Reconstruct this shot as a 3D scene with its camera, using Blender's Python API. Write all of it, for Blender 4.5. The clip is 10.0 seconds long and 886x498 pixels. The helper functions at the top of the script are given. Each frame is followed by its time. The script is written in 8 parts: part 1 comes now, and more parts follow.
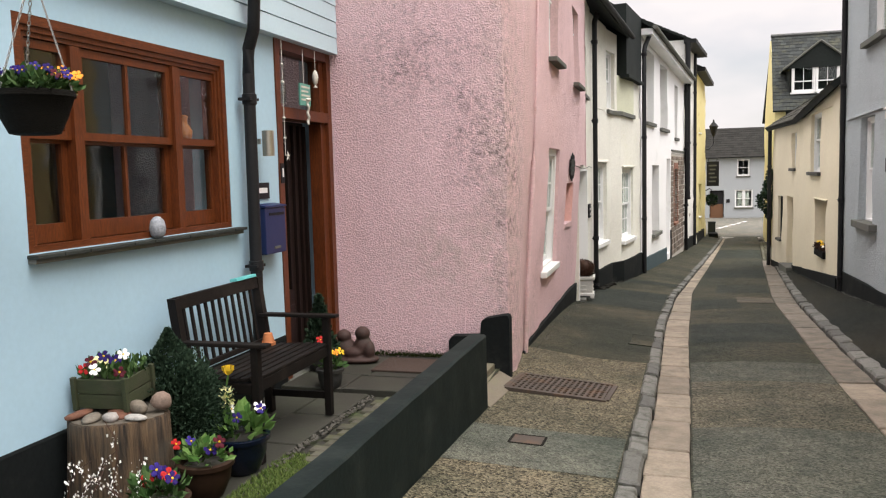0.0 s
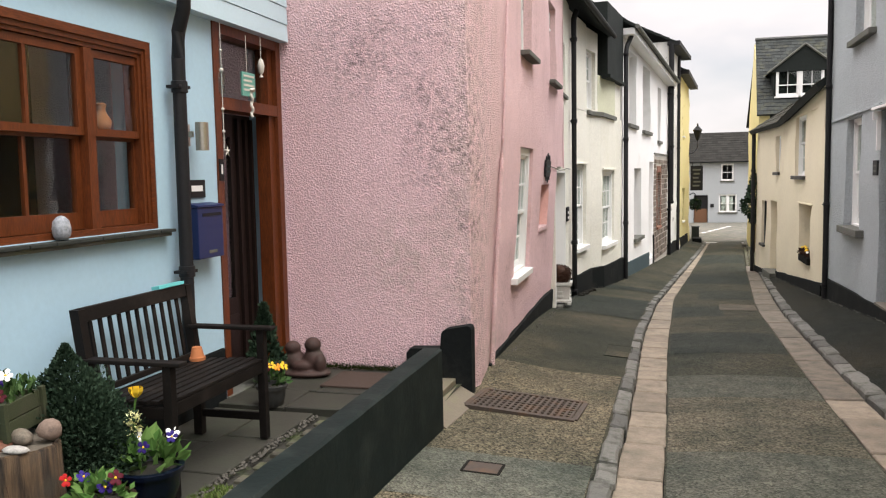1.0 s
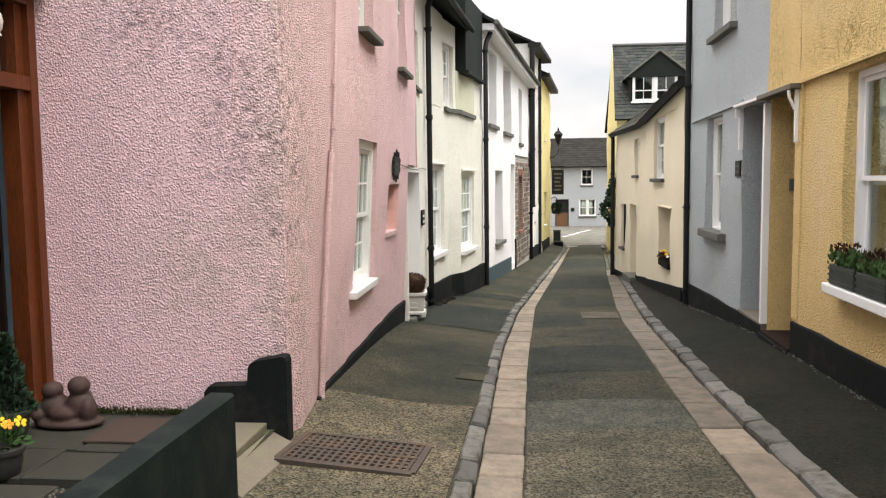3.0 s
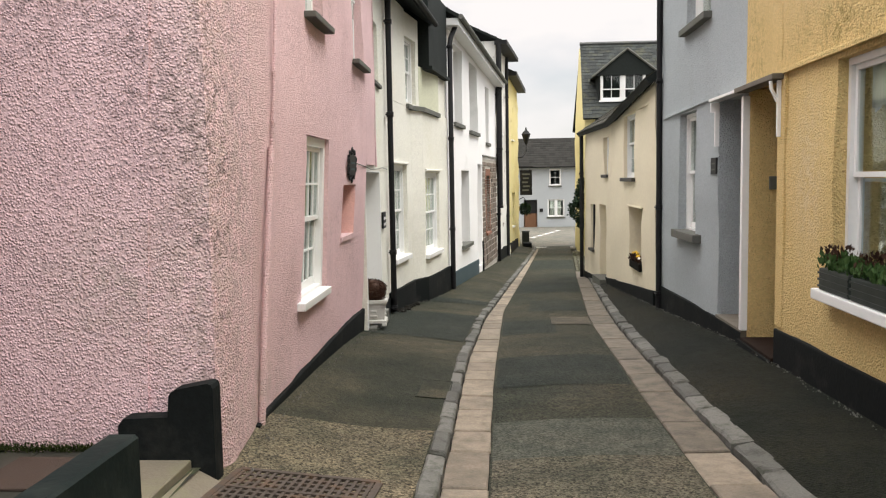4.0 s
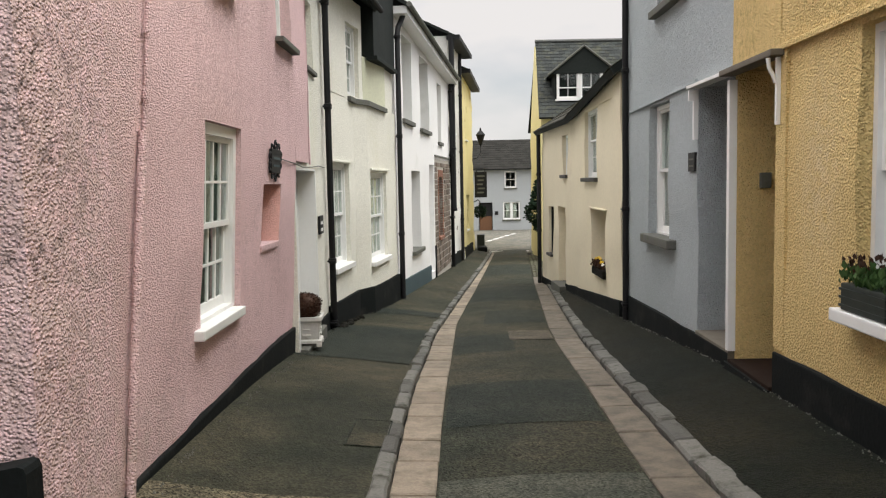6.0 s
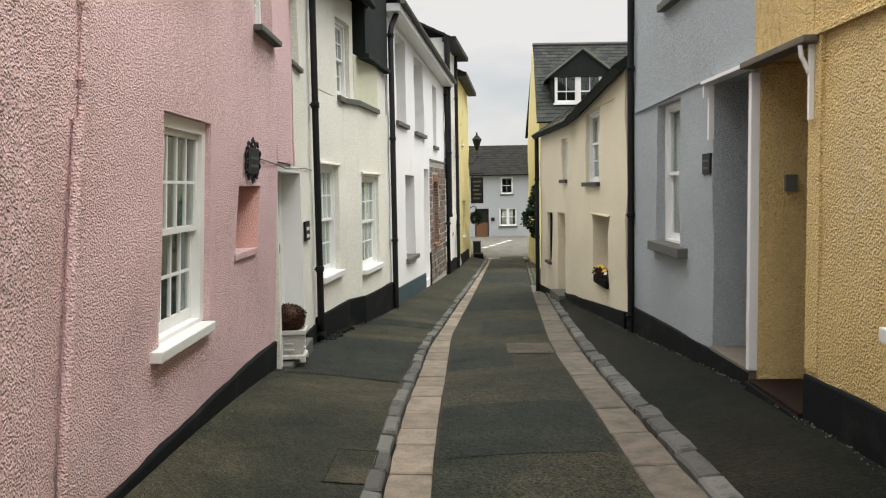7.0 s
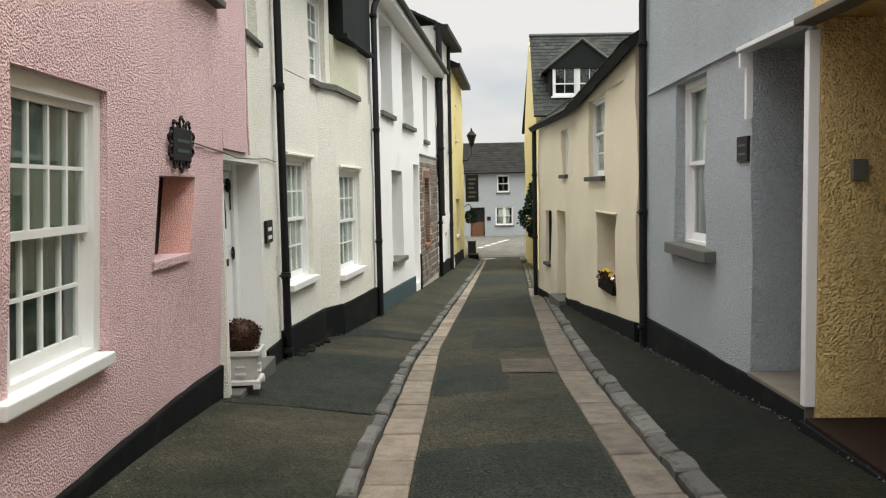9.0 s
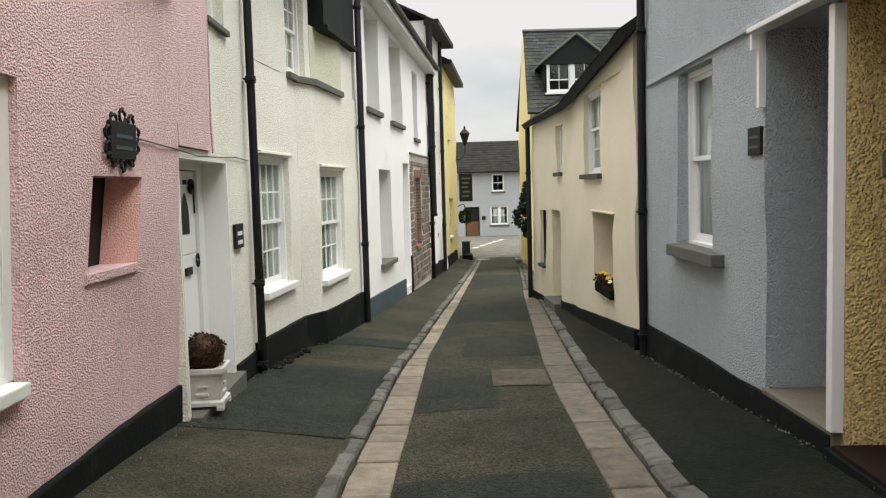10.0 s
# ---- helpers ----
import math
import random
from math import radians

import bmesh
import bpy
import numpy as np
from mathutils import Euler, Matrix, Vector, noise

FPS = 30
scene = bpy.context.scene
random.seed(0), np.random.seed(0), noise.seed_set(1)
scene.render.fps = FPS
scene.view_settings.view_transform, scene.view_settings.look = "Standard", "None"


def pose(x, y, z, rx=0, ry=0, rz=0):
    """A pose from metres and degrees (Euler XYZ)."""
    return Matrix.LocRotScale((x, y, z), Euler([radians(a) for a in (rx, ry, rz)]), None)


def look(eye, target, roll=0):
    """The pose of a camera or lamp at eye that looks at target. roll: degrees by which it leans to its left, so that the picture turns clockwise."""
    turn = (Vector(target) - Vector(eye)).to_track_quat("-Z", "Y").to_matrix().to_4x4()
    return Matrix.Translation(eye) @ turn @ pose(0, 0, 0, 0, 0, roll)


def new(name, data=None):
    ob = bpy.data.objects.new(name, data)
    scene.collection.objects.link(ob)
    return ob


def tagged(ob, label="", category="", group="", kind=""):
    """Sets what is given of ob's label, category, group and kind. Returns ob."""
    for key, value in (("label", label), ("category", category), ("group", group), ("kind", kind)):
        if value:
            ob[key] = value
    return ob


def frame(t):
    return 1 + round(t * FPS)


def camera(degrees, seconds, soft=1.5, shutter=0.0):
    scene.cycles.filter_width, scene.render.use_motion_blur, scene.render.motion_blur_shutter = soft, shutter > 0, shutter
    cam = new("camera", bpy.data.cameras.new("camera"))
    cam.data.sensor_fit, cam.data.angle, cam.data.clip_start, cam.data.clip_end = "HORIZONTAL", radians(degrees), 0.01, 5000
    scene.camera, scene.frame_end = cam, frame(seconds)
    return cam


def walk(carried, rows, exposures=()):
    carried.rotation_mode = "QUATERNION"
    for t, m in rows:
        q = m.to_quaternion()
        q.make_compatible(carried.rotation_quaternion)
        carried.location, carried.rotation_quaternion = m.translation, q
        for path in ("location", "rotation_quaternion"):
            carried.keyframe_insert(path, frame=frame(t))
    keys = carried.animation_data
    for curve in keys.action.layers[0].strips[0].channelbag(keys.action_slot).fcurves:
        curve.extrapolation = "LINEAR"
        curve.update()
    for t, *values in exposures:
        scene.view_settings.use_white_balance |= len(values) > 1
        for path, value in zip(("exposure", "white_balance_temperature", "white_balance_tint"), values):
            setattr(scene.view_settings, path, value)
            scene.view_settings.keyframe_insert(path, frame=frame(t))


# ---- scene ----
cam = camera(56.8, 10.0, soft=1.2)
METRES, EYE, TILT, LEAN, TURN = 6.8, 1.55, 0.0, 0.0, 16.0
ROWS = [
    (0.0, 0.0, 0.0, 0.0, -0.13, -5.3, 1.41),
    (0.5, 0.0215, 0.0389, -0.0022, -0.07, -5.26, 1.28),
    (1.0, 0.0345, 0.0829, -0.0065, -1.08, -5.09, 1.03),
    (1.5, 0.0429, 0.1325, -0.0085, -3.29, -5.0, 1.08),
    (2.0, 0.0631, 0.1765, -0.0109, -4.81, -4.99, 1.1),
    (2.5, 0.079, 0.2192, -0.0153, -7.96, -4.99, 0.76),
    (4.0, 0.1287, 0.3569, -0.0209, -12.42, -4.86, 1.01),
    (4.5, 0.1416, 0.4059, -0.024, -13.59, -4.87, 1.05),
    (5.0, 0.1586, 0.4532, -0.0259, -14.32, -4.88, 1.26),
    (5.5, 0.1824, 0.4981, -0.0258, -14.38, -4.87, 1.42),
    (6.0, 0.1926, 0.5444, -0.0286, -15.53, -4.7, 1.14),
    (7.5, 0.2384, 0.6914, -0.0357, -15.83, -4.19, 0.96),
    (8.0, 0.2532, 0.7417, -0.0371, -15.87, -4.21, 0.93),
    (8.5, 0.2828, 0.7903, -0.0396, -15.89, -4.25, 1.0),
    (9.0, 0.301, 0.8401, -0.0441, -16.03, -4.31, 1.12),
    (9.5, 0.3176, 0.885, -0.0441, -16.2, -4.3, 1.36),
    (10.0, 0.3459, 0.9303, -0.0449, -16.31, -4.35, 1.59),
]
walk(cam, [(t, pose(0, 0, EYE, TILT, LEAN, TURN) @ pose(METRES * x, METRES * y, METRES * z, 90 + pitch, roll, yaw)) for t, x, y, z, yaw, pitch, roll in ROWS], exposures=((0, 0.46, 6500, 8), (2.5, 0.63, 6500, 7), (4.0, 0.47, 6500, 5), (6.0, 0.24, 6450, 4), (8.0, 0.22, 6400, 2), (10.0, 0.27, 6400, 2)))


# ---- light ----
world = bpy.data.worlds.new("overcast_sky")
scene.world = world
world.use_nodes = True
wn, wl = world.node_tree.nodes, world.node_tree.links
wn.clear()
w_out = wn.new("ShaderNodeOutputWorld")
w_bg = wn.new("ShaderNodeBackground")
w_sky = wn.new("ShaderNodeTexSky")
w_sky.sky_type = "NISHITA"
w_sky.sun_disc = False
w_sky.sun_elevation, w_sky.sun_rotation = radians(64), radians(120)
w_gain = wn.new("ShaderNodeMix")
w_gain.data_type, w_gain.blend_type = "RGBA", "MULTIPLY"
w_gain.inputs[0].default_value = 1.0
w_gain.inputs[7].default_value = (0.10, 0.10, 0.10, 1)
w_tc = wn.new("ShaderNodeTexCoord")
w_map = wn.new("ShaderNodeMapping")
w_map.inputs["Scale"].default_value = (1.0, 1.0, 2.4)
w_noise = wn.new("ShaderNodeTexNoise")
w_noise.inputs["Scale"].default_value = 2.3
w_noise.inputs["Detail"].default_value = 5
w_noise.inputs["Roughness"].default_value = 0.5
w_ramp = wn.new("ShaderNodeValToRGB")
w_ramp.color_ramp.elements[0].position, w_ramp.color_ramp.elements[1].position = 0.36, 0.50
w_ramp.color_ramp.elements[0].color, w_ramp.color_ramp.elements[1].color = (0.6, 0.6, 0.6, 1), (1, 1, 1, 1)
w_mix = wn.new("ShaderNodeMix")
w_mix.data_type = "RGBA"
w_mix.inputs[7].default_value = (0.925, 0.86, 0.87, 1)
wl.new(w_tc.outputs["Generated"], w_map.inputs["Vector"])
wl.new(w_map.outputs["Vector"], w_noise.inputs["Vector"])
wl.new(w_noise.outputs["Fac"], w_ramp.inputs["Fac"])
wl.new(w_ramp.outputs["Color"], w_mix.inputs[0])
wl.new(w_sky.outputs["Color"], w_gain.inputs[6])
wl.new(w_gain.outputs[2], w_mix.inputs[6])
w_sep = wn.new("ShaderNodeSeparateXYZ")
w_lift = wn.new("ShaderNodeMapRange")
w_lift.interpolation_type = "SMOOTHSTEP"
w_lift.inputs["From Min"].default_value, w_lift.inputs["From Max"].default_value = 0.25, 1.0
w_lift.inputs["To Min"].default_value, w_lift.inputs["To Max"].default_value = 0.80, 3.9
w_cie = wn.new("ShaderNodeVectorMath")
w_cie.operation = "SCALE"
wl.new(w_tc.outputs["Generated"], w_sep.inputs[0])
wl.new(w_sep.outputs["Z"], w_lift.inputs["Value"])
wl.new(w_mix.outputs[2], w_cie.inputs[0])
wl.new(w_lift.outputs["Result"], w_cie.inputs["Scale"])
wl.new(w_cie.outputs["Vector"], w_bg.inputs["Color"])
w_bg.inputs["Strength"].default_value = 1.0
wl.new(w_bg.outputs["Background"], w_out.inputs["Surface"])

sun_data = bpy.data.lights.new("sun", "SUN")
sun_data.energy, sun_data.angle, sun_data.color = 1.55, radians(35), (1.0, 0.985, 0.95)
sun = new("sun", sun_data)
sun.matrix_world = look((11, 3, 22), (0, 8, 0))


# ---- materials ----
def shader(name, colour, rough=0.85, metal=0.0):
    m = bpy.data.materials.new(name)
    m.use_nodes = True
    b = m.node_tree.nodes["Principled BSDF"]
    b.inputs["Base Color"].default_value = (*colour, 1)
    b.inputs["Roughness"].default_value = rough
    b.inputs["Metallic"].default_value = metal
    return m, m.node_tree.nodes, m.node_tree.links, b


def noise_node(n, l, scale, detail=4, rough=0.55, stretch=None, coord=None):
    tc = n.new("ShaderNodeTexCoord")
    t = n.new("ShaderNodeTexNoise")
    t.inputs["Scale"].default_value = scale
    t.inputs["Detail"].default_value = detail
    t.inputs["Roughness"].default_value = rough
    if stretch:
        mp = n.new("ShaderNodeMapping")
        mp.inputs["Scale"].default_value = stretch
        l.new(tc.outputs["Object"], mp.inputs["Vector"])
        l.new(mp.outputs["Vector"], t.inputs["Vector"])
    else:
        l.new(tc.outputs["Object"], t.inputs["Vector"])
    return t.outputs["Fac"]


def ramp_node(n, l, fac, lo, hi, c0=(0, 0, 0, 1), c1=(1, 1, 1, 1)):
    r = n.new("ShaderNodeValToRGB")
    r.color_ramp.elements[0].position, r.color_ramp.elements[1].position = lo, hi
    r.color_ramp.elements[0].color, r.color_ramp.elements[1].color = c0, c1
    l.new(fac, r.inputs["Fac"])
    return r.outputs["Color"]


def mix_node(n, l, fac, a, b, mode="MIX"):
    x = n.new("ShaderNodeMix")
    x.data_type, x.blend_type = "RGBA", mode
    for k, v in ((0, fac), (6, a), (7, b)):
        if isinstance(v, (int, float)):
            x.inputs[k].default_value = v
        elif isinstance(v, tuple):
            x.inputs[k].default_value = (*v[:3], 1)
        else:
            l.new(v, x.inputs[k])
    return x.outputs[2]


def bump_node(n, l, height, strength, dist, normal=None):
    b = n.new("ShaderNodeBump")
    b.inputs["Strength"].default_value = strength
    b.inputs["Distance"].default_value = dist
    l.new(height, b.inputs["Height"])
    if normal:
        l.new(normal, b.inputs["Normal"])
    return b.outputs["Normal"]


def tone(c, k):
    return tuple(min(1, v * k) for v in c)


def surface(name, colour, rough=0.8, metal=0.0, vary=0.12, scale=2.0, grain=60.0, relief=0.004, strength=0.4, stretch=None, dirt=None, dirt_range=(0.55, 0.75), dirt_scale=1.2, per_piece=0.0, spec=0.5):
    """General weathered surface: broad tone drift, fine grain, bump, optional dirt and per-piece variation."""
    m, n, l, b = shader(name, colour, rough, metal)
    b.inputs["Specular IOR Level"].default_value = spec
    broad = noise_node(n, l, scale, 5, 0.6, stretch)
    col = mix_node(n, l, broad, tone(colour, 1 - vary), tone(colour, 1 + vary))
    fine = noise_node(n, l, grain, 3, 0.6, stretch)
    col = mix_node(n, l, ramp_node(n, l, fine, 0.3, 0.7), mix_node(n, l, 1.0, col, (1 - vary, 1 - vary, 1 - vary), "MULTIPLY"), col)
    if dirt:
        spots = noise_node(n, l, dirt_scale, 8, 0.65)
        col = mix_node(n, l, ramp_node(n, l, spots, *dirt_range), col, dirt)
    if per_piece:
        oi = n.new("ShaderNodeObjectInfo")
        col = mix_node(n, l, 1.0, col, ramp_node(n, l, oi.outputs["Random"], 0, 1, (1 - per_piece,) * 3 + (1,), (1, 1, 1, 1)), "MULTIPLY")
    l.new(col, b.inputs["Base Color"])
    l.new(bump_node(n, l, fine, strength, relief), b.inputs["Normal"])
    rr = n.new("ShaderNodeMapRange")
    rr.inputs["To Min"].default_value, rr.inputs["To Max"].default_value = max(0.02, rough - 0.12), min(1, rough + 0.1)
    l.new(broad, rr.inputs["Value"])
    l.new(rr.outputs["Result"], b.inputs["Roughness"])
    return m


def math_node(n, l, op, a, b):
    x = n.new("ShaderNodeMath")
    x.operation = op
    for k, v in enumerate((a, b)):
        if isinstance(v, (int, float)):
            x.inputs[k].default_value = v
        else:
            l.new(v, x.inputs[k])
    return x.outputs[0]


def near_point(n, l, centre, size):
    """1 at centre, falling to 0 at the ellipsoid of that size."""
    tc = n.new("ShaderNodeTexCoord")
    mp = n.new("ShaderNodeMapping")
    mp.vector_type = "TEXTURE"
    mp.inputs["Location"].default_value = centre
    mp.inputs["Scale"].default_value = size
    l.new(tc.outputs["Object"], mp.inputs["Vector"])
    ln = n.new("ShaderNodeVectorMath")
    ln.operation = "LENGTH"
    l.new(mp.outputs["Vector"], ln.inputs[0])
    return ramp_node(n, l, ln.outputs["Value"], 0.15, 1.0, (1, 1, 1, 1), (0, 0, 0, 1))


def roughcast(name, colour, pebble=70.0, strength=0.9, depth=0.012, stain=None, stain_range=(0.56, 0.72), spread=0.08, streaks=0.0, grime=None, moulds=(), worn=None, worn_at=(), pit_shade=0.35):
    """Painted roughcast: pebbly relief with shade painted into its hollows, broad tone patches, optional mould and rain
    streaks.
    """
    m, n, l, b = shader(name, colour, 0.88)
    b.inputs["Specular IOR Level"].default_value = 0.25
    tc = n.new("ShaderNodeTexCoord")
    warp = n.new("ShaderNodeTexNoise")
    warp.inputs["Scale"].default_value = pebble * 0.8
    l.new(tc.outputs["Object"], warp.inputs["Vector"])
    shift = n.new("ShaderNodeVectorMath")
    shift.operation = "MULTIPLY_ADD"
    k = 0.6 / pebble
    shift.inputs[1].default_value = (k, k, k)
    l.new(warp.outputs["Color"], shift.inputs[0])
    l.new(tc.outputs["Object"], shift.inputs[2])
    v = n.new("ShaderNodeTexVoronoi")
    v.inputs["Scale"].default_value = pebble
    v.inputs["Randomness"].default_value = 1.0
    l.new(shift.outputs["Vector"], v.inputs["Vector"])
    fine = noise_node(n, l, pebble * 1.6, 4, 0.65)
    mid = noise_node(n, l, pebble * 0.33, 3, 0.6)
    lumps = n.new("ShaderNodeTexNoise")
    lumps.inputs["Scale"].default_value = pebble * 0.9
    lumps.inputs["Detail"].default_value = 1.5
    lumps.inputs["Roughness"].default_value = 0.6
    l.new(shift.outputs["Vector"], lumps.inputs["Vector"])
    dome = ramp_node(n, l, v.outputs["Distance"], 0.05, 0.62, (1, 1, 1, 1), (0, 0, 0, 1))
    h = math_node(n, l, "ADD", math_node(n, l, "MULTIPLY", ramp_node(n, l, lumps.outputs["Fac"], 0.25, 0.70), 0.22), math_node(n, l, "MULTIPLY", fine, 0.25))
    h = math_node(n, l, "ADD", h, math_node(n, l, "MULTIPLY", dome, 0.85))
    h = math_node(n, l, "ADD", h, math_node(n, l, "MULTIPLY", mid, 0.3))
    broad = noise_node(n, l, 0.9, 5, 0.6)
    col = mix_node(n, l, broad, tone(colour, 1 - spread), tone(colour, 1 + spread))
    sep = n.new("ShaderNodeSeparateColor")
    l.new(v.outputs["Color"], sep.inputs["Color"])
    col = mix_node(n, l, 1.0, col, ramp_node(n, l, sep.outputs[0], 0, 1, (0.91, 0.91, 0.91, 1), (1.06, 1.06, 1.06, 1)), "MULTIPLY")
    # shade between the pebbles, put into the colour where the relief is low
    shaded_pits = math_node(n, l, "MULTIPLY", ramp_node(n, l, h, 0.42, 0.95, (1, 1, 1, 1), (0, 0, 0, 1)), pit_shade)
    col = mix_node(n, l, shaded_pits, col, tone(colour, 0.55))
    if streaks:
        st = noise_node(n, l, 1.0, 6, 0.6, (5.0, 5.0, 0.5))
        col = mix_node(n, l, math_node(n, l, "MULTIPLY", ramp_node(n, l, st, 0.52, 0.75), streaks), col, grime or tone(colour, 0.5))
    for centre, size in worn_at:
        rub = math_node(n, l, "MULTIPLY", near_point(n, l, centre, size), ramp_node(n, l, noise_node(n, l, 9.0, 6, 0.7), 0.34, 0.60))
        col = mix_node(n, l, math_node(n, l, "MULTIPLY", rub, 0.7), col, worn)
    if stain:
        a1 = ramp_node(n, l, noise_node(n, l, 1.1, 3, 0.5, (1, 1, 0.7)), *stain_range)
        for centre, size in moulds:
            a1 = math_node(n, l, "MAXIMUM", a1, math_node(n, l, "MULTIPLY", near_point(n, l, centre, size), ramp_node(n, l, noise_node(n, l, 3.0, 4, 0.6), 0.30, 0.62)))
        a2 = ramp_node(n, l, noise_node(n, l, 20.0, 6, 0.75), 0.45, 0.62)
        col = mix_node(n, l, math_node(n, l, "MULTIPLY", a1, a2), col, stain)
    l.new(col, b.inputs["Base Color"])
    l.new(bump_node(n, l, h, strength, depth), b.inputs["Normal"])
    return m


PINK = (0.715, 0.495, 0.515)
CORNER_WORN = (((-1.42, 7.4, 1.3), (0.45, 1.3, 3.6)), ((-2.0, 7.13, 0.8), (0.7, 0.3, 0.6)), ((-1.45, 8.2, -0.1), (0.4, 1.2, 0.4)))
M_pink = roughcast("pink_roughcast", tone(PINK, 1.14), 62, 0.9, 0.016, spread=0.12, stain=(0.15, 0.115, 0.11), stain_range=(0.57, 0.82), streaks=0.22, grime=(0.44, 0.27, 0.27), moulds=(((-1.70, 7.1, 2.15), (0.6, 1.2, 1.3)), ((-2.3, 7.1, 2.7), (0.7, 0.6, 0.8)), ((-1.42, 7.2, 1.7), (0.34, 0.9, 2.6)), ((-1.9, 7.13, -0.15), (0.8, 0.2, 0.22))), worn=(0.52, 0.41, 0.37), worn_at=CORNER_WORN, pit_shade=0.09)
M_pink_face = roughcast("pink_painted_face", (0.79, 0.555, 0.560), 76, 0.95, 0.014, stain=(0.42, 0.27, 0.26), stain_range=(0.55, 0.82), streaks=0.22, grime=(0.46, 0.30, 0.29), worn=(0.52, 0.41, 0.37), worn_at=CORNER_WORN, pit_shade=0.10)
M_blue = surface("pale_blue_render", (0.39, 0.56, 0.66), 0.75, vary=0.05, scale=1.2, grain=30, relief=0.002, strength=0.25)
M_blueboard = surface("pale_blue_boards", (0.50, 0.64, 0.70), 0.6, vary=0.05, scale=2, grain=40, relief=0.001, strength=0.2)
M_cream = roughcast("off_white_roughcast", (0.81, 0.79, 0.70), 50, 0.6, 0.011, pit_shade=0.2, stain=(0.64, 0.62, 0.48), stain_range=(0.5, 0.75))
M_white = surface("white_painted_render", (0.82, 0.81, 0.80), 0.8, vary=0.04, scale=1.0, grain=24, relief=0.003, strength=0.3, dirt=(0.62, 0.62, 0.58), dirt_range=(0.6, 0.85))
M_flaky = surface("flaking_white_render", (0.74, 0.73, 0.68), 0.85, vary=0.08, scale=1.2, grain=20, relief=0.008, strength=0.5, dirt=(0.16, 0.13, 0.10), dirt_range=(0.62, 0.66), dirt_scale=2.4)
M_yellow = roughcast("ochre_roughcast", (0.74, 0.55, 0.245), 54, 1.0, 0.018, pit_shade=0.10, stain=(0.27, 0.20, 0.05), stain_range=(0.62, 0.85), streaks=0.18, grime=(0.40, 0.28, 0.09), moulds=(((2.7, 8.3, 2.55), (0.8, 2.6, 0.42)), ((2.8, 11.2, 2.7), (0.5, 0.5, 0.9))), worn=(0.72, 0.58, 0.36), worn_at=(((2.7, 9.3, 3.4), (0.6, 2.4, 0.8)), ((2.75, 9.6, 1.4), (0.5, 0.5, 1.0))))
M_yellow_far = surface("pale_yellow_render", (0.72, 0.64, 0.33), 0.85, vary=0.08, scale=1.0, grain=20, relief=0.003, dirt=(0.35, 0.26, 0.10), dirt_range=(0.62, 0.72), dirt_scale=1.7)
M_grey = roughcast("pale_grey_roughcast", (0.485, 0.53, 0.545), 60, 1.0, 0.019, pit_shade=0.22, stain=(0.34, 0.35, 0.36), stain_range=(0.5, 0.8))
M_buff = surface("buff_lime_render", (0.75, 0.67, 0.50), 0.88, vary=0.07, scale=0.9, grain=18, relief=0.006, strength=0.35, dirt=(0.58, 0.49, 0.36), dirt_range=(0.6, 0.85), dirt_scale=0.8)
M_fargrey = surface("mid_grey_render", (0.38, 0.40, 0.41), 0.85, vary=0.04, scale=0.6, grain=12, relief=0.003)
M_black = surface("black_paint", (0.012, 0.012, 0.013), 0.6, spec=0.25, vary=0.25, scale=4, grain=50, relief=0.001, strength=0.3)
M_plinth = surface("black_plinth_paint", (0.009, 0.011, 0.011), 0.85, spec=0.12, vary=0.3, scale=2, grain=30, relief=0.006, strength=0.5, dirt=(0.03, 0.03, 0.027), dirt_range=(0.55, 0.8), dirt_scale=2.5)
M_slateblue = surface("slate_blue_plinth_paint", (0.045, 0.075, 0.085), 0.75, vary=0.12, scale=2, grain=30, relief=0.004)
M_white_wood = surface("white_gloss_paint", (0.80, 0.80, 0.78), 0.4, vary=0.03, scale=3, grain=30, relief=0.001, strength=0.15, dirt=(0.55, 0.53, 0.48), dirt_range=(0.62, 0.85), dirt_scale=3)
M_slate = surface("roof_slate", (0.075, 0.078, 0.075), 0.65, vary=0.25, scale=1.5, grain=22, relief=0.004, dirt=(0.11, 0.11, 0.08), dirt_range=(0.5, 0.75), dirt_scale=2.0)
M_slatehung = surface("dark_slate_hanging", (0.016, 0.020, 0.018), 0.75, spec=0.15, vary=0.25, scale=2, grain=20, relief=0.004)
M_sill = surface("grey_stone_sill", (0.115, 0.115, 0.10), 0.85, vary=0.2, scale=4, grain=40, relief=0.004, dirt=(0.09, 0.10, 0.06), dirt_range=(0.5, 0.7), dirt_scale=4)
M_step = surface("worn_concrete_step", (0.15, 0.13, 0.10), 0.85, vary=0.15, scale=3, grain=40, relief=0.004, dirt=(0.07, 0.065, 0.045), dirt_range=(0.5, 0.75), dirt_scale=3)
M_brownstep = surface("dark_red_brown_step", (0.018, 0.010, 0.007), 0.8, vary=0.25, scale=4, grain=40, relief=0.003, spec=0.1)
# dark colour standing for the unlit rooms behind the glass
M_room_shade = surface("room_shade", (0.055, 0.065, 0.065), 0.9, vary=0.2, scale=1)
M_curtain = surface("pale_curtain", (0.74, 0.72, 0.68), 0.9, vary=0.08, scale=3, grain=90, relief=0.001)
M_greencurtain = surface("sage_curtain", (0.08, 0.12, 0.095), 0.9, vary=0.08, scale=3, grain=90, relief=0.001)


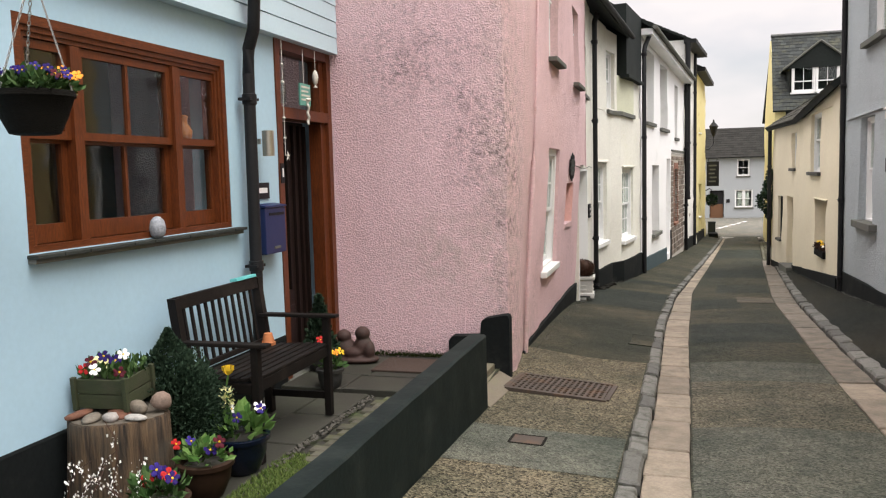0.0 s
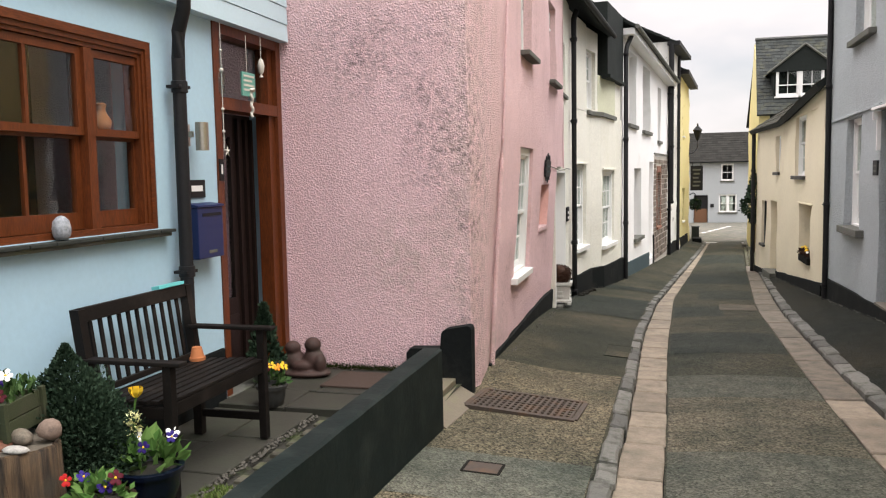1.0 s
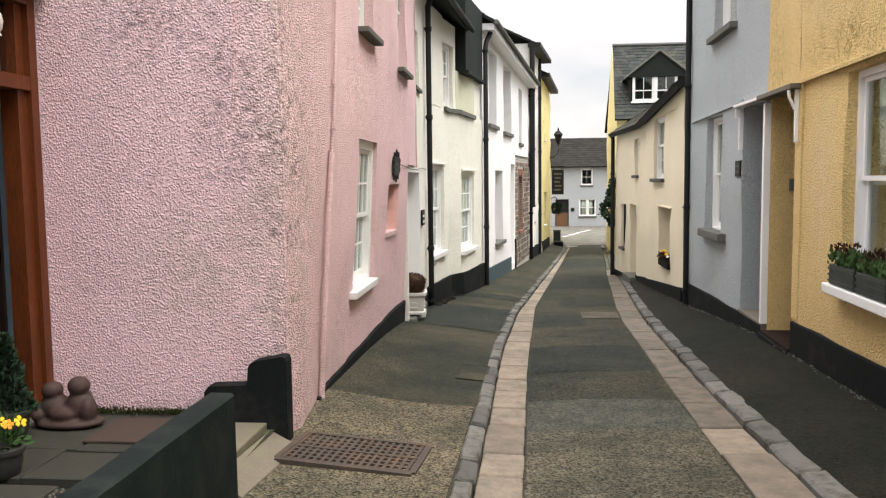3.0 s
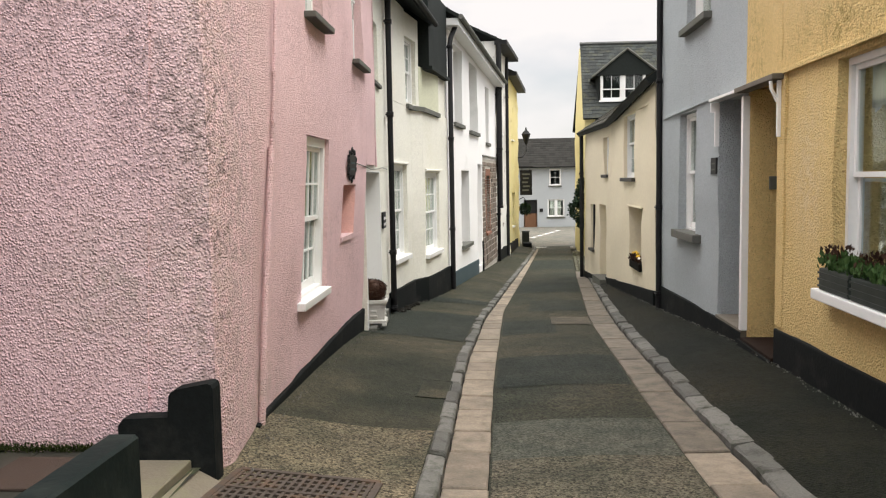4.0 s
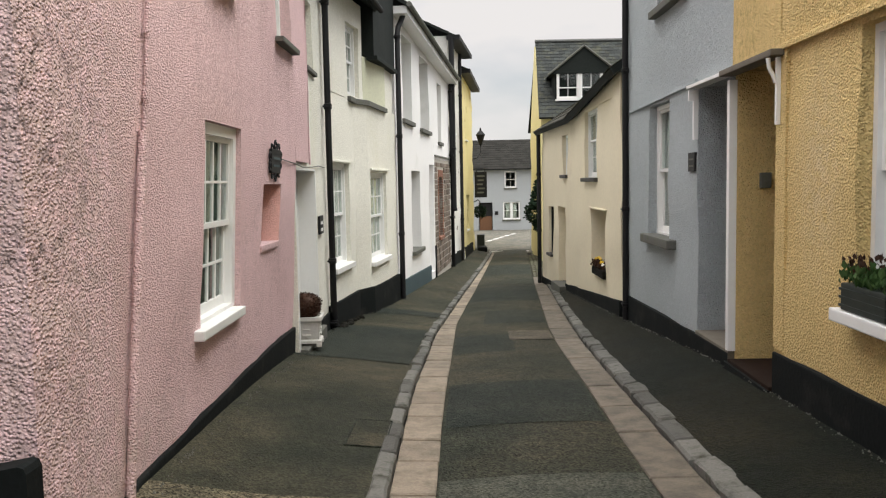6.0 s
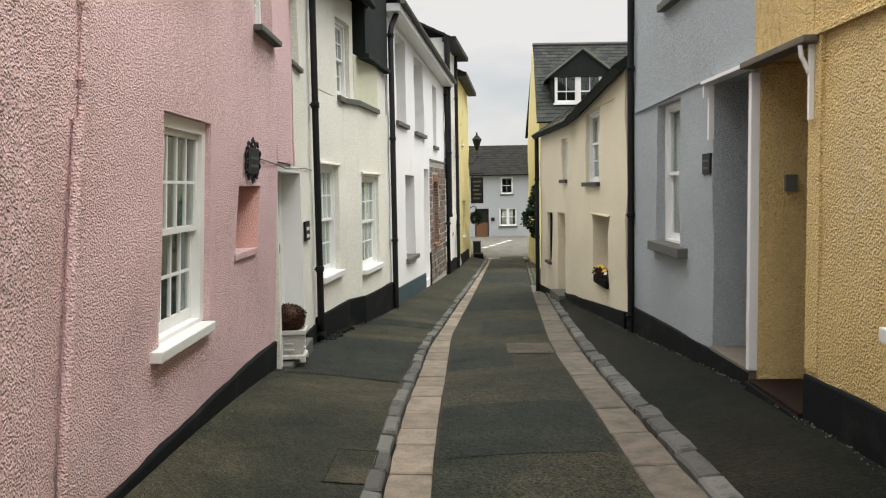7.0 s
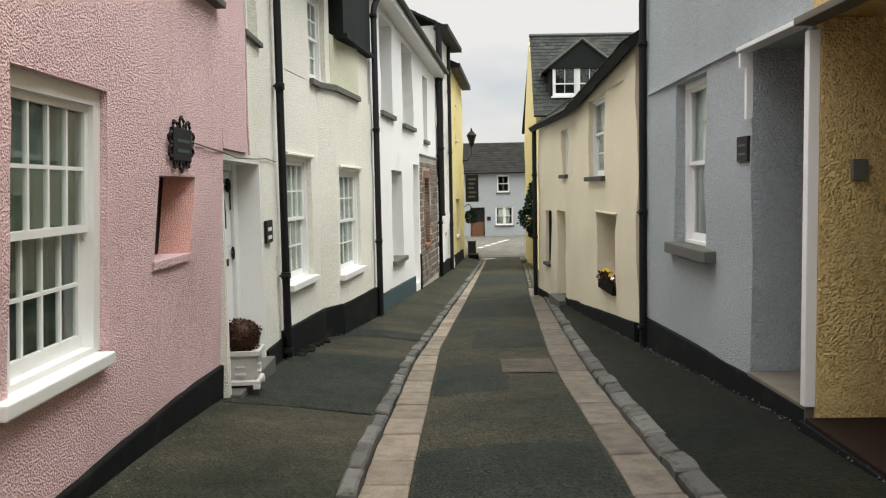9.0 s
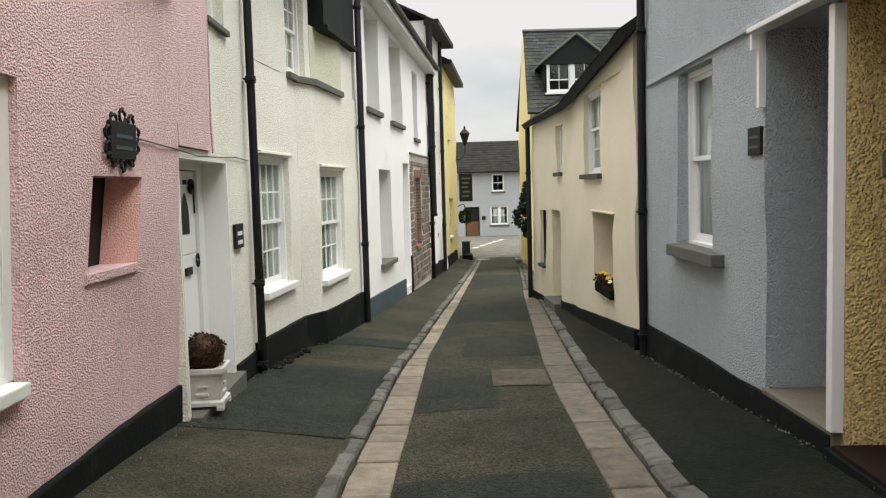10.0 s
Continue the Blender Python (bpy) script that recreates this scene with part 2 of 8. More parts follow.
def glass_material():
    m = bpy.data.materials.new("window_glass")
    m.use_nodes = True
    n, l = m.node_tree.nodes, m.node_tree.links
    n.clear()
    out = n.new("ShaderNodeOutputMaterial")
    tr, gl, mx, fr = n.new("ShaderNodeBsdfTransparent"), n.new("ShaderNodeBsdfGlossy"), n.new("ShaderNodeMixShader"), n.new("ShaderNodeLayerWeight")
    tr.inputs["Color"].default_value = (0.86, 0.90, 0.88, 1)
    gl.inputs["Roughness"].default_value = 0.03
    gl.inputs["Color"].default_value = (0.9, 0.92, 0.92, 1)
    fr.inputs["Blend"].default_value = 0.5
    tc = n.new("ShaderNodeTexCoord")
    t = n.new("ShaderNodeTexNoise")
    t.inputs["Scale"].default_value = 3.0
    l.new(tc.outputs["Object"], t.inputs["Vector"])
    bp = n.new("ShaderNodeBump")
    bp.inputs["Strength"].default_value = 0.03
    bp.inputs["Distance"].default_value = 0.05
    l.new(t.outputs["Fac"], bp.inputs["Height"])
    l.new(bp.outputs["Normal"], gl.inputs["Normal"])
    graze = math_node(n, l, "POWER", fr.outputs["Facing"], 4.0)
    l.new(math_node(n, l, "ADD", math_node(n, l, "MULTIPLY", graze, 0.55), 0.05), mx.inputs["Fac"])
    l.new(tr.outputs[0], mx.inputs[1])
    l.new(gl.outputs[0], mx.inputs[2])
    l.new(mx.outputs[0], out.inputs["Surface"])
    return m


M_glass = glass_material()


def asphalt(name, colour, brown, amount):
    m, n, l, b = shader(name, colour, 0.8)
    b.inputs["Specular IOR Level"].default_value = 0.12
    broad = noise_node(n, l, 0.55, 4, 0.55)
    col = mix_node(n, l, ramp_node(n, l, broad, 0.38, 0.66), colour, brown)
    chips = n.new("ShaderNodeTexVoronoi")
    chips.inputs["Scale"].default_value = 80
    tc = n.new("ShaderNodeTexCoord")
    l.new(tc.outputs["Object"], chips.inputs["Vector"])
    hsv = n.new("ShaderNodeSeparateColor")
    l.new(chips.outputs["Color"], hsv.inputs["Color"])
    col = mix_node(n, l, 1.0, col, ramp_node(n, l, hsv.outputs[0], 0, 1, (1 - amount,) * 3 + (1,), (1 + amount,) * 3 + (1,)), "MULTIPLY")
    mid = noise_node(n, l, 6.0, 6, 0.7)
    col = mix_node(n, l, 1.0, col, ramp_node(n, l, mid, 0.3, 0.7, (0.62, 0.64, 0.62, 1), (1.3, 1.27, 1.2, 1)), "MULTIPLY")
    blot = noise_node(n, l, 1.9, 7, 0.72)
    col = mix_node(n, l, 1.0, col, ramp_node(n, l, blot, 0.34, 0.66, (0.66, 0.72, 0.66, 1), (1.22, 1.18, 1.10, 1)), "MULTIPLY")
    pale = noise_node(n, l, 140.0, 2, 0.5)
    col = mix_node(n, l, ramp_node(n, l, pale, 0.70, 0.76), col, tone(brown, 2.6))
    l.new(col, b.inputs["Base Color"])
    l.new(bump_node(n, l, chips.outputs["Distance"], 0.9, 0.010), b.inputs["Normal"])
    wet = n.new("ShaderNodeMapRange")
    wet.inputs["To Min"].default_value, wet.inputs["To Max"].default_value = 0.55, 0.9
    l.new(mid, wet.inputs["Value"])
    l.new(wet.outputs["Result"], b.inputs["Roughness"])
    return m


M_road = asphalt("road_asphalt", (0.033, 0.037, 0.029), (0.058, 0.054, 0.040), 0.8)
M_road2 = asphalt("road_patch_asphalt", (0.024, 0.030, 0.027), (0.034, 0.038, 0.032), 0.7)
M_joint = surface("dark_joint_dirt", (0.016, 0.015, 0.012), 0.95, vary=0.3, scale=5, grain=60, relief=0.004, spec=0.1)
M_road3 = asphalt("worn_patch_asphalt", (0.095, 0.085, 0.072), (0.11, 0.095, 0.08), 0.35)
M_pave = asphalt("pavement_asphalt", (0.031, 0.034, 0.026), (0.064, 0.059, 0.043), 0.5)
# right pavement: base colours far darker than on the left
M_pave_r = asphalt("dark_pavement_asphalt", (0.0075, 0.010, 0.0072), (0.018, 0.0168, 0.011), 0.8)
M_ground = asphalt("far_ground", (0.13, 0.125, 0.12), (0.16, 0.15, 0.135), 0.2)
M_granite = surface("pinkish_granite", (0.34, 0.28, 0.21), 0.8, vary=0.24, scale=7.0, grain=50, relief=0.009, strength=0.9, dirt=(0.13, 0.115, 0.08), dirt_range=(0.42, 0.78), dirt_scale=6, per_piece=0.38)
M_kerb = surface("grey_kerb_stone", (0.17, 0.168, 0.148), 0.8, vary=0.24, scale=6.0, grain=60, relief=0.009, strength=0.8, dirt=(0.055, 0.058, 0.040), dirt_range=(0.50, 0.66), dirt_scale=7, per_piece=0.55)



# ---- building helpers ----
def part(name, bm, material, parent=None, label=""):
    me = bpy.data.meshes.new(name)
    bmesh.ops.recalc_face_normals(bm, faces=bm.faces[:])
    bm.to_mesh(me)
    bm.free()
    me.materials.append(material)
    ob = new(name, me)
    ob.parent = parent
    if label:
        ob["label"] = label
    return ob


def smooth(ob, angle=35):
    me = ob.data
    me.polygons.foreach_set("use_smooth", [True] * len(me.polygons))
    me.set_sharp_from_angle(angle=radians(angle))
    return ob


def thing(name, label, category, at=(0, 0, 0), group=""):
    ob = new(name)
    ob.location = at
    ob.empty_display_size = 0.1
    return tagged(ob, label, category, group)


def add_box(bm, lo, hi, m=None, bevel=0.0):
    (x0, y0, z0), (x1, y1, z1) = lo, hi
    c = [(x0, y0, z0), (x1, y0, z0), (x1, y1, z0), (x0, y1, z0), (x0, y0, z1), (x1, y0, z1), (x1, y1, z1), (x0, y1, z1)]
    vs = [bm.verts.new(m @ Vector(p) if m else p) for p in c]
    fs = [bm.faces.new([vs[i] for i in q]) for q in ((0, 3, 2, 1), (4, 5, 6, 7), (0, 1, 5, 4), (1, 2, 6, 5), (2, 3, 7, 6), (3, 0, 4, 7))]
    if bevel:
        es = list({e for f in fs for e in f.edges})
        bmesh.ops.bevel(bm, geom=es, offset=bevel, segments=2, affect="EDGES", profile=0.6)
    return vs


def add_tube(bm, pts, r, seg=10, cap=True):
    pts = [Vector(p) for p in pts]
    rings = []
    for i, p in enumerate(pts):
        d = ((pts[min(i + 1, len(pts) - 1)] - p).normalized() + (p - pts[max(i - 1, 0)]).normalized()).normalized()
        q = d.to_track_quat("Z", "Y")
        rad = r[i] if isinstance(r, (list, tuple)) else r
        rings.append([bm.verts.new(p + q @ Vector((rad * math.cos(a), rad * math.sin(a), 0))) for a in [math.tau * k / seg for k in range(seg)]])
    for a, b in zip(rings, rings[1:]):
        for k in range(seg):
            bm.faces.new((a[k], a[(k + 1) % seg], b[(k + 1) % seg], b[k]))
    if cap:
        bm.faces.new(rings[0][::-1])
        bm.faces.new(rings[-1])
    return rings


def add_lathe(bm, profile, m, seg=20):
    """Turned shape from (radius, height) pairs."""
    rings = []
    for r, z in profile:
        rings.append([bm.verts.new(m @ Vector((r * math.cos(math.tau * k / seg), r * math.sin(math.tau * k / seg), z))) for k in range(seg)])
    for a, b in zip(rings, rings[1:]):
        for k in range(seg):
            bm.faces.new((a[k], a[(k + 1) % seg], b[(k + 1) % seg], b[k]))
    bm.faces.new(rings[0][::-1])
    bm.faces.new(rings[-1])


class Face:
    """Upright plane of a facade from a to b; w points out of it into the street.

    It may lean out by k per metre of height about zr, up to zmax; the lean grows over the first metre from a.
    """

    def __init__(self, a, b, side, k=0.0, zr=0.0, zmax=99.0):
        self.a, self.b = Vector(a), Vector(b)
        self.length = (self.b - self.a).length
        self.d = (self.b - self.a).normalized()
        self.n = Vector((self.d.y, -self.d.x)) * side
        self.k, self.zr, self.zmax = k, zr, zmax

    def at(self, u, z, w=0.0):
        ease = max(0.0, min(1.0, (u - 0.1) / 1.1))
        p = self.a + self.d * u + self.n * (w + self.k * (min(z, self.zmax) - self.zr) * ease)
        return Vector((p.x, p.y, z))

    def matrix(self, u, z, w=0.0):
        p = self.a + self.d * u + self.n * (w + self.k * (z - self.zr))
        return Matrix(((self.d.x, self.n.x, self.n.x * self.k, p.x), (self.d.y, self.n.y, self.n.y * self.k, p.y), (0, 0, 1, z), (0, 0, 0, 1)))


def f_frame(bm, F, u0, u1, z0, z1, w0, w1, left, right, top, low):
    """One rectangular frame as a single closed ring."""
    out = ((u0, z0), (u1, z0), (u1, z1), (u0, z1))
    inn = ((u0 + left, z0 + low), (u1 - right, z0 + low), (u1 - right, z1 - top), (u0 + left, z1 - top))
    v = [[bm.verts.new(F.at(u, z, w)) for u, z in loop] for w in (w0, w1) for loop in (out, inn)]
    bo, bi, fo, fi = v
    for k in range(4):
        j = (k + 1) % 4
        bm.faces.new((fo[k], fo[j], fi[j], fi[k]))
        bm.faces.new((bo[j], bo[k], bi[k], bi[j]))
        bm.faces.new((bo[k], bo[j], fo[j], fo[k]))
        bm.faces.new((fi[k], fi[j], bi[j], bi[k]))


class Bend:
    """Two facades g and f joined round a rounded corner; u runs along g, round the arc, then along f."""

    def __init__(self, g, f, r):
        self.g, self.f, self.r = g, f, r
        self.turn = math.acos(max(-1, min(1, g.d.dot(f.d))))
        self.cut = r * math.tan(self.turn / 2)
        self.u1 = g.length - self.cut
        self.u2 = self.u1 + r * self.turn
        self.length = self.u2 + f.length - self.cut
        self.shift = self.u2 - self.cut

    def at(self, u, z, w=0.0):
        if u <= self.u1:
            return self.g.at(u, z, w)
        if u >= self.u2:
            return self.f.at(u - self.shift, z, w)
        c = self.g.at(self.u1, z, -self.r)
        k = (u - self.u1) / (self.u2 - self.u1)
        n = self.g.n.lerp(self.f.n, k).normalized()
        return c + Vector((n.x, n.y, 0)) * (self.r + w)


def f_box(bm, F, u0, u1, z0, z1, w0, w1, bevel=0.0):
    return add_box(bm, (u0, w0, z0), (u1, w1, z1), F.matrix(0, 0), bevel)


def wall(F, z0, z1, openings=(), u0=0.0, u1=None, thick=0.35, wobble=0.012, step=0.3, name="wall", material=None, parent=None, label="", lean=0.0, skew=None):
    """Thick, slightly uneven wall with real openings (u0, u1, z0, z1)."""
    u1 = F.length if u1 is None else u1
    cuts = lambda lo, hi, extra: sorted(set([lo, hi] + [e for e in extra if lo < e < hi]))

    def fill(vals):
        out = [vals[0]]
        for a, b in zip(vals, vals[1:]):
            k = max(1, round((b - a) / step))
            out += [a + (b - a) * i / k for i in range(1, k + 1)]
        return out

    us = fill(cuts(u0, u1, [e for o in openings for e in o[:2]]))
    zs = fill(cuts(z0, z1, [e for o in openings for e in o[2:4]]))
    bm = bmesh.new()
    grid = {}

    def vert(i, j, back):
        k = (i, j, back)
        if k not in grid:
            p = F.at(us[i], zs[j])
            w = -thick if back else (noise.noise(p * 1.1) * wobble * 1.6 + noise.noise(p * 3.1) * wobble * 0.6) - lean * (zs[j] - z0)
            grid[k] = bm.verts.new(F.at(us[i] + (skew(us[i], zs[j]) if skew else 0.0), zs[j], w))
        return grid[k]

    hole = lambda i, j: any(o[0] - 1e-5 < (us[i] + us[i + 1]) / 2 < o[1] + 1e-5 and o[2] - 1e-5 < (zs[j] + zs[j + 1]) / 2 < o[3] + 1e-5 for o in openings)
    solid = {(i, j) for i in range(len(us) - 1) for j in range(len(zs) - 1) if not hole(i, j)}
    for i, j in solid:
        for back in (False, True):
            bm.faces.new([vert(i, j, back), vert(i + 1, j, back), vert(i + 1, j + 1, back), vert(i, j + 1, back)])
        for (di, dj), (p, q) in {(-1, 0): ((i, j), (i, j + 1)), (1, 0): ((i + 1, j), (i + 1, j + 1)), (0, -1): ((i, j), (i + 1, j)), (0, 1): ((i, j + 1), (i + 1, j + 1))}.items():
            if (i + di, j + dj) not in solid:
                bm.faces.new([vert(*p, False), vert(*q, False), vert(*q, True), vert(*p, True)])
    return smooth(part(name, bm, material, parent, label), 40)


def band(F, u0, u1, low, high, w0, w1, name, material, parent, label="", step=0.3):
    """Strip on a facade whose lower and upper edges are functions of u (plinths, ledges)."""
    bm = bmesh.new()
    k = max(1, round((u1 - u0) / step))
    prev = None
    for i in range(k + 1):
        u = u0 + (u1 - u0) * i / k
        ring = [bm.verts.new(F.at(u, z, w)) for z, w in ((low(u), w0), (high(u), w0), (high(u), w1 - 0.006), (high(u) - 0.012, w1), (low(u), w1))]
        if prev:
            for a in range(5):
                bm.faces.new((prev[a], prev[(a + 1) % 5], ring[(a + 1) % 5], ring[a]))
        else:
            bm.faces.new(ring)
        prev = ring
    bm.faces.new(prev[::-1])
    return part(name, bm, material, parent, label)


def sash_window(F, u0, u1, z0, z1, parent, cols=2, rows=2, deep=0.12, sill=0.10, sill_h=0.06, sill_out=0.06, paint=None, sill_mat=None, curtain=None, label="", meet=0.5, gaps=(0.0, 1.0), fr=0.055):
    """Vertical sliding sash: box frame, two sashes with glazing bars, single panes, projecting sill."""
    paint = paint or M_white_wood
    w = -deep
    bm = bmesh.new()
    f_frame(bm, F, u0, u1, z0, z1, w - 0.10, w, fr, fr, fr, 0.03)
    win = part("window", bm, paint, parent, label or "white painted timber sash window with small panes")
    zm = z0 + (z1 - z0) * meet
    ub, ue = u0 + fr, u1 - fr
    for k, (lo, hi, ws, rr) in enumerate(((zm - 0.02, z1 - fr, w - 0.03, rows[0] if isinstance(rows, tuple) else rows), (z0 + 0.03, zm + 0.02, w - 0.065, rows[1] if isinstance(rows, tuple) else rows))):
        bm = bmesh.new()
        st, bt = 0.045, (0.04 if k == 0 else 0.075)
        f_frame(bm, F, ub + 0.001, ue - 0.001, lo, hi, ws - 0.03, ws, st, st, 0.04, bt)
        part("sash", bm, paint, win)
        gu0, gu1, gz0, gz1 = ub + st, ue - st, lo + bt, hi - 0.04
        for c in range(1, cols):
            uc = gu0 + (gu1 - gu0) * c / cols
            bm = bmesh.new()
            f_box(bm, F, uc - 0.010, uc + 0.010, gz0, gz1, ws - 0.027, ws - 0.004)
            part("glazing_bar", bm, paint, win)
        for r in range(1, rr):
            zc = gz0 + (gz1 - gz0) * r / rr
            bm = bmesh.new()
            f_box(bm, F, gu0, gu1, zc - 0.010, zc + 0.010, ws - 0.026, ws - 0.005)
            part("glazing_bar", bm, paint, win)
        for c in range(cols):
            for r in range(rr):
                bm = bmesh.new()
                du, dz = (gu1 - gu0) / cols, (gz1 - gz0) / rr
                f_box(bm, F, gu0 + du * c + 0.008, gu0 + du * (c + 1) - 0.008, gz0 + dz * r + 0.008, gz0 + dz * (r + 1) - 0.008, ws - 0.017, ws - 0.014)
                pane = part("pane", bm, M_glass, win)
                pane.visible_shadow = False
    if sill:
        bm = bmesh.new()
        f_box(bm, F, u0 - sill_out, u1 + sill_out * 1.0, z0 - sill_h, z0 + 0.004, w - 0.05, sill, 0.01)
        part("sill", bm, sill_mat or paint, win, "" if sill_mat is None else "projecting stone window sill")
    if curtain:
        for g0, g1 in (gaps if isinstance(gaps[0], tuple) else (gaps,)):
            bm = bmesh.new()
            prev = None
            a, b = u0 + (u1 - u0) * g0, u0 + (u1 - u0) * g1
            k = max(8, int((b - a) / 0.02))
            for i in range(k + 1):
                u = a + (b - a) * i / k
                ww = w - 0.112 + 0.012 * math.sin(u * 55 + 1.3 * math.sin(u * 9))
                ring = [bm.verts.new(F.at(u, z0 - 0.05, ww)), bm.verts.new(F.at(u, z1 + 0.05, ww))]
                if prev:
                    bm.faces.new((prev[0], ring[0], ring[1], prev[1]))
                prev = ring
            ob = smooth(part("curtain", bm, curtain, win, "gathered curtain behind the glass"), 80)
            sol = ob.modifiers.new("thickness", "SOLIDIFY")
            sol.thickness = 0.004
    return win


def downpipe(pts, r, parent, material, collars=(), name="downpipe", label="black cast iron downpipe with collars"):
    bm = bmesh.new()
    add_tube(bm, pts, r, 10)
    for p in collars:
        p = Vector(p)
        add_tube(bm, [p - Vector((0, 0, 0.04)), p - Vector((0, 0, 0.035)), p + Vector((0, 0, 0.035)), p + Vector((0, 0, 0.04))], [r, r * 1.18, r * 1.18, r], 10)
        add_box(bm, (p.x - r * 1.3, p.y - r * 1.45, p.z - 0.010), (p.x + r * 0.9, p.y + r * 1.45, p.z + 0.010))
    return smooth(part(name, bm, material, parent, label), 50)


def roof_slope(corners, parent, rows, cols, name="roof", thick=0.06, material=None, label="dark grey natural slate roof"):
    """Slope between eave (corners 0 to 1) and ridge (corners 3 to 2), laid in overlapping slate courses."""
    e0, e1, r1, r0 = [Vector(c) for c in corners]
    nrm = (e1 - e0).cross(r0 - e0).normalized()
    if nrm.z < 0:
        nrm = -nrm
    bm = bmesh.new()
    vs = [bm.verts.new(p) for p in (e0, e1, r1, r0)] + [bm.verts.new(p - nrm * thick) for p in (e0, e1, r1, r0)]
    for q in ((0, 1, 2, 3), (7, 6, 5, 4), (0, 4, 5, 1), (1, 5, 6, 2), (2, 6, 7, 3), (3, 7, 4, 0)):
        bm.faces.new([vs[i] for i in q])
    roof = part(name, bm, M_slatehung, parent, label)
    rnd = random.Random(rows * 31 + cols)
    verts, faces = [], []
    at = lambda u, v: (e0.lerp(e1, u)).lerp(r0.lerp(r1, u), v)
    for r in range(rows):
        v0, v1 = r / rows, min(1, (r + 1.25) / rows)
        off = 0.5 * (r % 2)
        for c in range(-1, cols + 1):
            a, b = (c + off + 0.03) / cols, (c + off + 0.97) / cols
            a, b = max(0, a), min(1, b)
            if b - a < 0.15 / cols:
                continue
            lift = 0.016 + rnd.random() * 0.008
            sag = rnd.uniform(-0.05, 0.05) / rows
            tri = [at(a, v0 + sag) + nrm * lift, at(b, v0 + sag) + nrm * (lift + rnd.uniform(-.003, .003)), at(b, v1) + nrm * 0.004, at(a, v1) + nrm * 0.004, at(a, v0 + sag) + nrm * (lift - 0.010), at(b, v0 + sag) + nrm * (lift - 0.010)]
            k = len(verts)
            verts += tri
            faces += [(k, k + 1, k + 2, k + 3), (k + 4, k + 5, k + 1, k), (k + 5, k + 2, k + 1), (k + 4, k, k + 3)]
    me = bpy.data.meshes.new("slate_covering")
    me.from_pydata(verts, [], faces)
    me.materials.append(material or M_slate_tiles)
    ob = new("slate_covering", me)
    ob.parent = roof
    ob["kind"] = "stuff"
    return roof


def island_surface(name, colour, rough, spread, dirt=None):
    m, n, l, b = shader(name, colour, rough)
    b.inputs["Specular IOR Level"].default_value = 0.06
    g = n.new("ShaderNodeNewGeometry")
    col = ramp_node(n, l, g.outputs["Random Per Island"], 0, 1, (*tone(colour, 1 - spread), 1), (*tone(colour, 1 + spread), 1))
    fine = noise_node(n, l, 14, 5, 0.6)
    col = mix_node(n, l, 1.0, col, ramp_node(n, l, fine, 0.3, 0.7, (0.75, 0.75, 0.75, 1), (1.1, 1.1, 1.1, 1)), "MULTIPLY")
    if dirt:
        col = mix_node(n, l, ramp_node(n, l, noise_node(n, l, 2.2, 6, 0.65), 0.5, 0.7), col, dirt)
    l.new(col, b.inputs["Base Color"])
    l.new(bump_node(n, l, fine, 0.4, 0.006), b.inputs["Normal"])
    return m


M_slate_tiles = island_surface("roof_slates", (0.038, 0.042, 0.040), 0.75, 0.3, (0.07, 0.07, 0.05))
M_tiles_dark = island_surface("dark_concrete_tiles", (0.026, 0.025, 0.022), 0.85, 0.2)


# ---- plan of the street ----
GY = (-40, 0, 7.6, 11.85, 15, 20, 28, 41, 62, 400)
GZ = (2.2, -0.05, -0.46, -0.655, -0.90, -1.22, -1.55, -1.9, -2.12, -2.4)


def curve(ys, vs):
    """Smoothed interpolation through a few stations along the street."""
    fine = np.linspace(ys[0], ys[-1], 1200)
    base = np.interp(fine, ys, vs)
    out = np.array([base[(fine > y - 1.2) & (fine < y + 1.2)].mean() for y in fine])
    out[:3], out[-3:] = base[:3], base[-3:]
    return lambda y: float(np.interp(y, fine, out))


near = curve(GY[1:9], GZ[1:9])


def level(y):
    """Height of the left-hand gutter at y."""
    return near(y) if 0.5 < y < 61 else float(np.interp(y, GY, GZ))


KERB_L = curve((-6, 4.3, 7.2, 10, 11.8, 14.1, 16.2, 18.5, 20.4, 25.2, 29, 32.4, 39, 42), (-0.37, -0.33, -0.295, -0.28, -0.275, -0.20, -0.16, 0.01, 0.13, 0.55, 0.88, 1.22, 1.82, 2.05))
CHAN_L = curve((-6, 4.9, 7.4, 9.6, 11.4, 14.6, 17.7, 21.2, 24.1, 27, 38, 42), (0.06, 0.08, 0.12, 0.13, 0.16, 0.24, 0.30, 0.55, 0.80, 1.02, 1.97, 2.3))
CHAN_R = curve((-6, 6.6, 9, 11.7, 13.6, 16, 20, 26.2, 37, 42), (1.34, 1.39, 1.42, 1.50, 1.58, 1.70, 2.02, 2.49, 3.36, 3.75))
KERB_RI = curve((-6, 8.4, 10.6, 12.3, 14.1, 16.6, 20.5, 25.2, 31.3, 42), (1.69, 1.73, 1.77, 1.83, 1.94, 2.11, 2.41, 2.72, 3.10, 3.9))
KERB_W = 0.125
KERB_WR = 0.165
WALL_L = curve((-6, 7.1, 8.3, 13.07, 15.7, 17.9, 18.5, 20.9, 24.8, 29.9, 34.6, 41), (-1.45, -1.42, -1.5, -1.52, -1.6, -1.4, -1.2, -0.8, -0.3, 0.18, 0.68, 1.25))
WALL_R = curve((-6, 8, 10.2, 11.5, 16.2, 22, 25.9, 34, 38), (2.66, 2.7, 2.82, 2.86, 2.88, 2.90, 2.8, 3.58, 3.8))
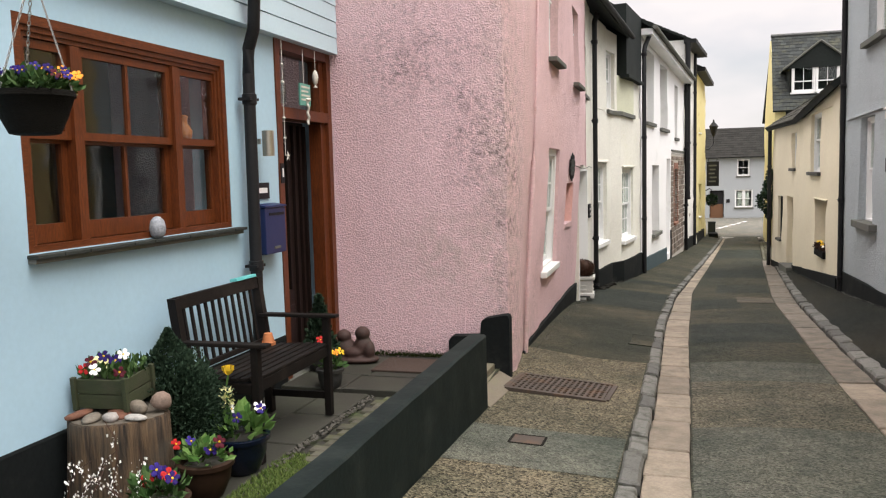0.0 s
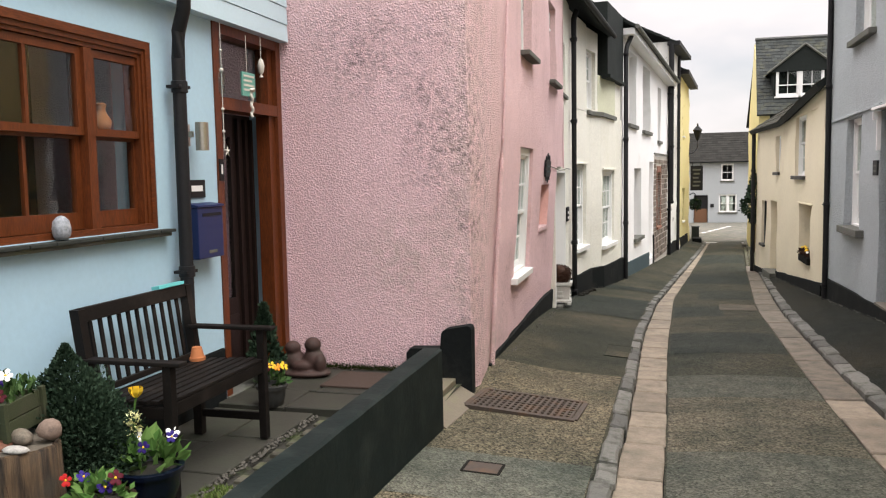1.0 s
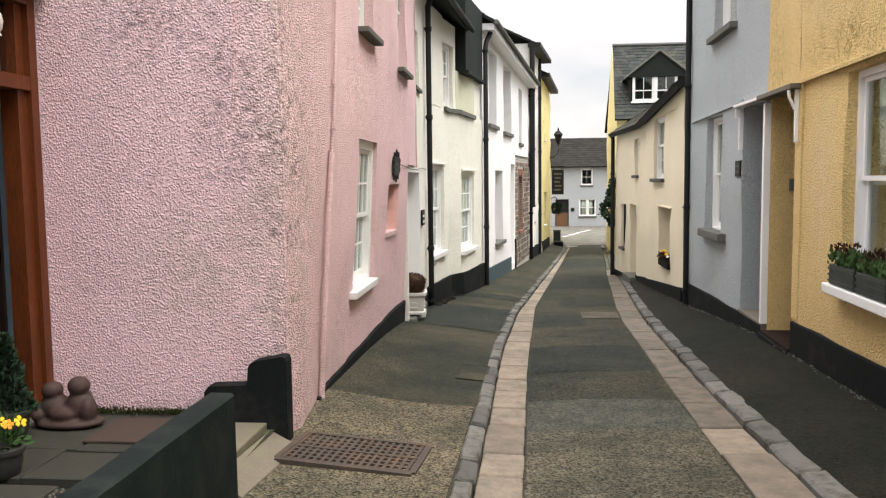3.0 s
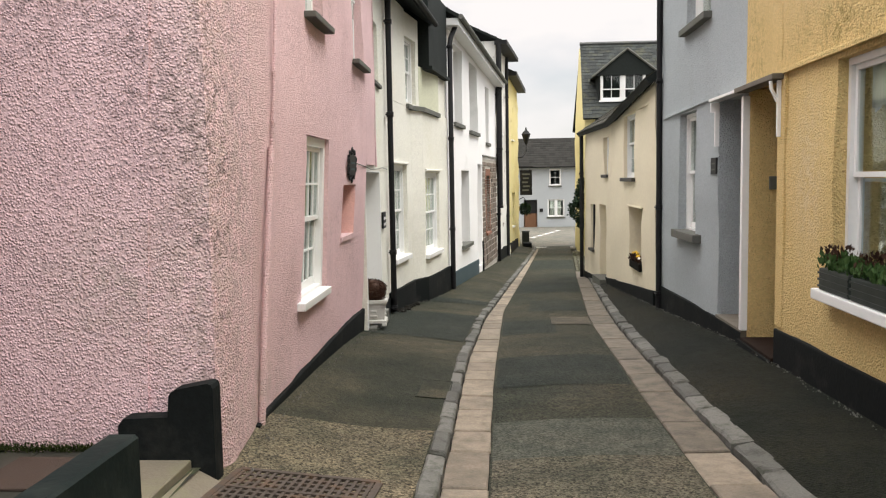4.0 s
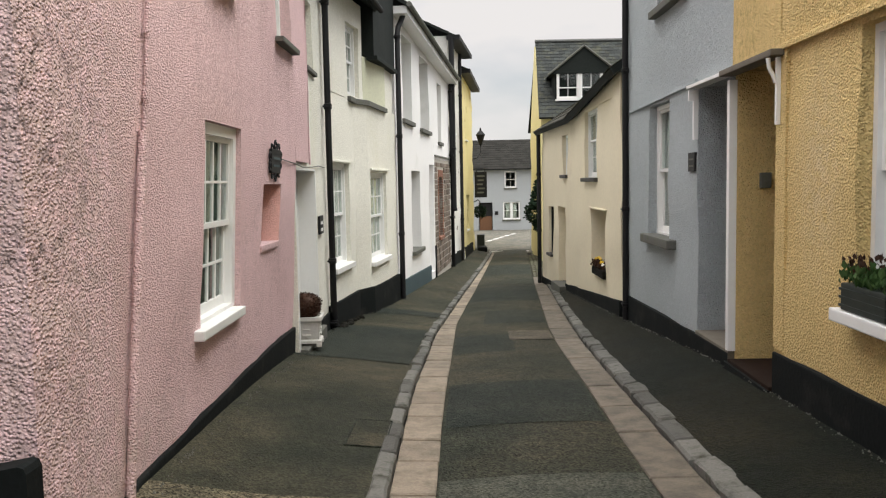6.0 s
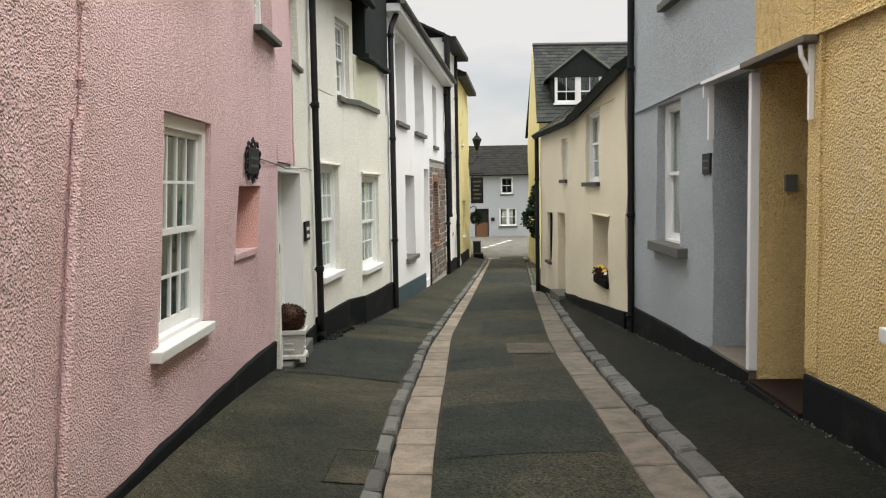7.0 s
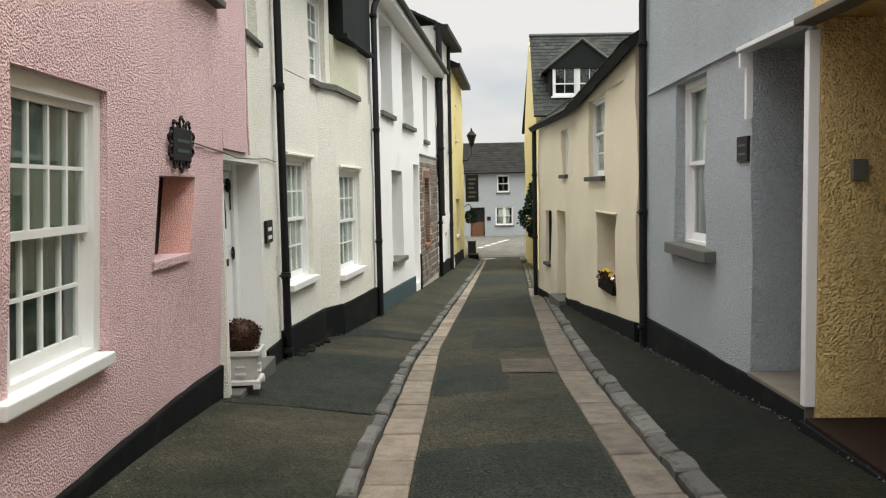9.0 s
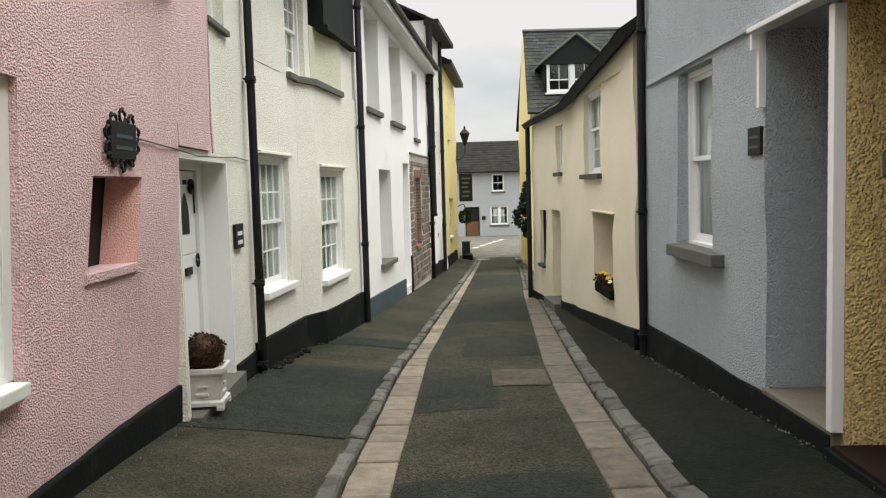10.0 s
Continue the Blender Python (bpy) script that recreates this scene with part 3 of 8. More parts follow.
rise_l = lambda y: float(np.interp(y, (0, 6.6, 7.4, 8, 10, 11.3, 12.7, 13.2, 40), (0.10, 0.13, 0.20, 0.235, 0.28, 0.27, 0.24, 0.21, 0.19)))
half_l = lambda y: 0.07 + (float(np.interp(y, (0, 7, 13, 40), (0.10, 0.12, 0.21, 0.19))) - 0.07) * 0.55
rise_r = lambda y: float(np.interp(y, (0, 7, 12, 24, 27), (0.20, 0.22, 0.24, 0.20, 0.06)))


def strip(name, ys, edges, material, label, category, skirt=0.0, kind="structure"):
    """Sheet along the street; edges are functions of y giving (x, z), from left to right."""
    bm = bmesh.new()
    rows = [[bm.verts.new((*(e(y)[:1]), y, e(y)[1])) for e in edges] for y in ys]
    for a, b in zip(rows, rows[1:]):
        for k in range(len(edges) - 1):
            bm.faces.new((a[k], a[k + 1], b[k + 1], b[k]))
    ob = part(name, bm, material)
    for p in ob.data.polygons:
        p.use_smooth = True
    return tagged(ob, label, category, kind=kind)


YS = [-6 + 0.3 * k for k in range(161)]
ground_x = (-400, -60, -12, 0, 12, 60, 400)
strip("ground", list(range(-40, 0, 4)) + [0, 4, 7.6, 10, 12, 15, 18, 20, 24, 28, 34, 41, 50, 62, 90, 140, 220, 400], [lambda y, x=x: (x, level(y) - 0.08) for x in ground_x], M_ground, "dull grey worn ground beyond the street", "ground")
crown = lambda y, f: (CHAN_L(y) + (CHAN_R(y) - CHAN_L(y)) * f, level(y) + 0.04 * f + 0.09 * f * (1 - f))
strip("road", YS + [42 + k for k in range(1, 21)], [lambda y, f=f: crown(min(y, 42), f) if y <= 42 else (crown(42, f)[0] + (f - 0.4) * (y - 42) * 0.9, level(y) - 0.02) for f in [k / 16 for k in range(17)]], M_road, "dark grey patched asphalt road sloping downhill", "road")
strip("pavement_left", YS, [lambda y: (-1.62 if y < 7 else WALL_L(y) - 0.35, level(y) + rise_l(y) + 0.01), lambda y: ((WALL_L(y) + KERB_L(y)) / 2, level(y) + half_l(y)), lambda y: (KERB_L(y) + 0.03, level(y) + 0.060)], M_pave, "brown-grey asphalt pavement with damp patches", "pavement")
strip("pavement_right", [y for y in YS if y < 26.6], [lambda y: (KERB_RI(y) + KERB_WR - 0.03, level(y) + 0.100), lambda y: ((WALL_R(y) + KERB_RI(y)) / 2, level(y) + 0.11 + (rise_r(y) - 0.11) * 0.55), lambda y: (WALL_R(y) + 0.35, level(y) + rise_r(y) + 0.01)], M_pave_r, "dark asphalt pavement beside the houses", "pavement")


def laid_stones(parent, name, y0, y1, left, right, base, top, length, rnd, material, gap=0.012, bevel=0.012, rough_=0.005):
    """Single stones laid end to end along the street, each slightly out of line."""
    y = y0
    while y < y1:
        ln = length * rnd.uniform(0.75, 1.3)
        a, b = y + gap / 2, min(y + ln, y1) - gap / 2
        bm = bmesh.new()
        dz, tw, sk = rnd.uniform(-rough_, rough_), rnd.uniform(-rough_, rough_), rnd.uniform(-rough_, rough_)
        ring = []
        for yy, g in ((a, -1), ((a + b) / 2, 0), (b, 1)):
            s = level(yy)
            j0, j1 = rnd.uniform(-rough_, rough_) * 0.7, rnd.uniform(-rough_, rough_) * 0.7
            x0, x1 = left(yy) + 0.004 + tw * 0.6 + j0, right(yy) - 0.004 + tw * 0.6 + j1
            ring.append([(x0, yy + sk, s - 0.1), (x0, yy + sk, s + base + dz + j1), (x1, yy - sk, s + top + dz + j0 * 0.5), (x1, yy - sk, s - 0.1)])
        vs = [[bm.verts.new(p) for p in r] for r in ring]
        for p, q in zip(vs, vs[1:]):
            for k in range(4):
                bm.faces.new((p[k], p[(k + 1) % 4], q[(k + 1) % 4], q[k]))
        bm.faces.new(vs[0][::-1])
        bm.faces.new(vs[-1])
        es = [e for e in bm.edges if all(v.co.z > level(v.co.y) - 0.05 for v in e.verts)]
        bmesh.ops.bevel(bm, geom=es, offset=bevel, segments=1, affect="EDGES")
        part(name, bm, material, parent)
        y += ln


def strip_base(name, label, category, y0, y1, left, right, off):
    ob = strip(name, [y0 + (y1 - y0) * k / 90 for k in range(91)], [lambda y: (left(y) - 0.01, level(y) + off), lambda y: (right(y) + 0.01, level(y) + off)], M_joint, label, category)
    return ob


rnd = random.Random(5)
kerb_l = strip_base("kerb_left", "line of worn grey stone kerb blocks", "kerb", -5, 41.5, KERB_L, lambda y: KERB_L(y) + KERB_W, -0.01)
laid_stones(kerb_l, "kerb_stone", -1, 41, KERB_L, lambda y: KERB_L(y) + KERB_W, 0.078, 0.064, 0.50, rnd, M_kerb, 0.024, 0.016, 0.015)
kerb_r = strip_base("kerb_right", "line of rounded grey stone kerb blocks", "kerb", -5, 26, KERB_RI, lambda y: KERB_RI(y) + KERB_WR, 0.02)
laid_stones(kerb_r, "kerb_stone", -1, 25.8, KERB_RI, lambda y: KERB_RI(y) + KERB_WR, 0.10, 0.118, 0.50, rnd, M_kerb, 0.018, 0.018, 0.011)
chan_l = strip_base("gutter_left", "pinkish granite slab gutter beside the kerb", "gutter", -5, 41.5, lambda y: KERB_L(y) + KERB_W, CHAN_L, -0.012)
laid_stones(chan_l, "granite_slab", -1, 41, lambda y: KERB_L(y) + KERB_W, CHAN_L, 0.012, 0.006, 0.62, rnd, M_granite, 0.028, 0.010)
chan_r = strip_base("gutter_right", "pinkish granite slab gutter beside the kerb", "gutter", -5, 40, CHAN_R, KERB_RI, 0.026)
M_granite_dirty = surface("soiled_granite", (0.22, 0.185, 0.14), 0.8, vary=0.24, scale=7.0, grain=50, relief=0.009, strength=0.9, dirt=(0.075, 0.07, 0.05), dirt_range=(0.40, 0.74), dirt_scale=6, per_piece=0.3)
laid_stones(chan_r, "granite_slab", -1, 8.0, CHAN_R, KERB_RI, 0.046, 0.05, 0.95, rnd, M_granite, 0.028, 0.010)
laid_stones(chan_r, "granite_slab", 8.0, 28, CHAN_R, KERB_RI, 0.046, 0.05, 0.95, rnd, M_granite_dirty, 0.028, 0.010)


def road_patch(name, y0, y1, f0, f1, material, label, lift=0.006):
    n_ = max(2, int((y1 - y0) / 0.3) + 1)
    ys = [y0 + (y1 - y0) * k / (n_ - 1) for k in range(n_)]
    fs = [f0 + (f1 - f0) * k / 14 for k in range(15)]
    return strip(name, ys, [lambda y, f=f: (crown(y, f)[0], crown(y, f)[1] + lift) for f in fs], material, label, "road patch")


road_patch("asphalt_patch", 15.2, 16.25, 0.555, 0.985, M_road3, "pale square asphalt patch in the road", 0.010)
# near road: real patches, their colours lifted to stand for brighter exposure
M_road_bright_brown = asphalt("brightened_worn_brown_asphalt", (0.080, 0.076, 0.062), (0.112, 0.100, 0.078), 0.85)
M_road_bright_grey = asphalt("brightened_worn_grey_asphalt", (0.066, 0.072, 0.064), (0.092, 0.092, 0.080), 0.6)
for y0_, y1_, m_, l_ in ((-1.0, 6.2, M_road_bright_grey, "grey worn asphalt repair, coloured lighter for the brighter exposure"), (6.2, 7.9, M_road_bright_brown, "brown worn asphalt with stone chips, coloured lighter for the brighter exposure"), (7.9, 8.9, M_road_bright_grey, "grey worn asphalt repair, coloured lighter for the brighter exposure")):
    road_patch("asphalt_patch", y0_ + 0.003, y1_, 0.01, 0.99, m_, l_, 0.004)
for y0_, y1_, f0_, f1_ in ((10.2, 11.9, 0.02, 0.98), (14.1, 15.9, 0.02, 0.58), (17.4, 19.6, 0.3, 0.98), (21.5, 25.0, 0.02, 0.98), (29.0, 33.0, 0.02, 0.98)):
    road_patch("asphalt_patch", y0_, y1_, f0_, f1_, M_road2, "darker asphalt repair in the road", 0.004)


def pave_patch(y0, y1, f0, f1, material, label, lift=0.005):
    """Repair strip on the left pavement between fractions f0 and f1 of its width."""
    n_ = max(2, int((y1 - y0) / 0.3) + 1)
    ys = [y0 + (y1 - y0) * k / (n_ - 1) for k in range(n_)]

    def edge(y, f):
        a = ((-1.62 if y < 7 else WALL_L(y) - 0.35), level(y) + rise_l(y) + 0.01)
        m_ = ((WALL_L(y) + KERB_L(y)) / 2, level(y) + half_l(y))
        c = (KERB_L(y), level(y) + 0.068)
        p, q, k = (a, m_, f * 2) if f < 0.5 else (m_, c, f * 2 - 1)
        return (p[0] + (q[0] - p[0]) * k, p[1] + (q[1] - p[1]) * k + lift)

    return strip("pavement_patch", ys, [lambda y, f=f: edge(y, f) for f in (f0, 0.5, f1)], material, label, "pavement patch")


pave_patch(12.9, 16.3, 0.05, 0.99, M_road2, "dark asphalt repair across the pavement")
M_aggregate = asphalt("exposed_aggregate_asphalt", (0.088, 0.080, 0.060), (0.135, 0.115, 0.084), 0.9)
M_greypatch = asphalt("grey_concrete_patch", (0.088, 0.095, 0.085), (0.116, 0.116, 0.102), 0.45)
pave_patch(-5.5, 8.42, 0.0, 0.995, M_aggregate, "brown exposed-aggregate pavement near the garden wall", 0.003)
pave_patch(4.66, 5.52, 0.05, 0.99, M_greypatch, "grey asphalt repair across the pavement", 0.006)
pave_patch(18.2, 19.0, 0.2, 0.99, M_road2, "dark asphalt repair across the pavement")
rd_ = random.Random(44)
verts, faces = [], []
for _ in range(900):
    y = rd_.uniform(7.0, 25.0)
    side = rd_.random() < 0.6
    x = (WALL_R(y) - 0.05 - abs(rd_.gauss(0, 0.035))) if side else (WALL_L(y) + 0.10 + abs(rd_.gauss(0, 0.05)))
    z = level(y) + (rise_r(y) if side else rise_l(y)) - 0.006
    q = rd_.uniform(0.003, 0.011)
    k = len(verts)
    verts += [(x - q, y, z), (x + q * 0.8, y - q, z), (x + q * 0.4, y + q, z), (x, y, z + q * 1.6)]
    faces += [(k, k + 1, k + 3), (k + 1, k + 2, k + 3), (k + 2, k, k + 3)]
me = bpy.data.meshes.new("grit")
me.from_pydata(verts, [], faces)
me.materials.append(M_kerb)
tagged(new("grit", me), "loose pale grit gathered along the wall foot", "grit", kind="stuff")


def shell(parent, F, depth, z0, z1, material, u0=0.0, u1=None, front=False):
    """Side and back walls that close a house behind its facade."""
    u1 = F.length if u1 is None else u1
    for a, b, w0, w1 in ((u0, u0 + 0.25, -depth, -0.352), (u1 - 0.25, u1, -depth, -0.352), (u0 + 0.252, u1 - 0.252, -depth, -depth + 0.25)):
        bm = bmesh.new()
        f_box(bm, F, a, b, z0, z1, w0, w1)
        part("wall", bm, material, parent)


# ---- pink house ----
pink = thing("pink_house", "pink roughcast terraced house with stained gable end", "house", (-3, 10, 0))
pink.location = (0, 0, 0)
PF = Face((-1.42, 7.13), (-1.47, 13.07), 1, 0.05, 1.75, 2.1)
PU = Face((-1.47, 13.074), (-1.49, 14.08), 1)
PG = Face((-7.5, 7.13), (-1.42, 7.13), 1)
pw = (2.45, 3.52, 0.37, 1.815)
niche = (4.33, 5.09, 0.79, 1.365)
up1, up2 = (2.55, 3.3, 2.86, 3.9), (4.95, 5.75, 2.80, 3.9)

PB = Bend(PG, PF, 0.14)


def niche_skew(u, z):
    """The small recess tilts a little; the slant dies away round it."""
    u -= PB.shift
    return 0.2 * max(-0.3, min(0.3, z - 1.07)) * max(0.0, 1 - abs(u - 4.71) / 0.85) ** 0.5 * max(0.0, 1 - max(0.0, abs(z - 1.07) - 0.3) / 0.4)


shifted = lambda o: (o[0] + PB.shift, o[1] + PB.shift, o[2], o[3])
wall(PB, -1.0, 4.9, [], u0=2.0, u1=PB.shift + 0.84, material=M_pink, parent=pink, wobble=0.022, thick=0.4, step=0.2)
wall(PB, -1.0, 4.9, [shifted(o) for o in ((pw[0], pw[1], 0.30, pw[3]), niche, up1, up2)], u0=PB.shift + 0.8405, material=M_pink_face, parent=pink, wobble=0.022, thick=0.4, step=0.2, skew=niche_skew)
wall(PU, 1.62, 4.9, [], material=M_pink_face, parent=pink, wobble=0.015, thick=0.4)
bm = bmesh.new()
f_box(bm, PF, 2.31, 3.485, 0.295, 0.368, -0.16, 0.055, 0.01)
part("sill", bm, M_white_wood, pink, "deep white painted window sill")
sash_window(PF, *pw, pink, cols=4, rows=2, deep=0.05, sill=0, curtain=M_greencurtain, gaps=((0.02, 0.98),), label="white sash window with sage curtains and deep sill", meet=0.48, fr=0.085)
sash_window(PF, *up1, pink, cols=3, rows=2, deep=0.10, sill=0.06, sill_h=0.05, sill_mat=M_sill, curtain=M_curtain)
sash_window(PF, *up2, pink, cols=3, rows=2, deep=0.10, sill=0.06, sill_h=0.05, sill_mat=M_sill, curtain=M_curtain)
band(PB, PB.shift + 0.9, PB.shift + 5.94, lambda u: -1.2, lambda u: float(np.interp(u - PB.shift, (0.9, 1.34, 2.05, 3.0, 4.6, 5.94), (-0.27, -0.25, -0.24, -0.23, -0.215, -0.25))), -0.02, 0.036, "plinth", M_plinth, pink, "black painted plinth band")
bm = bmesh.new()
f_box(bm, PF, niche[0] - 0.09, niche[1] - 0.04, niche[2] - 0.05, niche[2] + 0.01, -0.3, 0.012, 0.006)
part("niche_sill", bm, M_pink_face, pink, "pale pink sill of the small recess")
# added splay: its slant and salmon colour brighten the far side of the recess
M_salmon = roughcast("salmon_roughcast", (0.76, 0.43, 0.38), 84, 0.8, 0.012, pit_shade=0.15)
bm = bmesh.new()
va, vb = [[bm.verts.new(PF.at(u, z, w)) for u, w in ((u_ + 0.03, 0.004), (u_ + 0.03, -0.20), (u_ - 0.10, -0.20), (u_ - 0.004, 0.004))] for u_, z in ((niche[1] - 0.058, niche[2] + 0.008), (niche[1] + 0.055, niche[3] + 0.002))]
bm.faces.new(va)
bm.faces.new(vb[::-1])
for k in range(4):
    bm.faces.new((va[k], vb[k], vb[(k + 1) % 4], va[(k + 1) % 4]))
part("niche_splay", bm, M_salmon, pink, "salmon slanting side added to brighten the recess")
bm = bmesh.new()
f_box(bm, PF, niche[0] - 0.12, niche[1] + 0.12, niche[2] - 0.05, niche[3] + 0.05, -0.225, -0.205)
part("niche_pane", bm, M_black, pink, "dark glazed back of the recess")
shell(pink, PF, 6.0, -1.0, 4.9, M_pink)
roof_slope([PF.at(-0.1, 4.85, 0.25), PF.at(7.0, 4.85, 0.25), PF.at(7.0, 7.2, -3.0), PF.at(-0.1, 7.2, -3.0)], pink, 14, 28)
roof_slope([PF.at(-0.1, 4.85, -6.2), PF.at(7.0, 4.85, -6.2), PF.at(7.0, 7.2, -3.0), PF.at(-0.1, 7.2, -3.0)], pink, 6, 8)
# painted waste pipe and dead cable on the street face
downpipe([PF.at(0.98, -0.32, 0.03), PF.at(1.10, 0.6, 0.03), PF.at(1.225, 1.66, 0.03)], 0.026, pink, M_pink_face, (), "waste_pipe", "pink painted waste pipe")
downpipe([PF.at(1.27, 1.66, 0.02), PF.at(1.30, 2.1, 0.02), PF.at(1.42, 2.75, 0.02), PF.at(1.72, 4.0, 0.02)], 0.014, pink, M_pink_face, [PF.at(1.31, 2.2, 0.02), PF.at(1.28, 1.85, 0.02)], "cable_pipe", "thin pink painted conduit")

# ---- off-white cottage ----
cot = thing("off_white_cottage", "off-white roughcast cottage with projecting bay and sash windows", "house")
C1 = Face((-1.50, 13.078), (-1.56, 15.7), 1)
C2 = Face((-1.56, 15.7), (-1.37, 17.8), 1)
C3 = Face((-1.37, 17.8), (-1.175, 18.2), 1)
C4 = Face((-1.175, 18.2), (-0.87, 20.82), 1)
CU = Face((-1.45, 17.45), (-1.08, 19.85), 1)
CP = Face((-1.272, 18.62), (-0.975, 19.86), 1)
door_o = (0.04, 1.64, -1.2, 1.55)
wall(C1, -1.2, 1.612, [door_o], u1=1.66, material=M_cream, parent=cot, thick=0.34)
wall(C1, 1.614, 4.5, [(1.12, 1.82, 2.82, 3.7)], u0=1.01, material=M_cream, parent=cot, thick=0.34)
wall(C1, -1.2, 1.612, [], u0=1.662, material=M_cream, parent=cot, thick=0.34)
c2w = (0.42, 1.62, 0.08, 1.67)
wall(C2, -1.2, 2.74, [c2w], material=M_cream, parent=cot, thick=0.4, wobble=0.02)
c2u = (0.16, 0.94, 2.83, 4.02)
wall(CU, 2.742, 4.45, [c2u], u0=0.0, u1=1.17, material=M_cream, parent=cot, thick=0.34)
wall(C2, 2.742, 4.45, [], u1=1.745, material=M_cream, parent=cot, thick=0.34)
wall(C3, -1.2, 2.74, [], material=M_cream, parent=cot, thick=0.3, wobble=0.02)
c4w = (0.16, 1.60, -0.04, 1.54)
wall(C4, -1.4, 2.74, [c4w], material=M_cream, parent=cot, thick=0.4, wobble=0.018)
M_greenpanel = roughcast("yellow_green_roughcast", (0.64, 0.64, 0.48), 48, 0.6, 0.010, pit_shade=0.2, stain=(0.50, 0.52, 0.33), stain_range=(0.45, 0.75))
bm = bmesh.new()
f_box(bm, CP, 0.0, CP.length, 2.79, 3.60, -0.35, 0.0, 0.012)
part("upper_panel", bm, M_greenpanel, cot, "yellow-green roughcast upper panel")
bm = bmesh.new()
f_box(bm, C4, 1.69, 2.62, 2.745, 3.58, -0.5, -0.03)
part("wall", bm, M_cream, cot)
bm = bmesh.new()
f_box(bm, C4, 0.55, 2.58, 3.605, 5.15, -1.6, 0.04)
hung = part("slate_hanging", bm, M_slatehung, cot, "dark slate-hung upper wall")
band(C2, 1.74, 2.11, lambda u: 2.70, lambda u: 2.78, -0.1, 0.06, "ledge", M_sill, cot, "thin mossy stone ledge")
band(C3, -0.05, C3.length + 0.02, lambda u: 2.69, lambda u: 2.775, -0.1, 0.05, "ledge", M_sill, cot)
band(C4, 0.0, 1.64, lambda u: 2.69, lambda u: 2.775, -0.1, 0.055, "ledge", M_sill, cot)
band(C4, 0.55, 2.58, lambda u: 3.55, lambda u: 3.62, -0.1, 0.10, "ledge", M_slatehung, cot)
sash_window(C2, *c2w, cot, cols=4, rows=2, deep=0.06, sill=0.08, sill_h=0.08, curtain=M_curtain, gaps=((0.0, 1.0),))
sash_window(C4, *c4w, cot, cols=4, rows=2, deep=0.06, sill=0.08, sill_h=0.08, curtain=M_curtain, gaps=((0.0, 1.0),))
sash_window(CU, *c2u, cot, cols=3, rows=2, deep=0.08, sill=0, curtain=M_curtain)
sash_window(C1, 1.12, 1.82, 2.82, 3.7, cot, cols=3, rows=2, deep=0.10, sill=0.05, sill_h=0.05, sill_mat=M_sill, curtain=M_curtain)
for F_, u_, w_ in ((C2, 0.42, 1.32), (C4, 0.16, 1.56)):
    band(F_, u_, u_ + w_, lambda u, z=(1.69 if F_ is C2 else 1.58): z, lambda u, z=(1.69 if F_ is C2 else 1.58): z + 0.035, -0.05, 0.035, "drip_ledge", M_cream, cot)
band(C1, 1.68, C1.length, lambda u: -1.4, lambda u: -0.42 - 0.03 * u, -0.05, 0.03, "plinth", M_plinth, cot, "black painted plinth")
band(C2, 0.0, C2.length, lambda u: -1.4, lambda u: -0.42 - 0.02 * u, -0.05, 0.05, "plinth", M_plinth, cot, "black painted plinth")
band(C3, -0.05, C3.length + 0.05, lambda u: -1.5, lambda u: -0.46, -0.05, 0.05, "plinth", M_plinth, cot)
band(C4, 0.0, C4.length, lambda u: -1.6, lambda u: -0.48 - 0.02 * u, -0.05, 0.05, "plinth", M_plinth, cot)
shell(cot, C2, 5.5, -1.4, 4.4, M_cream, u0=-1.2, u1=3.0)
roof_slope([(-1.25, 14.08, 4.45), (-1.0, 18.9, 4.45), (-3.9, 19.3, 6.6), (-4.2, 14.08, 6.6)], cot, 13, 20)
roof_slope([(-7.2, 14.1, 4.45), (-6.9, 19.3, 4.45), (-3.9, 19.3, 6.6), (-4.2, 14.08, 6.6)], cot, 6, 8)
bm = bmesh.new()
add_tube(bm, [(-1.22, 14.1, 4.42), (-0.93, 18.85, 4.42)], 0.05, 8)
part("gutter", bm, M_black, cot, "black half-round gutter")
P1 = C2.at(-0.03, 0, 0.09)
downpipe([(P1.x, P1.y, -0.72), (P1.x, P1.y, 4.25), (P1.x + 0.05, P1.y, 4.42)], 0.05, cot, M_black, [(P1.x, P1.y, z) for z in (-0.65, 0.25, 2.45, 3.9)])
# cottage door set back in a plain white reveal
bm = bmesh.new()
f_box(bm, C1, 0.62, 1.405, 0.697, 1.45, -0.300, -0.260, 0.003)
cdoor = part("door", bm, M_white_wood, cot, "white stable door in two halves")
bm = bmesh.new()
f_box(bm, C1, 0.62, 1.405, -0.52, 0.690, -0.300, -0.260, 0.003)
part("lower_leaf", bm, M_white_wood, cdoor)
bm = bmesh.new()
f_box(bm, C1, 0.50, 0.612, -0.60, 1.55, -0.320, -0.235)
f_box(bm, C1, 1.418, 1.60, -0.60, 1.55, -0.320, -0.225)
f_box(bm, C1, 0.612, 1.418, 1.462, 1.55, -0.320, -0.235)
part("door_frame", bm, M_white_wood, cdoor)
# black sheet behind the leaves, for the shade in their gaps
bm = bmesh.new()
f_box(bm, C1, 0.60, 1.43, -0.58, 1.50, -0.335, -0.322)
part("door_rebate", bm, M_black, cdoor, "black sheet standing for the shade in the gap round the door leaves")
bm = bmesh.new()
pts = [(0.95, 0.88), (1.20, 0.88), (1.20, 1.05), (1.17, 1.15), (1.12, 1.22), (1.075, 1.26), (1.03, 1.22), (0.98, 1.15), (0.95, 1.05)]
for w_ in (-0.262, -0.254):
    bm.faces.new([bm.verts.new(C1.at(u, z, w_)) for u, z in pts])
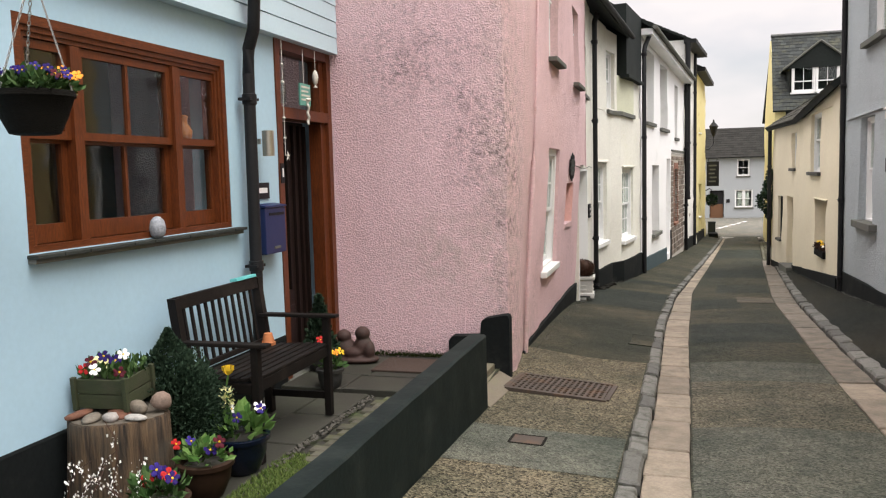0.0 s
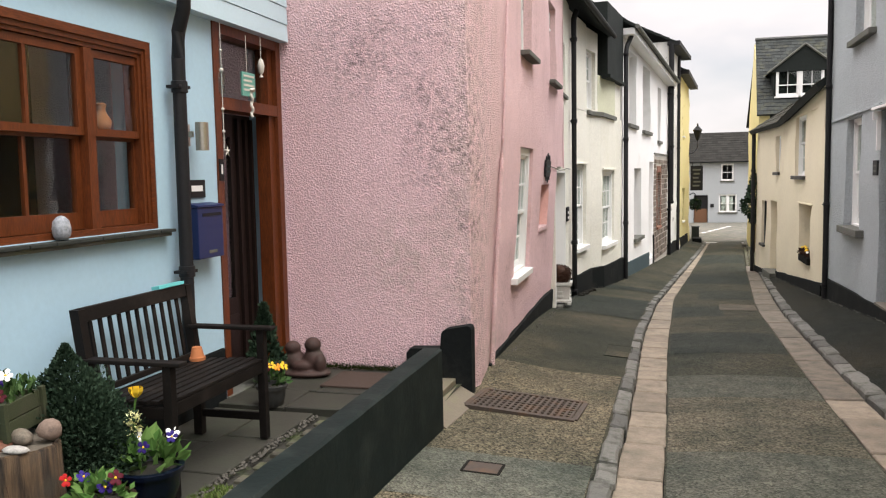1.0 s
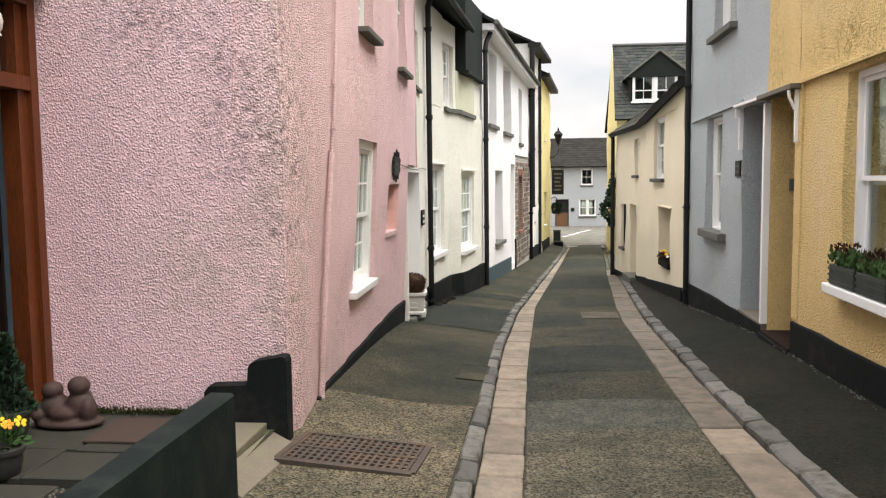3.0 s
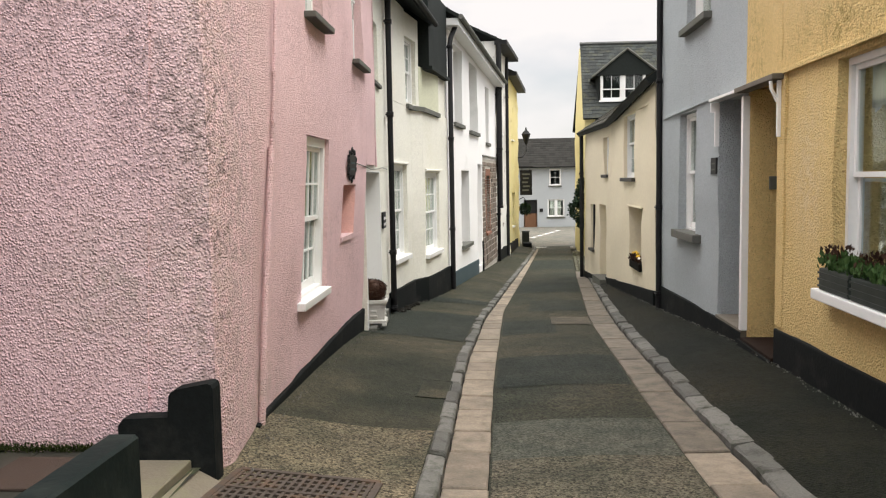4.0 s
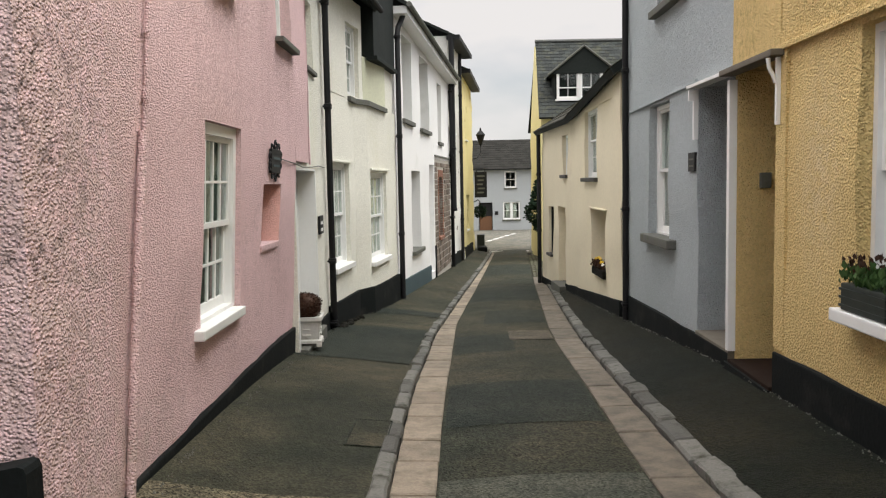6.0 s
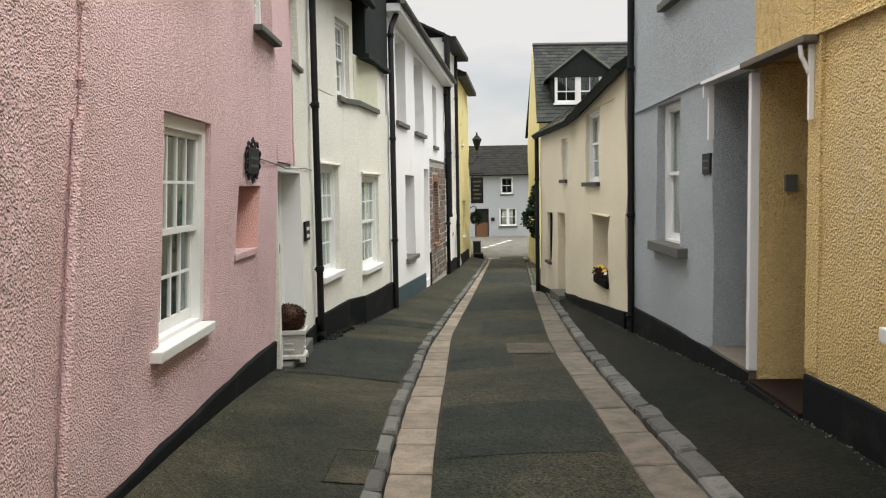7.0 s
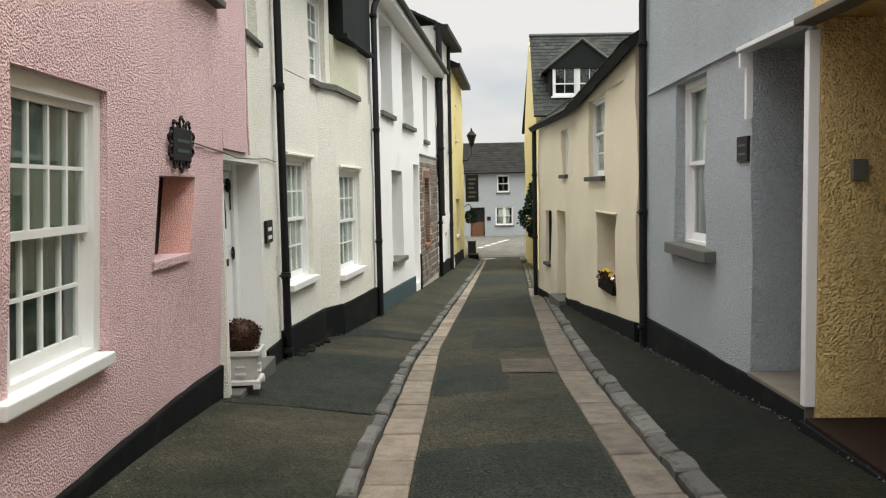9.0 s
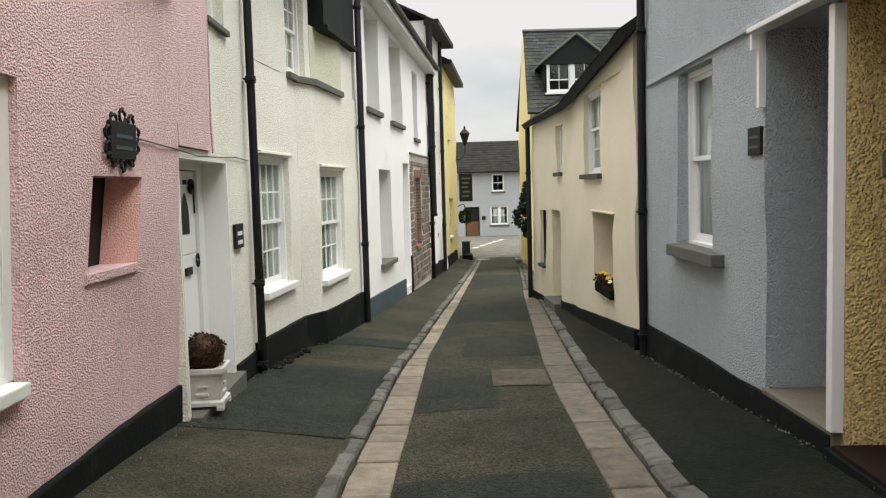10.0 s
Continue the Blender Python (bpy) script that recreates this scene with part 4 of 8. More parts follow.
part("door_light", bm, M_black, cdoor, "pointed dark glass light")
bm = bmesh.new()
f_box(bm, C1, 0.99, 1.19, 0.505, 0.575, -0.262, -0.240, 0.004)
part("letter_plate", bm, M_black, cdoor, "black iron letter plate")
bm = bmesh.new()
add_tube(bm, [C1.at(1.35 + 0.04 * math.cos(a), 0.62 + 0.06 * math.sin(a), -0.235) for a in [math.tau * k / 14 for k in range(15)]], 0.010, 6)
part("door_ring", bm, M_black, cdoor, "black iron ring handle")
bm = bmesh.new()
add_tube(bm, [C1.at(1.24 + 0.05 * math.cos(a), 1.31 + 0.055 * math.sin(a), -0.235) for a in [math.tau * k / 14 for k in range(15)]], 0.020, 6)
f_box(bm, C1, 1.06, 1.11, 1.33, 1.37, -0.262, -0.24)
add_tube(bm, [C1.at(1.33, 1.30, -0.245), C1.at(1.345, 1.2, -0.245), C1.at(1.35, 1.06, -0.245)], 0.009, 6)
part("knocker", bm, M_black, cdoor, "black iron knocker and latch")
for a1_, b1_, z1_, z2_ in ((1.600, 1.643, -0.52, 1.548), (0.02, 0.044, -0.58, 1.56), (0.044, 1.598, 1.525, 1.552)):
    bm = bmesh.new()
    f_box(bm, C1, a1_, b1_, z1_, z2_, -0.34, 0.010)
    part("reveal_lining", bm, M_white_wood, cdoor, "white painted reveal of the doorway")
bm = bmesh.new()
f_box(bm, C1, 0.02, 1.68, -1.0, -0.52, -0.36, 0.10, 0.012)
part("doorstep", bm, M_sill, cot, "grey stone doorstep")
bm = bmesh.new()
f_box(bm, C1, 1.81, 2.16, 0.68, 0.925, 0.0, 0.03, 0.004)
cplq = part("name_board", bm, M_black, cot, "small black house sign")
for k in range(2):
    bm = bmesh.new()
    f_box(bm, C1, 1.88, 2.09, 0.81 - 0.09 * k, 0.85 - 0.09 * k, 0.03, 0.033)
    part("writing_bar", bm, M_white_wood, cplq)

# ---- white house, stone bay, flaking house, yellow corner house ----
wh = thing("white_house", "white rendered terraced house with slate roof", "house")
W3 = Face((-0.86, 20.86), (0.231, 30.55), 1)
ops = [(0.96, 2.30, 2.73, 4.55), (3.63, 5.18, 2.68, 4.48), (1.90, 3.32, -0.24, 1.62), (4.90, 5.82, -1.1, 1.82), (6.95, 7.75, 2.5, 4.2)]
eave = lambda u: 4.93 - 0.032 * u
wall(W3, -1.6, 4.82, ops, u1=6.0, material=M_white, parent=wh, wobble=0.015, thick=0.4)
wall(W3, 2.0, 4.64, ops[4:], u0=6.002, u1=9.74, material=M_white, parent=wh, wobble=0.015, thick=0.4)
for o in ops[:2] + ops[4:]:
    sash_window(W3, *o, wh, cols=2, rows=2, deep=0.26, sill=0.07, sill_h=0.09, sill_out=0.08, sill_mat=M_sill, curtain=M_curtain, gaps=((0.5, 1.0),))
sash_window(W3, *ops[2], wh, cols=2, rows=2, deep=0.26, sill=0.09, sill_h=0.09, sill_out=0.08, sill_mat=M_sill)
bm = bmesh.new()
f_box(bm, W3, 4.90, 5.82, -1.1, 1.82, -0.38, -0.32)
part("door", bm, M_white_wood, wh, "plain white painted door")
band(W3, 0.04, 4.88, lambda u: -1.9, lambda u: -0.72 - 0.03 * u, -0.05, 0.03, "plinth", M_slateblue, wh, "slate-blue painted plinth")
band(W3, 5.84, 6.0, lambda u: -1.9, lambda u: -0.42, -0.05, 0.035, "plinth", M_plinth, wh)
shell(wh, W3, 6.0, -1.6, 4.6, M_white)
roof_slope([W3.at(-0.1, eave(0) + 0.03, 0.32), W3.at(9.9, eave(9.9) + 0.03, 0.32), W3.at(9.9, 6.75, -3.0), W3.at(-0.1, 7.0, -3.0)], wh, 13, 34)
roof_slope([W3.at(-0.1, 4.98, -6.2), W3.at(9.9, 4.7, -6.2), W3.at(9.9, 6.75, -3.0), W3.at(-0.1, 7.0, -3.0)], wh, 6, 8)
bm = bmesh.new()
add_tube(bm, [W3.at(-0.1, eave(0), 0.36), W3.at(9.9, eave(9.9), 0.36)], 0.055, 8)
part("gutter", bm, M_sill, wh, "grey cast gutter along the eaves")
band(W3, -0.05, 9.85, lambda u: eave(u) - 0.17, lambda u: eave(u) - 0.02, 0.0, 0.30, "soffit", M_white_wood, wh, "pale boxed eaves board")
P2 = W3.at(-0.02, 0, 0.09)
downpipe([(P2.x, P2.y, -1.05), (P2.x, P2.y, 4.35), (P2.x + 0.02, P2.y + 0.06, 4.5), (P2.x + 0.18, P2.y + 0.35, 4.95)], 0.055, wh, M_black, [(P2.x, P2.y, z) for z in (0.3, 2.3, 4.3)])
P3 = W3.at(9.60, 0, 0.10)
downpipe([(P3.x, P3.y, -1.4), (P3.x, P3.y, 4.3), (P3.x + 0.02, P3.y, 4.6)], 0.065, wh, M_black, [(P3.x, P3.y, z) for z in (0.2, 2.2, 4.2)])
# exposed rubble bay with brick dressings below the white upper wall
M_rubble = surface("brown_rubble_stone", (0.24, 0.19, 0.15), 0.9, vary=0.2, scale=5, grain=30, relief=0.01, strength=0.7, per_piece=0.55)
M_brick = surface("red_brick", (0.30, 0.135, 0.085), 0.9, vary=0.15, scale=5, grain=40, relief=0.006, per_piece=0.35)
M_mortar = surface("pale_mortar", (0.42, 0.39, 0.34), 0.95, vary=0.1, scale=6, grain=50, relief=0.006)
st_o = (6.85, 7.75, -0.25, 1.50)
stone = wall(W3, -1.7, 1.998, [st_o], u0=6.002, u1=9.74, material=M_mortar, parent=wh, thick=0.4, wobble=0.01, label="rubble stone wall with brick dressings")
rs = random.Random(11)
z = -1.25
while z < 1.9:
    h = rs.uniform(0.12, 0.2)
    u = 6.02
    while u < 9.6:
        ln = rs.uniform(0.16, 0.4)
        inside = u + ln > st_o[0] - 0.16 and u < st_o[1] + 0.16 and z + h > st_o[2] - 0.05 and z < st_o[3] + 0.2
        if not inside:
            bm = bmesh.new()
            f_box(bm, W3, u, min(u + ln - 0.035, 9.7), z, min(z + h - 0.03, 1.98), -0.02, 0.012 + rs.random() * 0.02, 0.012)
            part("stone", bm, M_rubble, stone)
        u += ln
    z += h
for side in (0, 1):
    z = st_o[2]
    while z < st_o[3]:
        ln = 0.14
        ua = st_o[0] - ln if side == 0 else st_o[1]
        bm = bmesh.new()
        f_box(bm, W3, ua, ua + ln, z, z + 0.065, -0.1, 0.02)
        part("brick", bm, M_brick, stone)
        z += 0.078
for k in range(14):
    ua = st_o[0] - 0.08 + k * 0.078
    bm = bmesh.new()
    f_box(bm, W3, ua, ua + 0.066, st_o[3], st_o[3] + 0.20, -0.1, 0.022)
    part("brick", bm, M_brick, stone)
sash_window(W3, *st_o, wh, cols=2, rows=2, deep=0.2, sill=0.06, sill_h=0.08, sill_mat=M_brick)
band(W3, 5.98, 9.74, lambda u: 2.06, lambda u: 2.105, -0.05, 0.05, "ledge", M_sill, wh, "thin slate drip course")

fl = thing("flaking_white_house", "weathered white house with flaking paint and black pipes", "house")
W4 = Face((0.235, 30.57), (0.71, 34.60), 1)
wall(W4, -1.8, 6.0, [(1.2, 2.0, 3.0, 4.4)], material=M_flaky, parent=fl, wobble=0.05, thick=0.4)
sash_window(W4, 1.2, 2.0, 3.0, 4.4, fl, cols=2, rows=2, deep=0.15, sill=0.05, sill_h=0.06)
shell(fl, W4, 6.0, -1.8, 6.0, M_flaky)
band(W4, 0.05, 4.05, lambda u: -2.0, lambda u: -1.05 - 0.03 * u, -0.05, 0.04, "plinth", M_plinth, fl)
roof_slope([W4.at(-0.15, 5.95, 0.35), W4.at(4.2, 5.95, 0.35), W4.at(4.2, 7.6, -3.0), W4.at(-0.15, 7.6, -3.0)], fl, 12, 18)
roof_slope([W4.at(-0.15, 5.95, -6.2), W4.at(4.2, 5.95, -6.2), W4.at(4.2, 7.6, -3.0), W4.at(-0.15, 7.6, -3.0)], fl, 6, 8)
bm = bmesh.new()
f_box(bm, W4, -0.15, 4.2, 5.86, 6.0, 0.0, 0.42)
part("gutter", bm, M_black, fl, "black eaves gutter and soffit")
P4 = W4.at(-0.10, 0, 0.14)
downpipe([(P4.x, P4.y, 0.4), (P4.x, P4.y, 5.9)], 0.09, fl, M_black, [(P4.x, P4.y, zz) for zz in (0.45, 2.4, 4.4)])
P5 = W4.at(2.95, 0, 0.09)
downpipe([(P5.x, P5.y, -1.5), (P5.x, P5.y, 5.9)], 0.06, fl, M_black, [(P5.x, P5.y, zz) for zz in (0.0, 2.4, 4.4)])

yc = thing("yellow_corner_house", "weathered pale yellow house at the street corner", "house")
W5 = Face((0.715, 34.62), (1.28, 40.96), 1)
wall(W5, -2.0, 5.5, [(2.2, 3.0, 3.0, 4.3), (2.3, 3.1, -0.6, 0.8)], material=M_yellow_far, parent=yc, wobble=0.05, thick=0.4)
sash_window(W5, 2.2, 3.0, 3.0, 4.3, yc, cols=2, rows=1, deep=0.15, sill=0.06)
sash_window(W5, 2.3, 3.1, -0.6, 0.8, yc, cols=2, rows=1, deep=0.15, sill=0.06)
shell(yc, W5, 6.0, -2.0, 5.5, M_yellow_far)
band(W5, 0.05, 6.3, lambda u: -2.2, lambda u: -1.15 - 0.03 * u, -0.05, 0.04, "plinth", M_plinth, yc)
roof_slope([W5.at(-0.1, 5.45, 0.3), W5.at(6.5, 5.45, 0.3), W5.at(6.5, 7.2, -3.0), W5.at(-0.1, 7.2, -3.0)], yc, 12, 20)
roof_slope([W5.at(-0.1, 5.45, -6.2), W5.at(6.5, 5.45, -6.2), W5.at(6.5, 7.2, -3.0), W5.at(-0.1, 7.2, -3.0)], yc, 6, 8)
bm = bmesh.new()
f_box(bm, W5, -0.1, 6.6, 5.32, 5.48, 0.0, 0.36)
part("gutter", bm, M_black, yc, "black eaves gutter")

# ---- ochre house and pale grey house ----
oc = thing("ochre_house", "ochre roughcast house with recessed doorway and flower sill", "house")
Y1 = Face((2.60, 3.0), (2.80, 10.36), -1)
yw = (4.65, 6.04, 0.52, 2.26)
wall(Y1, -1.0, 2.32, [yw], material=M_yellow, parent=oc, wobble=0.018, thick=0.4, step=0.25)
wall(Y1, 2.322, 6.0, [], material=M_yellow, parent=oc, wobble=0.018, thick=0.4)
Y2 = Face((2.80, 10.362), (2.83, 11.50), -1)
wall(Y2, 2.30, 6.0, [], material=M_yellow, parent=oc, wobble=0.01, thick=0.4)
gh = thing("pale_grey_house", "pale grey roughcast house with recessed doorway", "house")
G1 = Face((2.83, 11.502), (2.87, 16.2), -1)
gw = (2.22, 3.28, 0.62, 2.27)
gu = (1.52, 2.83, 3.40, 4.8)
gd = (0.06, 1.04, -1.2, 2.28)
wall(G1, -1.2, 6.0, [gw, gu, gd], material=M_grey, parent=gh, wobble=0.018, thick=0.4, step=0.25)
sash_window(G1, *gw, gh, cols=1, rows=1, deep=0.11, sill=0, curtain=M_curtain, gaps=((0.0, 0.35), (0.65, 1.0)))
sash_window(G1, *gu, gh, cols=2, rows=1, deep=0.12, sill=0.10, sill_h=0.08, sill_mat=M_sill, curtain=M_curtain)
bm = bmesh.new()
f_box(bm, G1, gw[0] - 0.27, gw[1] + 0.05, gw[2] - 0.11, gw[2] + 0.002, -0.2, 0.10, 0.012)
part("sill", bm, M_sill, gh, "mossy grey stone window sill")
# recess for both doorways
bm = bmesh.new()
f_box(bm, G1, 1.042, 1.16, -0.9, 2.28, -1.1, -0.402)
part("reveal_wall", bm, M_grey, gh, "grey roughcast side of the doorway")
# unseen door, coloured dark so that it throws little light into the recess
bm = bmesh.new()
f_box(bm, G1, 0.04, 1.16, -0.9, 2.28, -1.2, -1.102)
part("door", bm, M_slateblue, gh, "unseen front door coloured dark to deepen the shade in the recess")
bm = bmesh.new()
f_box(bm, G1, 0.04, 1.16, 2.282, 2.35, -1.2, -0.402)
part("recess_ceiling", bm, M_grey, gh)
bm = bmesh.new()
f_box(bm, Y2, 1.06, 1.145, -0.9, 2.29, -1.1, -0.03)
part("partition", bm, M_yellow, oc, "ochre roughcast partition between the doorways")
bm = bmesh.new()
f_box(bm, Y2, -0.25, 1.14, -0.9, 2.29, -1.2, -1.102)
part("door", bm, M_black, oc, "dark front door deep in the recess")
bm = bmesh.new()
f_box(bm, Y2, -0.12, -0.002, -0.9, 2.29, -1.1, -0.402)
part("reveal_wall", bm, M_yellow, oc)
bm = bmesh.new()
f_box(bm, Y2, -0.25, 1.145, 2.24, 2.298, -1.1, -0.402)
part("recess_ceiling", bm, M_yellow, oc)
bm = bmesh.new()
f_box(bm, Y2, 1.075, 1.15, -0.265, 2.22, -0.028, 0.045, 0.006)
part("door_post", bm, M_white_wood, gh, "white painted post between the doorways")
bm = bmesh.new()
f_box(bm, G1, -0.03, 1.038, -1.0, -0.268, -1.1, 0.03, 0.01)
part("doorstep", bm, M_step, gh, "worn concrete doorstep")
bm = bmesh.new()
f_box(bm, Y2, 0.0, 1.058, -1.0, -0.33, -1.1, 0.05, 0.01)
part("doorstep", bm, M_brownstep, oc, "dark red-brown painted doorstep")
bm = bmesh.new()
f_box(bm, Y2, 0.0, 1.11, -1.0, -0.36, -0.05, 0.075)
part("step_riser", bm, M_plinth, oc, "black painted riser")
band(G1, -0.02, 4.5, lambda u: -1.4, lambda u: float(np.interp(u, (0, 1.1, 4.5), (-0.29, -0.30, -0.38))), -0.05, 0.035, "plinth", M_plinth, gh, "black painted plinth")
band(Y1, 0.0, Y1.length - 0.01, lambda u: -1.0, lambda u: float(np.interp(u, (0, 5.2, 7.4), (0.15, 0.01, -0.04))), -0.05, 0.03, "plinth", M_plinth, oc, "black painted plinth")
# moulded string course and drip of the ochre upper wall
band(Y1, 0.0, 7.35, lambda u: 2.30, lambda u: 2.345, -0.05, 0.04, "drip_course", M_yellow, oc)
band(Y1, 7.16, 7.36, lambda u: -0.0, lambda u: 2.30, -0.02, 0.022, "door_margin", M_yellow, oc, "smooth ochre door margin")
band(G1, 1.1, 4.4, lambda u: 2.345 - 0.0145 * u, lambda u: 2.385 - 0.0145 * u, -0.02, 0.022, "cable_run", M_grey, gh, "painted cable along the grey wall")
sash_window(Y1, *yw, oc, cols=2, rows=1, deep=0.09, sill=0, curtain=None)
bm = bmesh.new()
f_box(bm, Y1, yw[0] - 0.3, 6.07, 0.435, 0.518, -0.2, 0.15, 0.012)
part("sill", bm, M_white_wood, oc, "thick white painted window sill")
# added dark boards that stand for shade inside the room
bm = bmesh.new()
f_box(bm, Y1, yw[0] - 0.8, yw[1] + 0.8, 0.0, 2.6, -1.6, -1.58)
part("room_wall", bm, M_room_shade, oc)
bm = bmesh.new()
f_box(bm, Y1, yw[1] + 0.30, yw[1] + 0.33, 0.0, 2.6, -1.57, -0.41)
part("room_wall", bm, M_room_shade, oc)
# hood over the doorways
bm = bmesh.new()
for F_, a_, b_ in ((G1, -0.02, 1.13),):
    f_box(bm, F_, a_, b_, 2.265, 2.30, -0.02, 0.11, 0.006)
    f_box(bm, F_, 1.045, 1.09, 1.74, 2.25, 0.0, 0.05)
    f_box(bm, F_, 1.05, 1.085, 2.14, 2.25, 0.05, 0.10)
part("door_hood", bm, M_white_wood, gh, "small white painted door hood with bracket")
bm = bmesh.new()
f_box(bm, Y2, -0.10, -0.062, 1.74, 2.25, 0.022, 0.055, 0.004)
add_tube(bm, [Y2.at(-0.081, 2.06, 0.055), Y2.at(-0.081, 2.11, 0.075), Y2.at(-0.081, 2.17, 0.105), Y2.at(-0.081, 2.245, 0.115)], 0.017, 8)
part("door_hood", bm, M_white_wood, oc, "white painted door hood with drop bracket")
bm = bmesh.new()
f_box(bm, Y2, -0.16, 1.14, 2.255, 2.305, -0.02, 0.125, 0.008)
part("hood_cap", bm, M_step, oc, "dull brown cap of the hood")
for nm, F_, u_, z_, par, w_ in (("house_sign", G1, 1.065, 1.41, gh, 0.0),):
    bm = bmesh.new()
    f_box(bm, F_, u_, u_ + 0.24, z_, z_ + 0.20, w_, w_ + 0.035, 0.004)
    sg = part(nm, bm, M_black, par, "small black house sign with white lettering")
    for k in range(2):
        bm = bmesh.new()
        f_box(bm, F_, u_ + 0.04, u_ + 0.20, z_ + 0.12 - 0.07 * k, z_ + 0.138 - 0.07 * k, w_ + 0.035, w_ + 0.038)
        part("writing_bar", bm, M_sill, sg)
PS = Face((2.95, 11.415), (3.6, 11.415), 1)
bm = bmesh.new()
f_box(bm, PS, 0.10, 0.20, 1.24, 1.38, 0.0, 0.04, 0.008)
part("door_bell_box", bm, M_sill, oc, "grey bell box on the partition")
shell(oc, Y1, 6.0, -1.0, 6.0, M_yellow)
shell(gh, G1, 6.0, -1.2, 6.0, M_grey, u0=1.3)
roof_slope([Y1.at(-0.1, 5.95, 0.3), Y1.at(8.4, 5.95, 0.3), Y1.at(8.4, 8.2, -3.0), Y1.at(-0.1, 8.2, -3.0)], oc, 10, 20)
roof_slope([Y1.at(-0.1, 5.95, -6.3), Y1.at(8.4, 5.95, -6.3), Y1.at(8.4, 8.2, -3.0), Y1.at(-0.1, 8.2, -3.0)], oc, 6, 8)
roof_slope([G1.at(0.0, 5.95, 0.3), G1.at(4.8, 5.95, 0.3), G1.at(4.8, 8.2, -3.0), G1.at(0.0, 8.2, -3.0)], gh, 10, 14)
roof_slope([G1.at(0.0, 5.95, -6.3), G1.at(4.8, 5.95, -6.3), G1.at(4.8, 8.2, -3.0), G1.at(0.0, 8.2, -3.0)], gh, 6, 8)
P6 = G1.at(4.46, 0, 0.06)
downpipe([(P6.x, P6.y, -0.85), (P6.x, P6.y, 5.9)], 0.046, gh, M_black, [(P6.x, P6.y, zz) for zz in (0.9, 2.9, -0.5)])

# ---- buff cottage with sagging eaves ----
bc = thing("buff_cottage", "buff lime-rendered cottage with curved slate eaves", "house")
B1 = Face((2.86, 16.5), (2.86, 22.0), -1)
B2 = Face((2.86, 22.0), (2.72, 26.0), -1)
b1 = [(2.02, 3.40, 1.37, 2.63), (1.25, 2.75, -0.28, 0.80)]
b2 = [(0.10, 0.75, 1.45, 2.34), (0.42, 1.45, -1.3, 0.72), (2.25, 2.85, -0.5, 0.68)]
wall(B1, -1.4, 2.64, b1, material=M_buff, parent=bc, wobble=0.03, thick=0.5, lean=0.0)
band(B1, 0.0, 4.1, lambda u: 2.639, lambda u: 2.985 - 0.081 * u, -0.45, 0.012, "upper_wall", M_buff, bc)
wall(B2, -1.6, 2.60, b2, material=M_buff, parent=bc, wobble=0.03, thick=0.5)
M_wetslate = surface("damp_slate_sill", (0.045, 0.042, 0.036), 0.7, vary=0.3, scale=6, grain=50, relief=0.004, strength=0.5, dirt=(0.06, 0.06, 0.035))
sash_window(B1, *b1[0], bc, cols=2, rows=(1, 2), deep=0.07, sill=0.08, sill_h=0.07, sill_mat=M_wetslate, curtain=M_curtain, meet=0.55)
sash_window(B1, *b1[1], bc, cols=2, rows=2, deep=0.42, sill=0)
sash_window(B2, *b2[0], bc, cols=2, rows=2, deep=0.07, sill=0.08, sill_h=0.07, sill_mat=M_wetslate, curtain=M_curtain)
sash_window(B2, *b2[2], bc, cols=2, rows=2, deep=0.12, sill=0.08, sill_h=0.06, sill_mat=M_wetslate)
bm = bmesh.new()
f_box(bm, B2, 2.79, 2.846, -0.496, 0.676, -0.10, -0.055)
part("window_post", bm, M_black, bc, "black painted window post")
bm = bmesh.new()
f_box(bm, B1, 1.20, 2.84, 0.802, 0.835, -0.05, 0.022, 0.012)
part("window_lip", bm, M_buff, bc, "rendered lip over the deep window")
bm = bmesh.new()
f_box(bm, B2, 0.42, 1.45, -1.3, 0.72, -0.48, -0.42)
part("door", bm, M_buff, bc, "cream painted door in a deep reveal")
bm = bmesh.new()
f_box(bm, B2, 0.30, 1.5, -1.5, -1.06, -0.5, 0.18, 0.012)
part("doorstep", bm, M_sill, bc, "grey stone doorstep")
band(B1, 0.0, 5.5, lambda u: -1.6, lambda u: float(np.interp(u, (0, 5.5), (-0.54, -0.98))), -0.05, 0.035, "plinth", M_plinth, bc, "black painted plinth")
band(B2, 0.0, 0.40, lambda u: -1.8, lambda u: -1.0, -0.05, 0.035, "plinth", M_plinth, bc)
band(B2, 1.46, 4.0, lambda u: -1.8, lambda u: -1.12 - 0.03 * u, -0.05, 0.035, "plinth", M_plinth, bc)
shell(bc, B1, 6.0, -1.4, 2.55, M_buff)
M_oldslate = island_surface("mossy_old_slates", (0.050, 0.048, 0.040), 0.75, 0.3, (0.055, 0.055, 0.025))
roof_slope([B1.at(-0.25, 2.98, 0.22), B1.at(4.7, 2.60, 0.22), B1.at(4.7, 5.0, -2.9), B1.at(-0.25, 5.2, -2.9)], bc, 12, 18, thick=0.11, material=M_oldslate)
roof_slope([B1.at(4.7, 2.60, 0.22), B2.at(4.1, 2.62, 0.22), B2.at(3.6, 4.2, -2.2), B1.at(4.7, 5.0, -2.9)], bc, 12, 16, thick=0.11, material=M_oldslate)
roof_slope([B1.at(-0.25, 2.9, -6.2), B2.at(4.0, 2.9, -6.2), B2.at(4.0, 4.2, -2.2), B1.at(-0.25, 5.2, -2.9)], bc, 6, 8, material=M_oldslate)
bm = bmesh.new()
add_box(bm, (3.23, 25.72, -1.9), (8.6, 25.97, 2.6))
part("wall", bm, M_buff, bc)
P7 = B2.at(3.95, 0, 0.10)
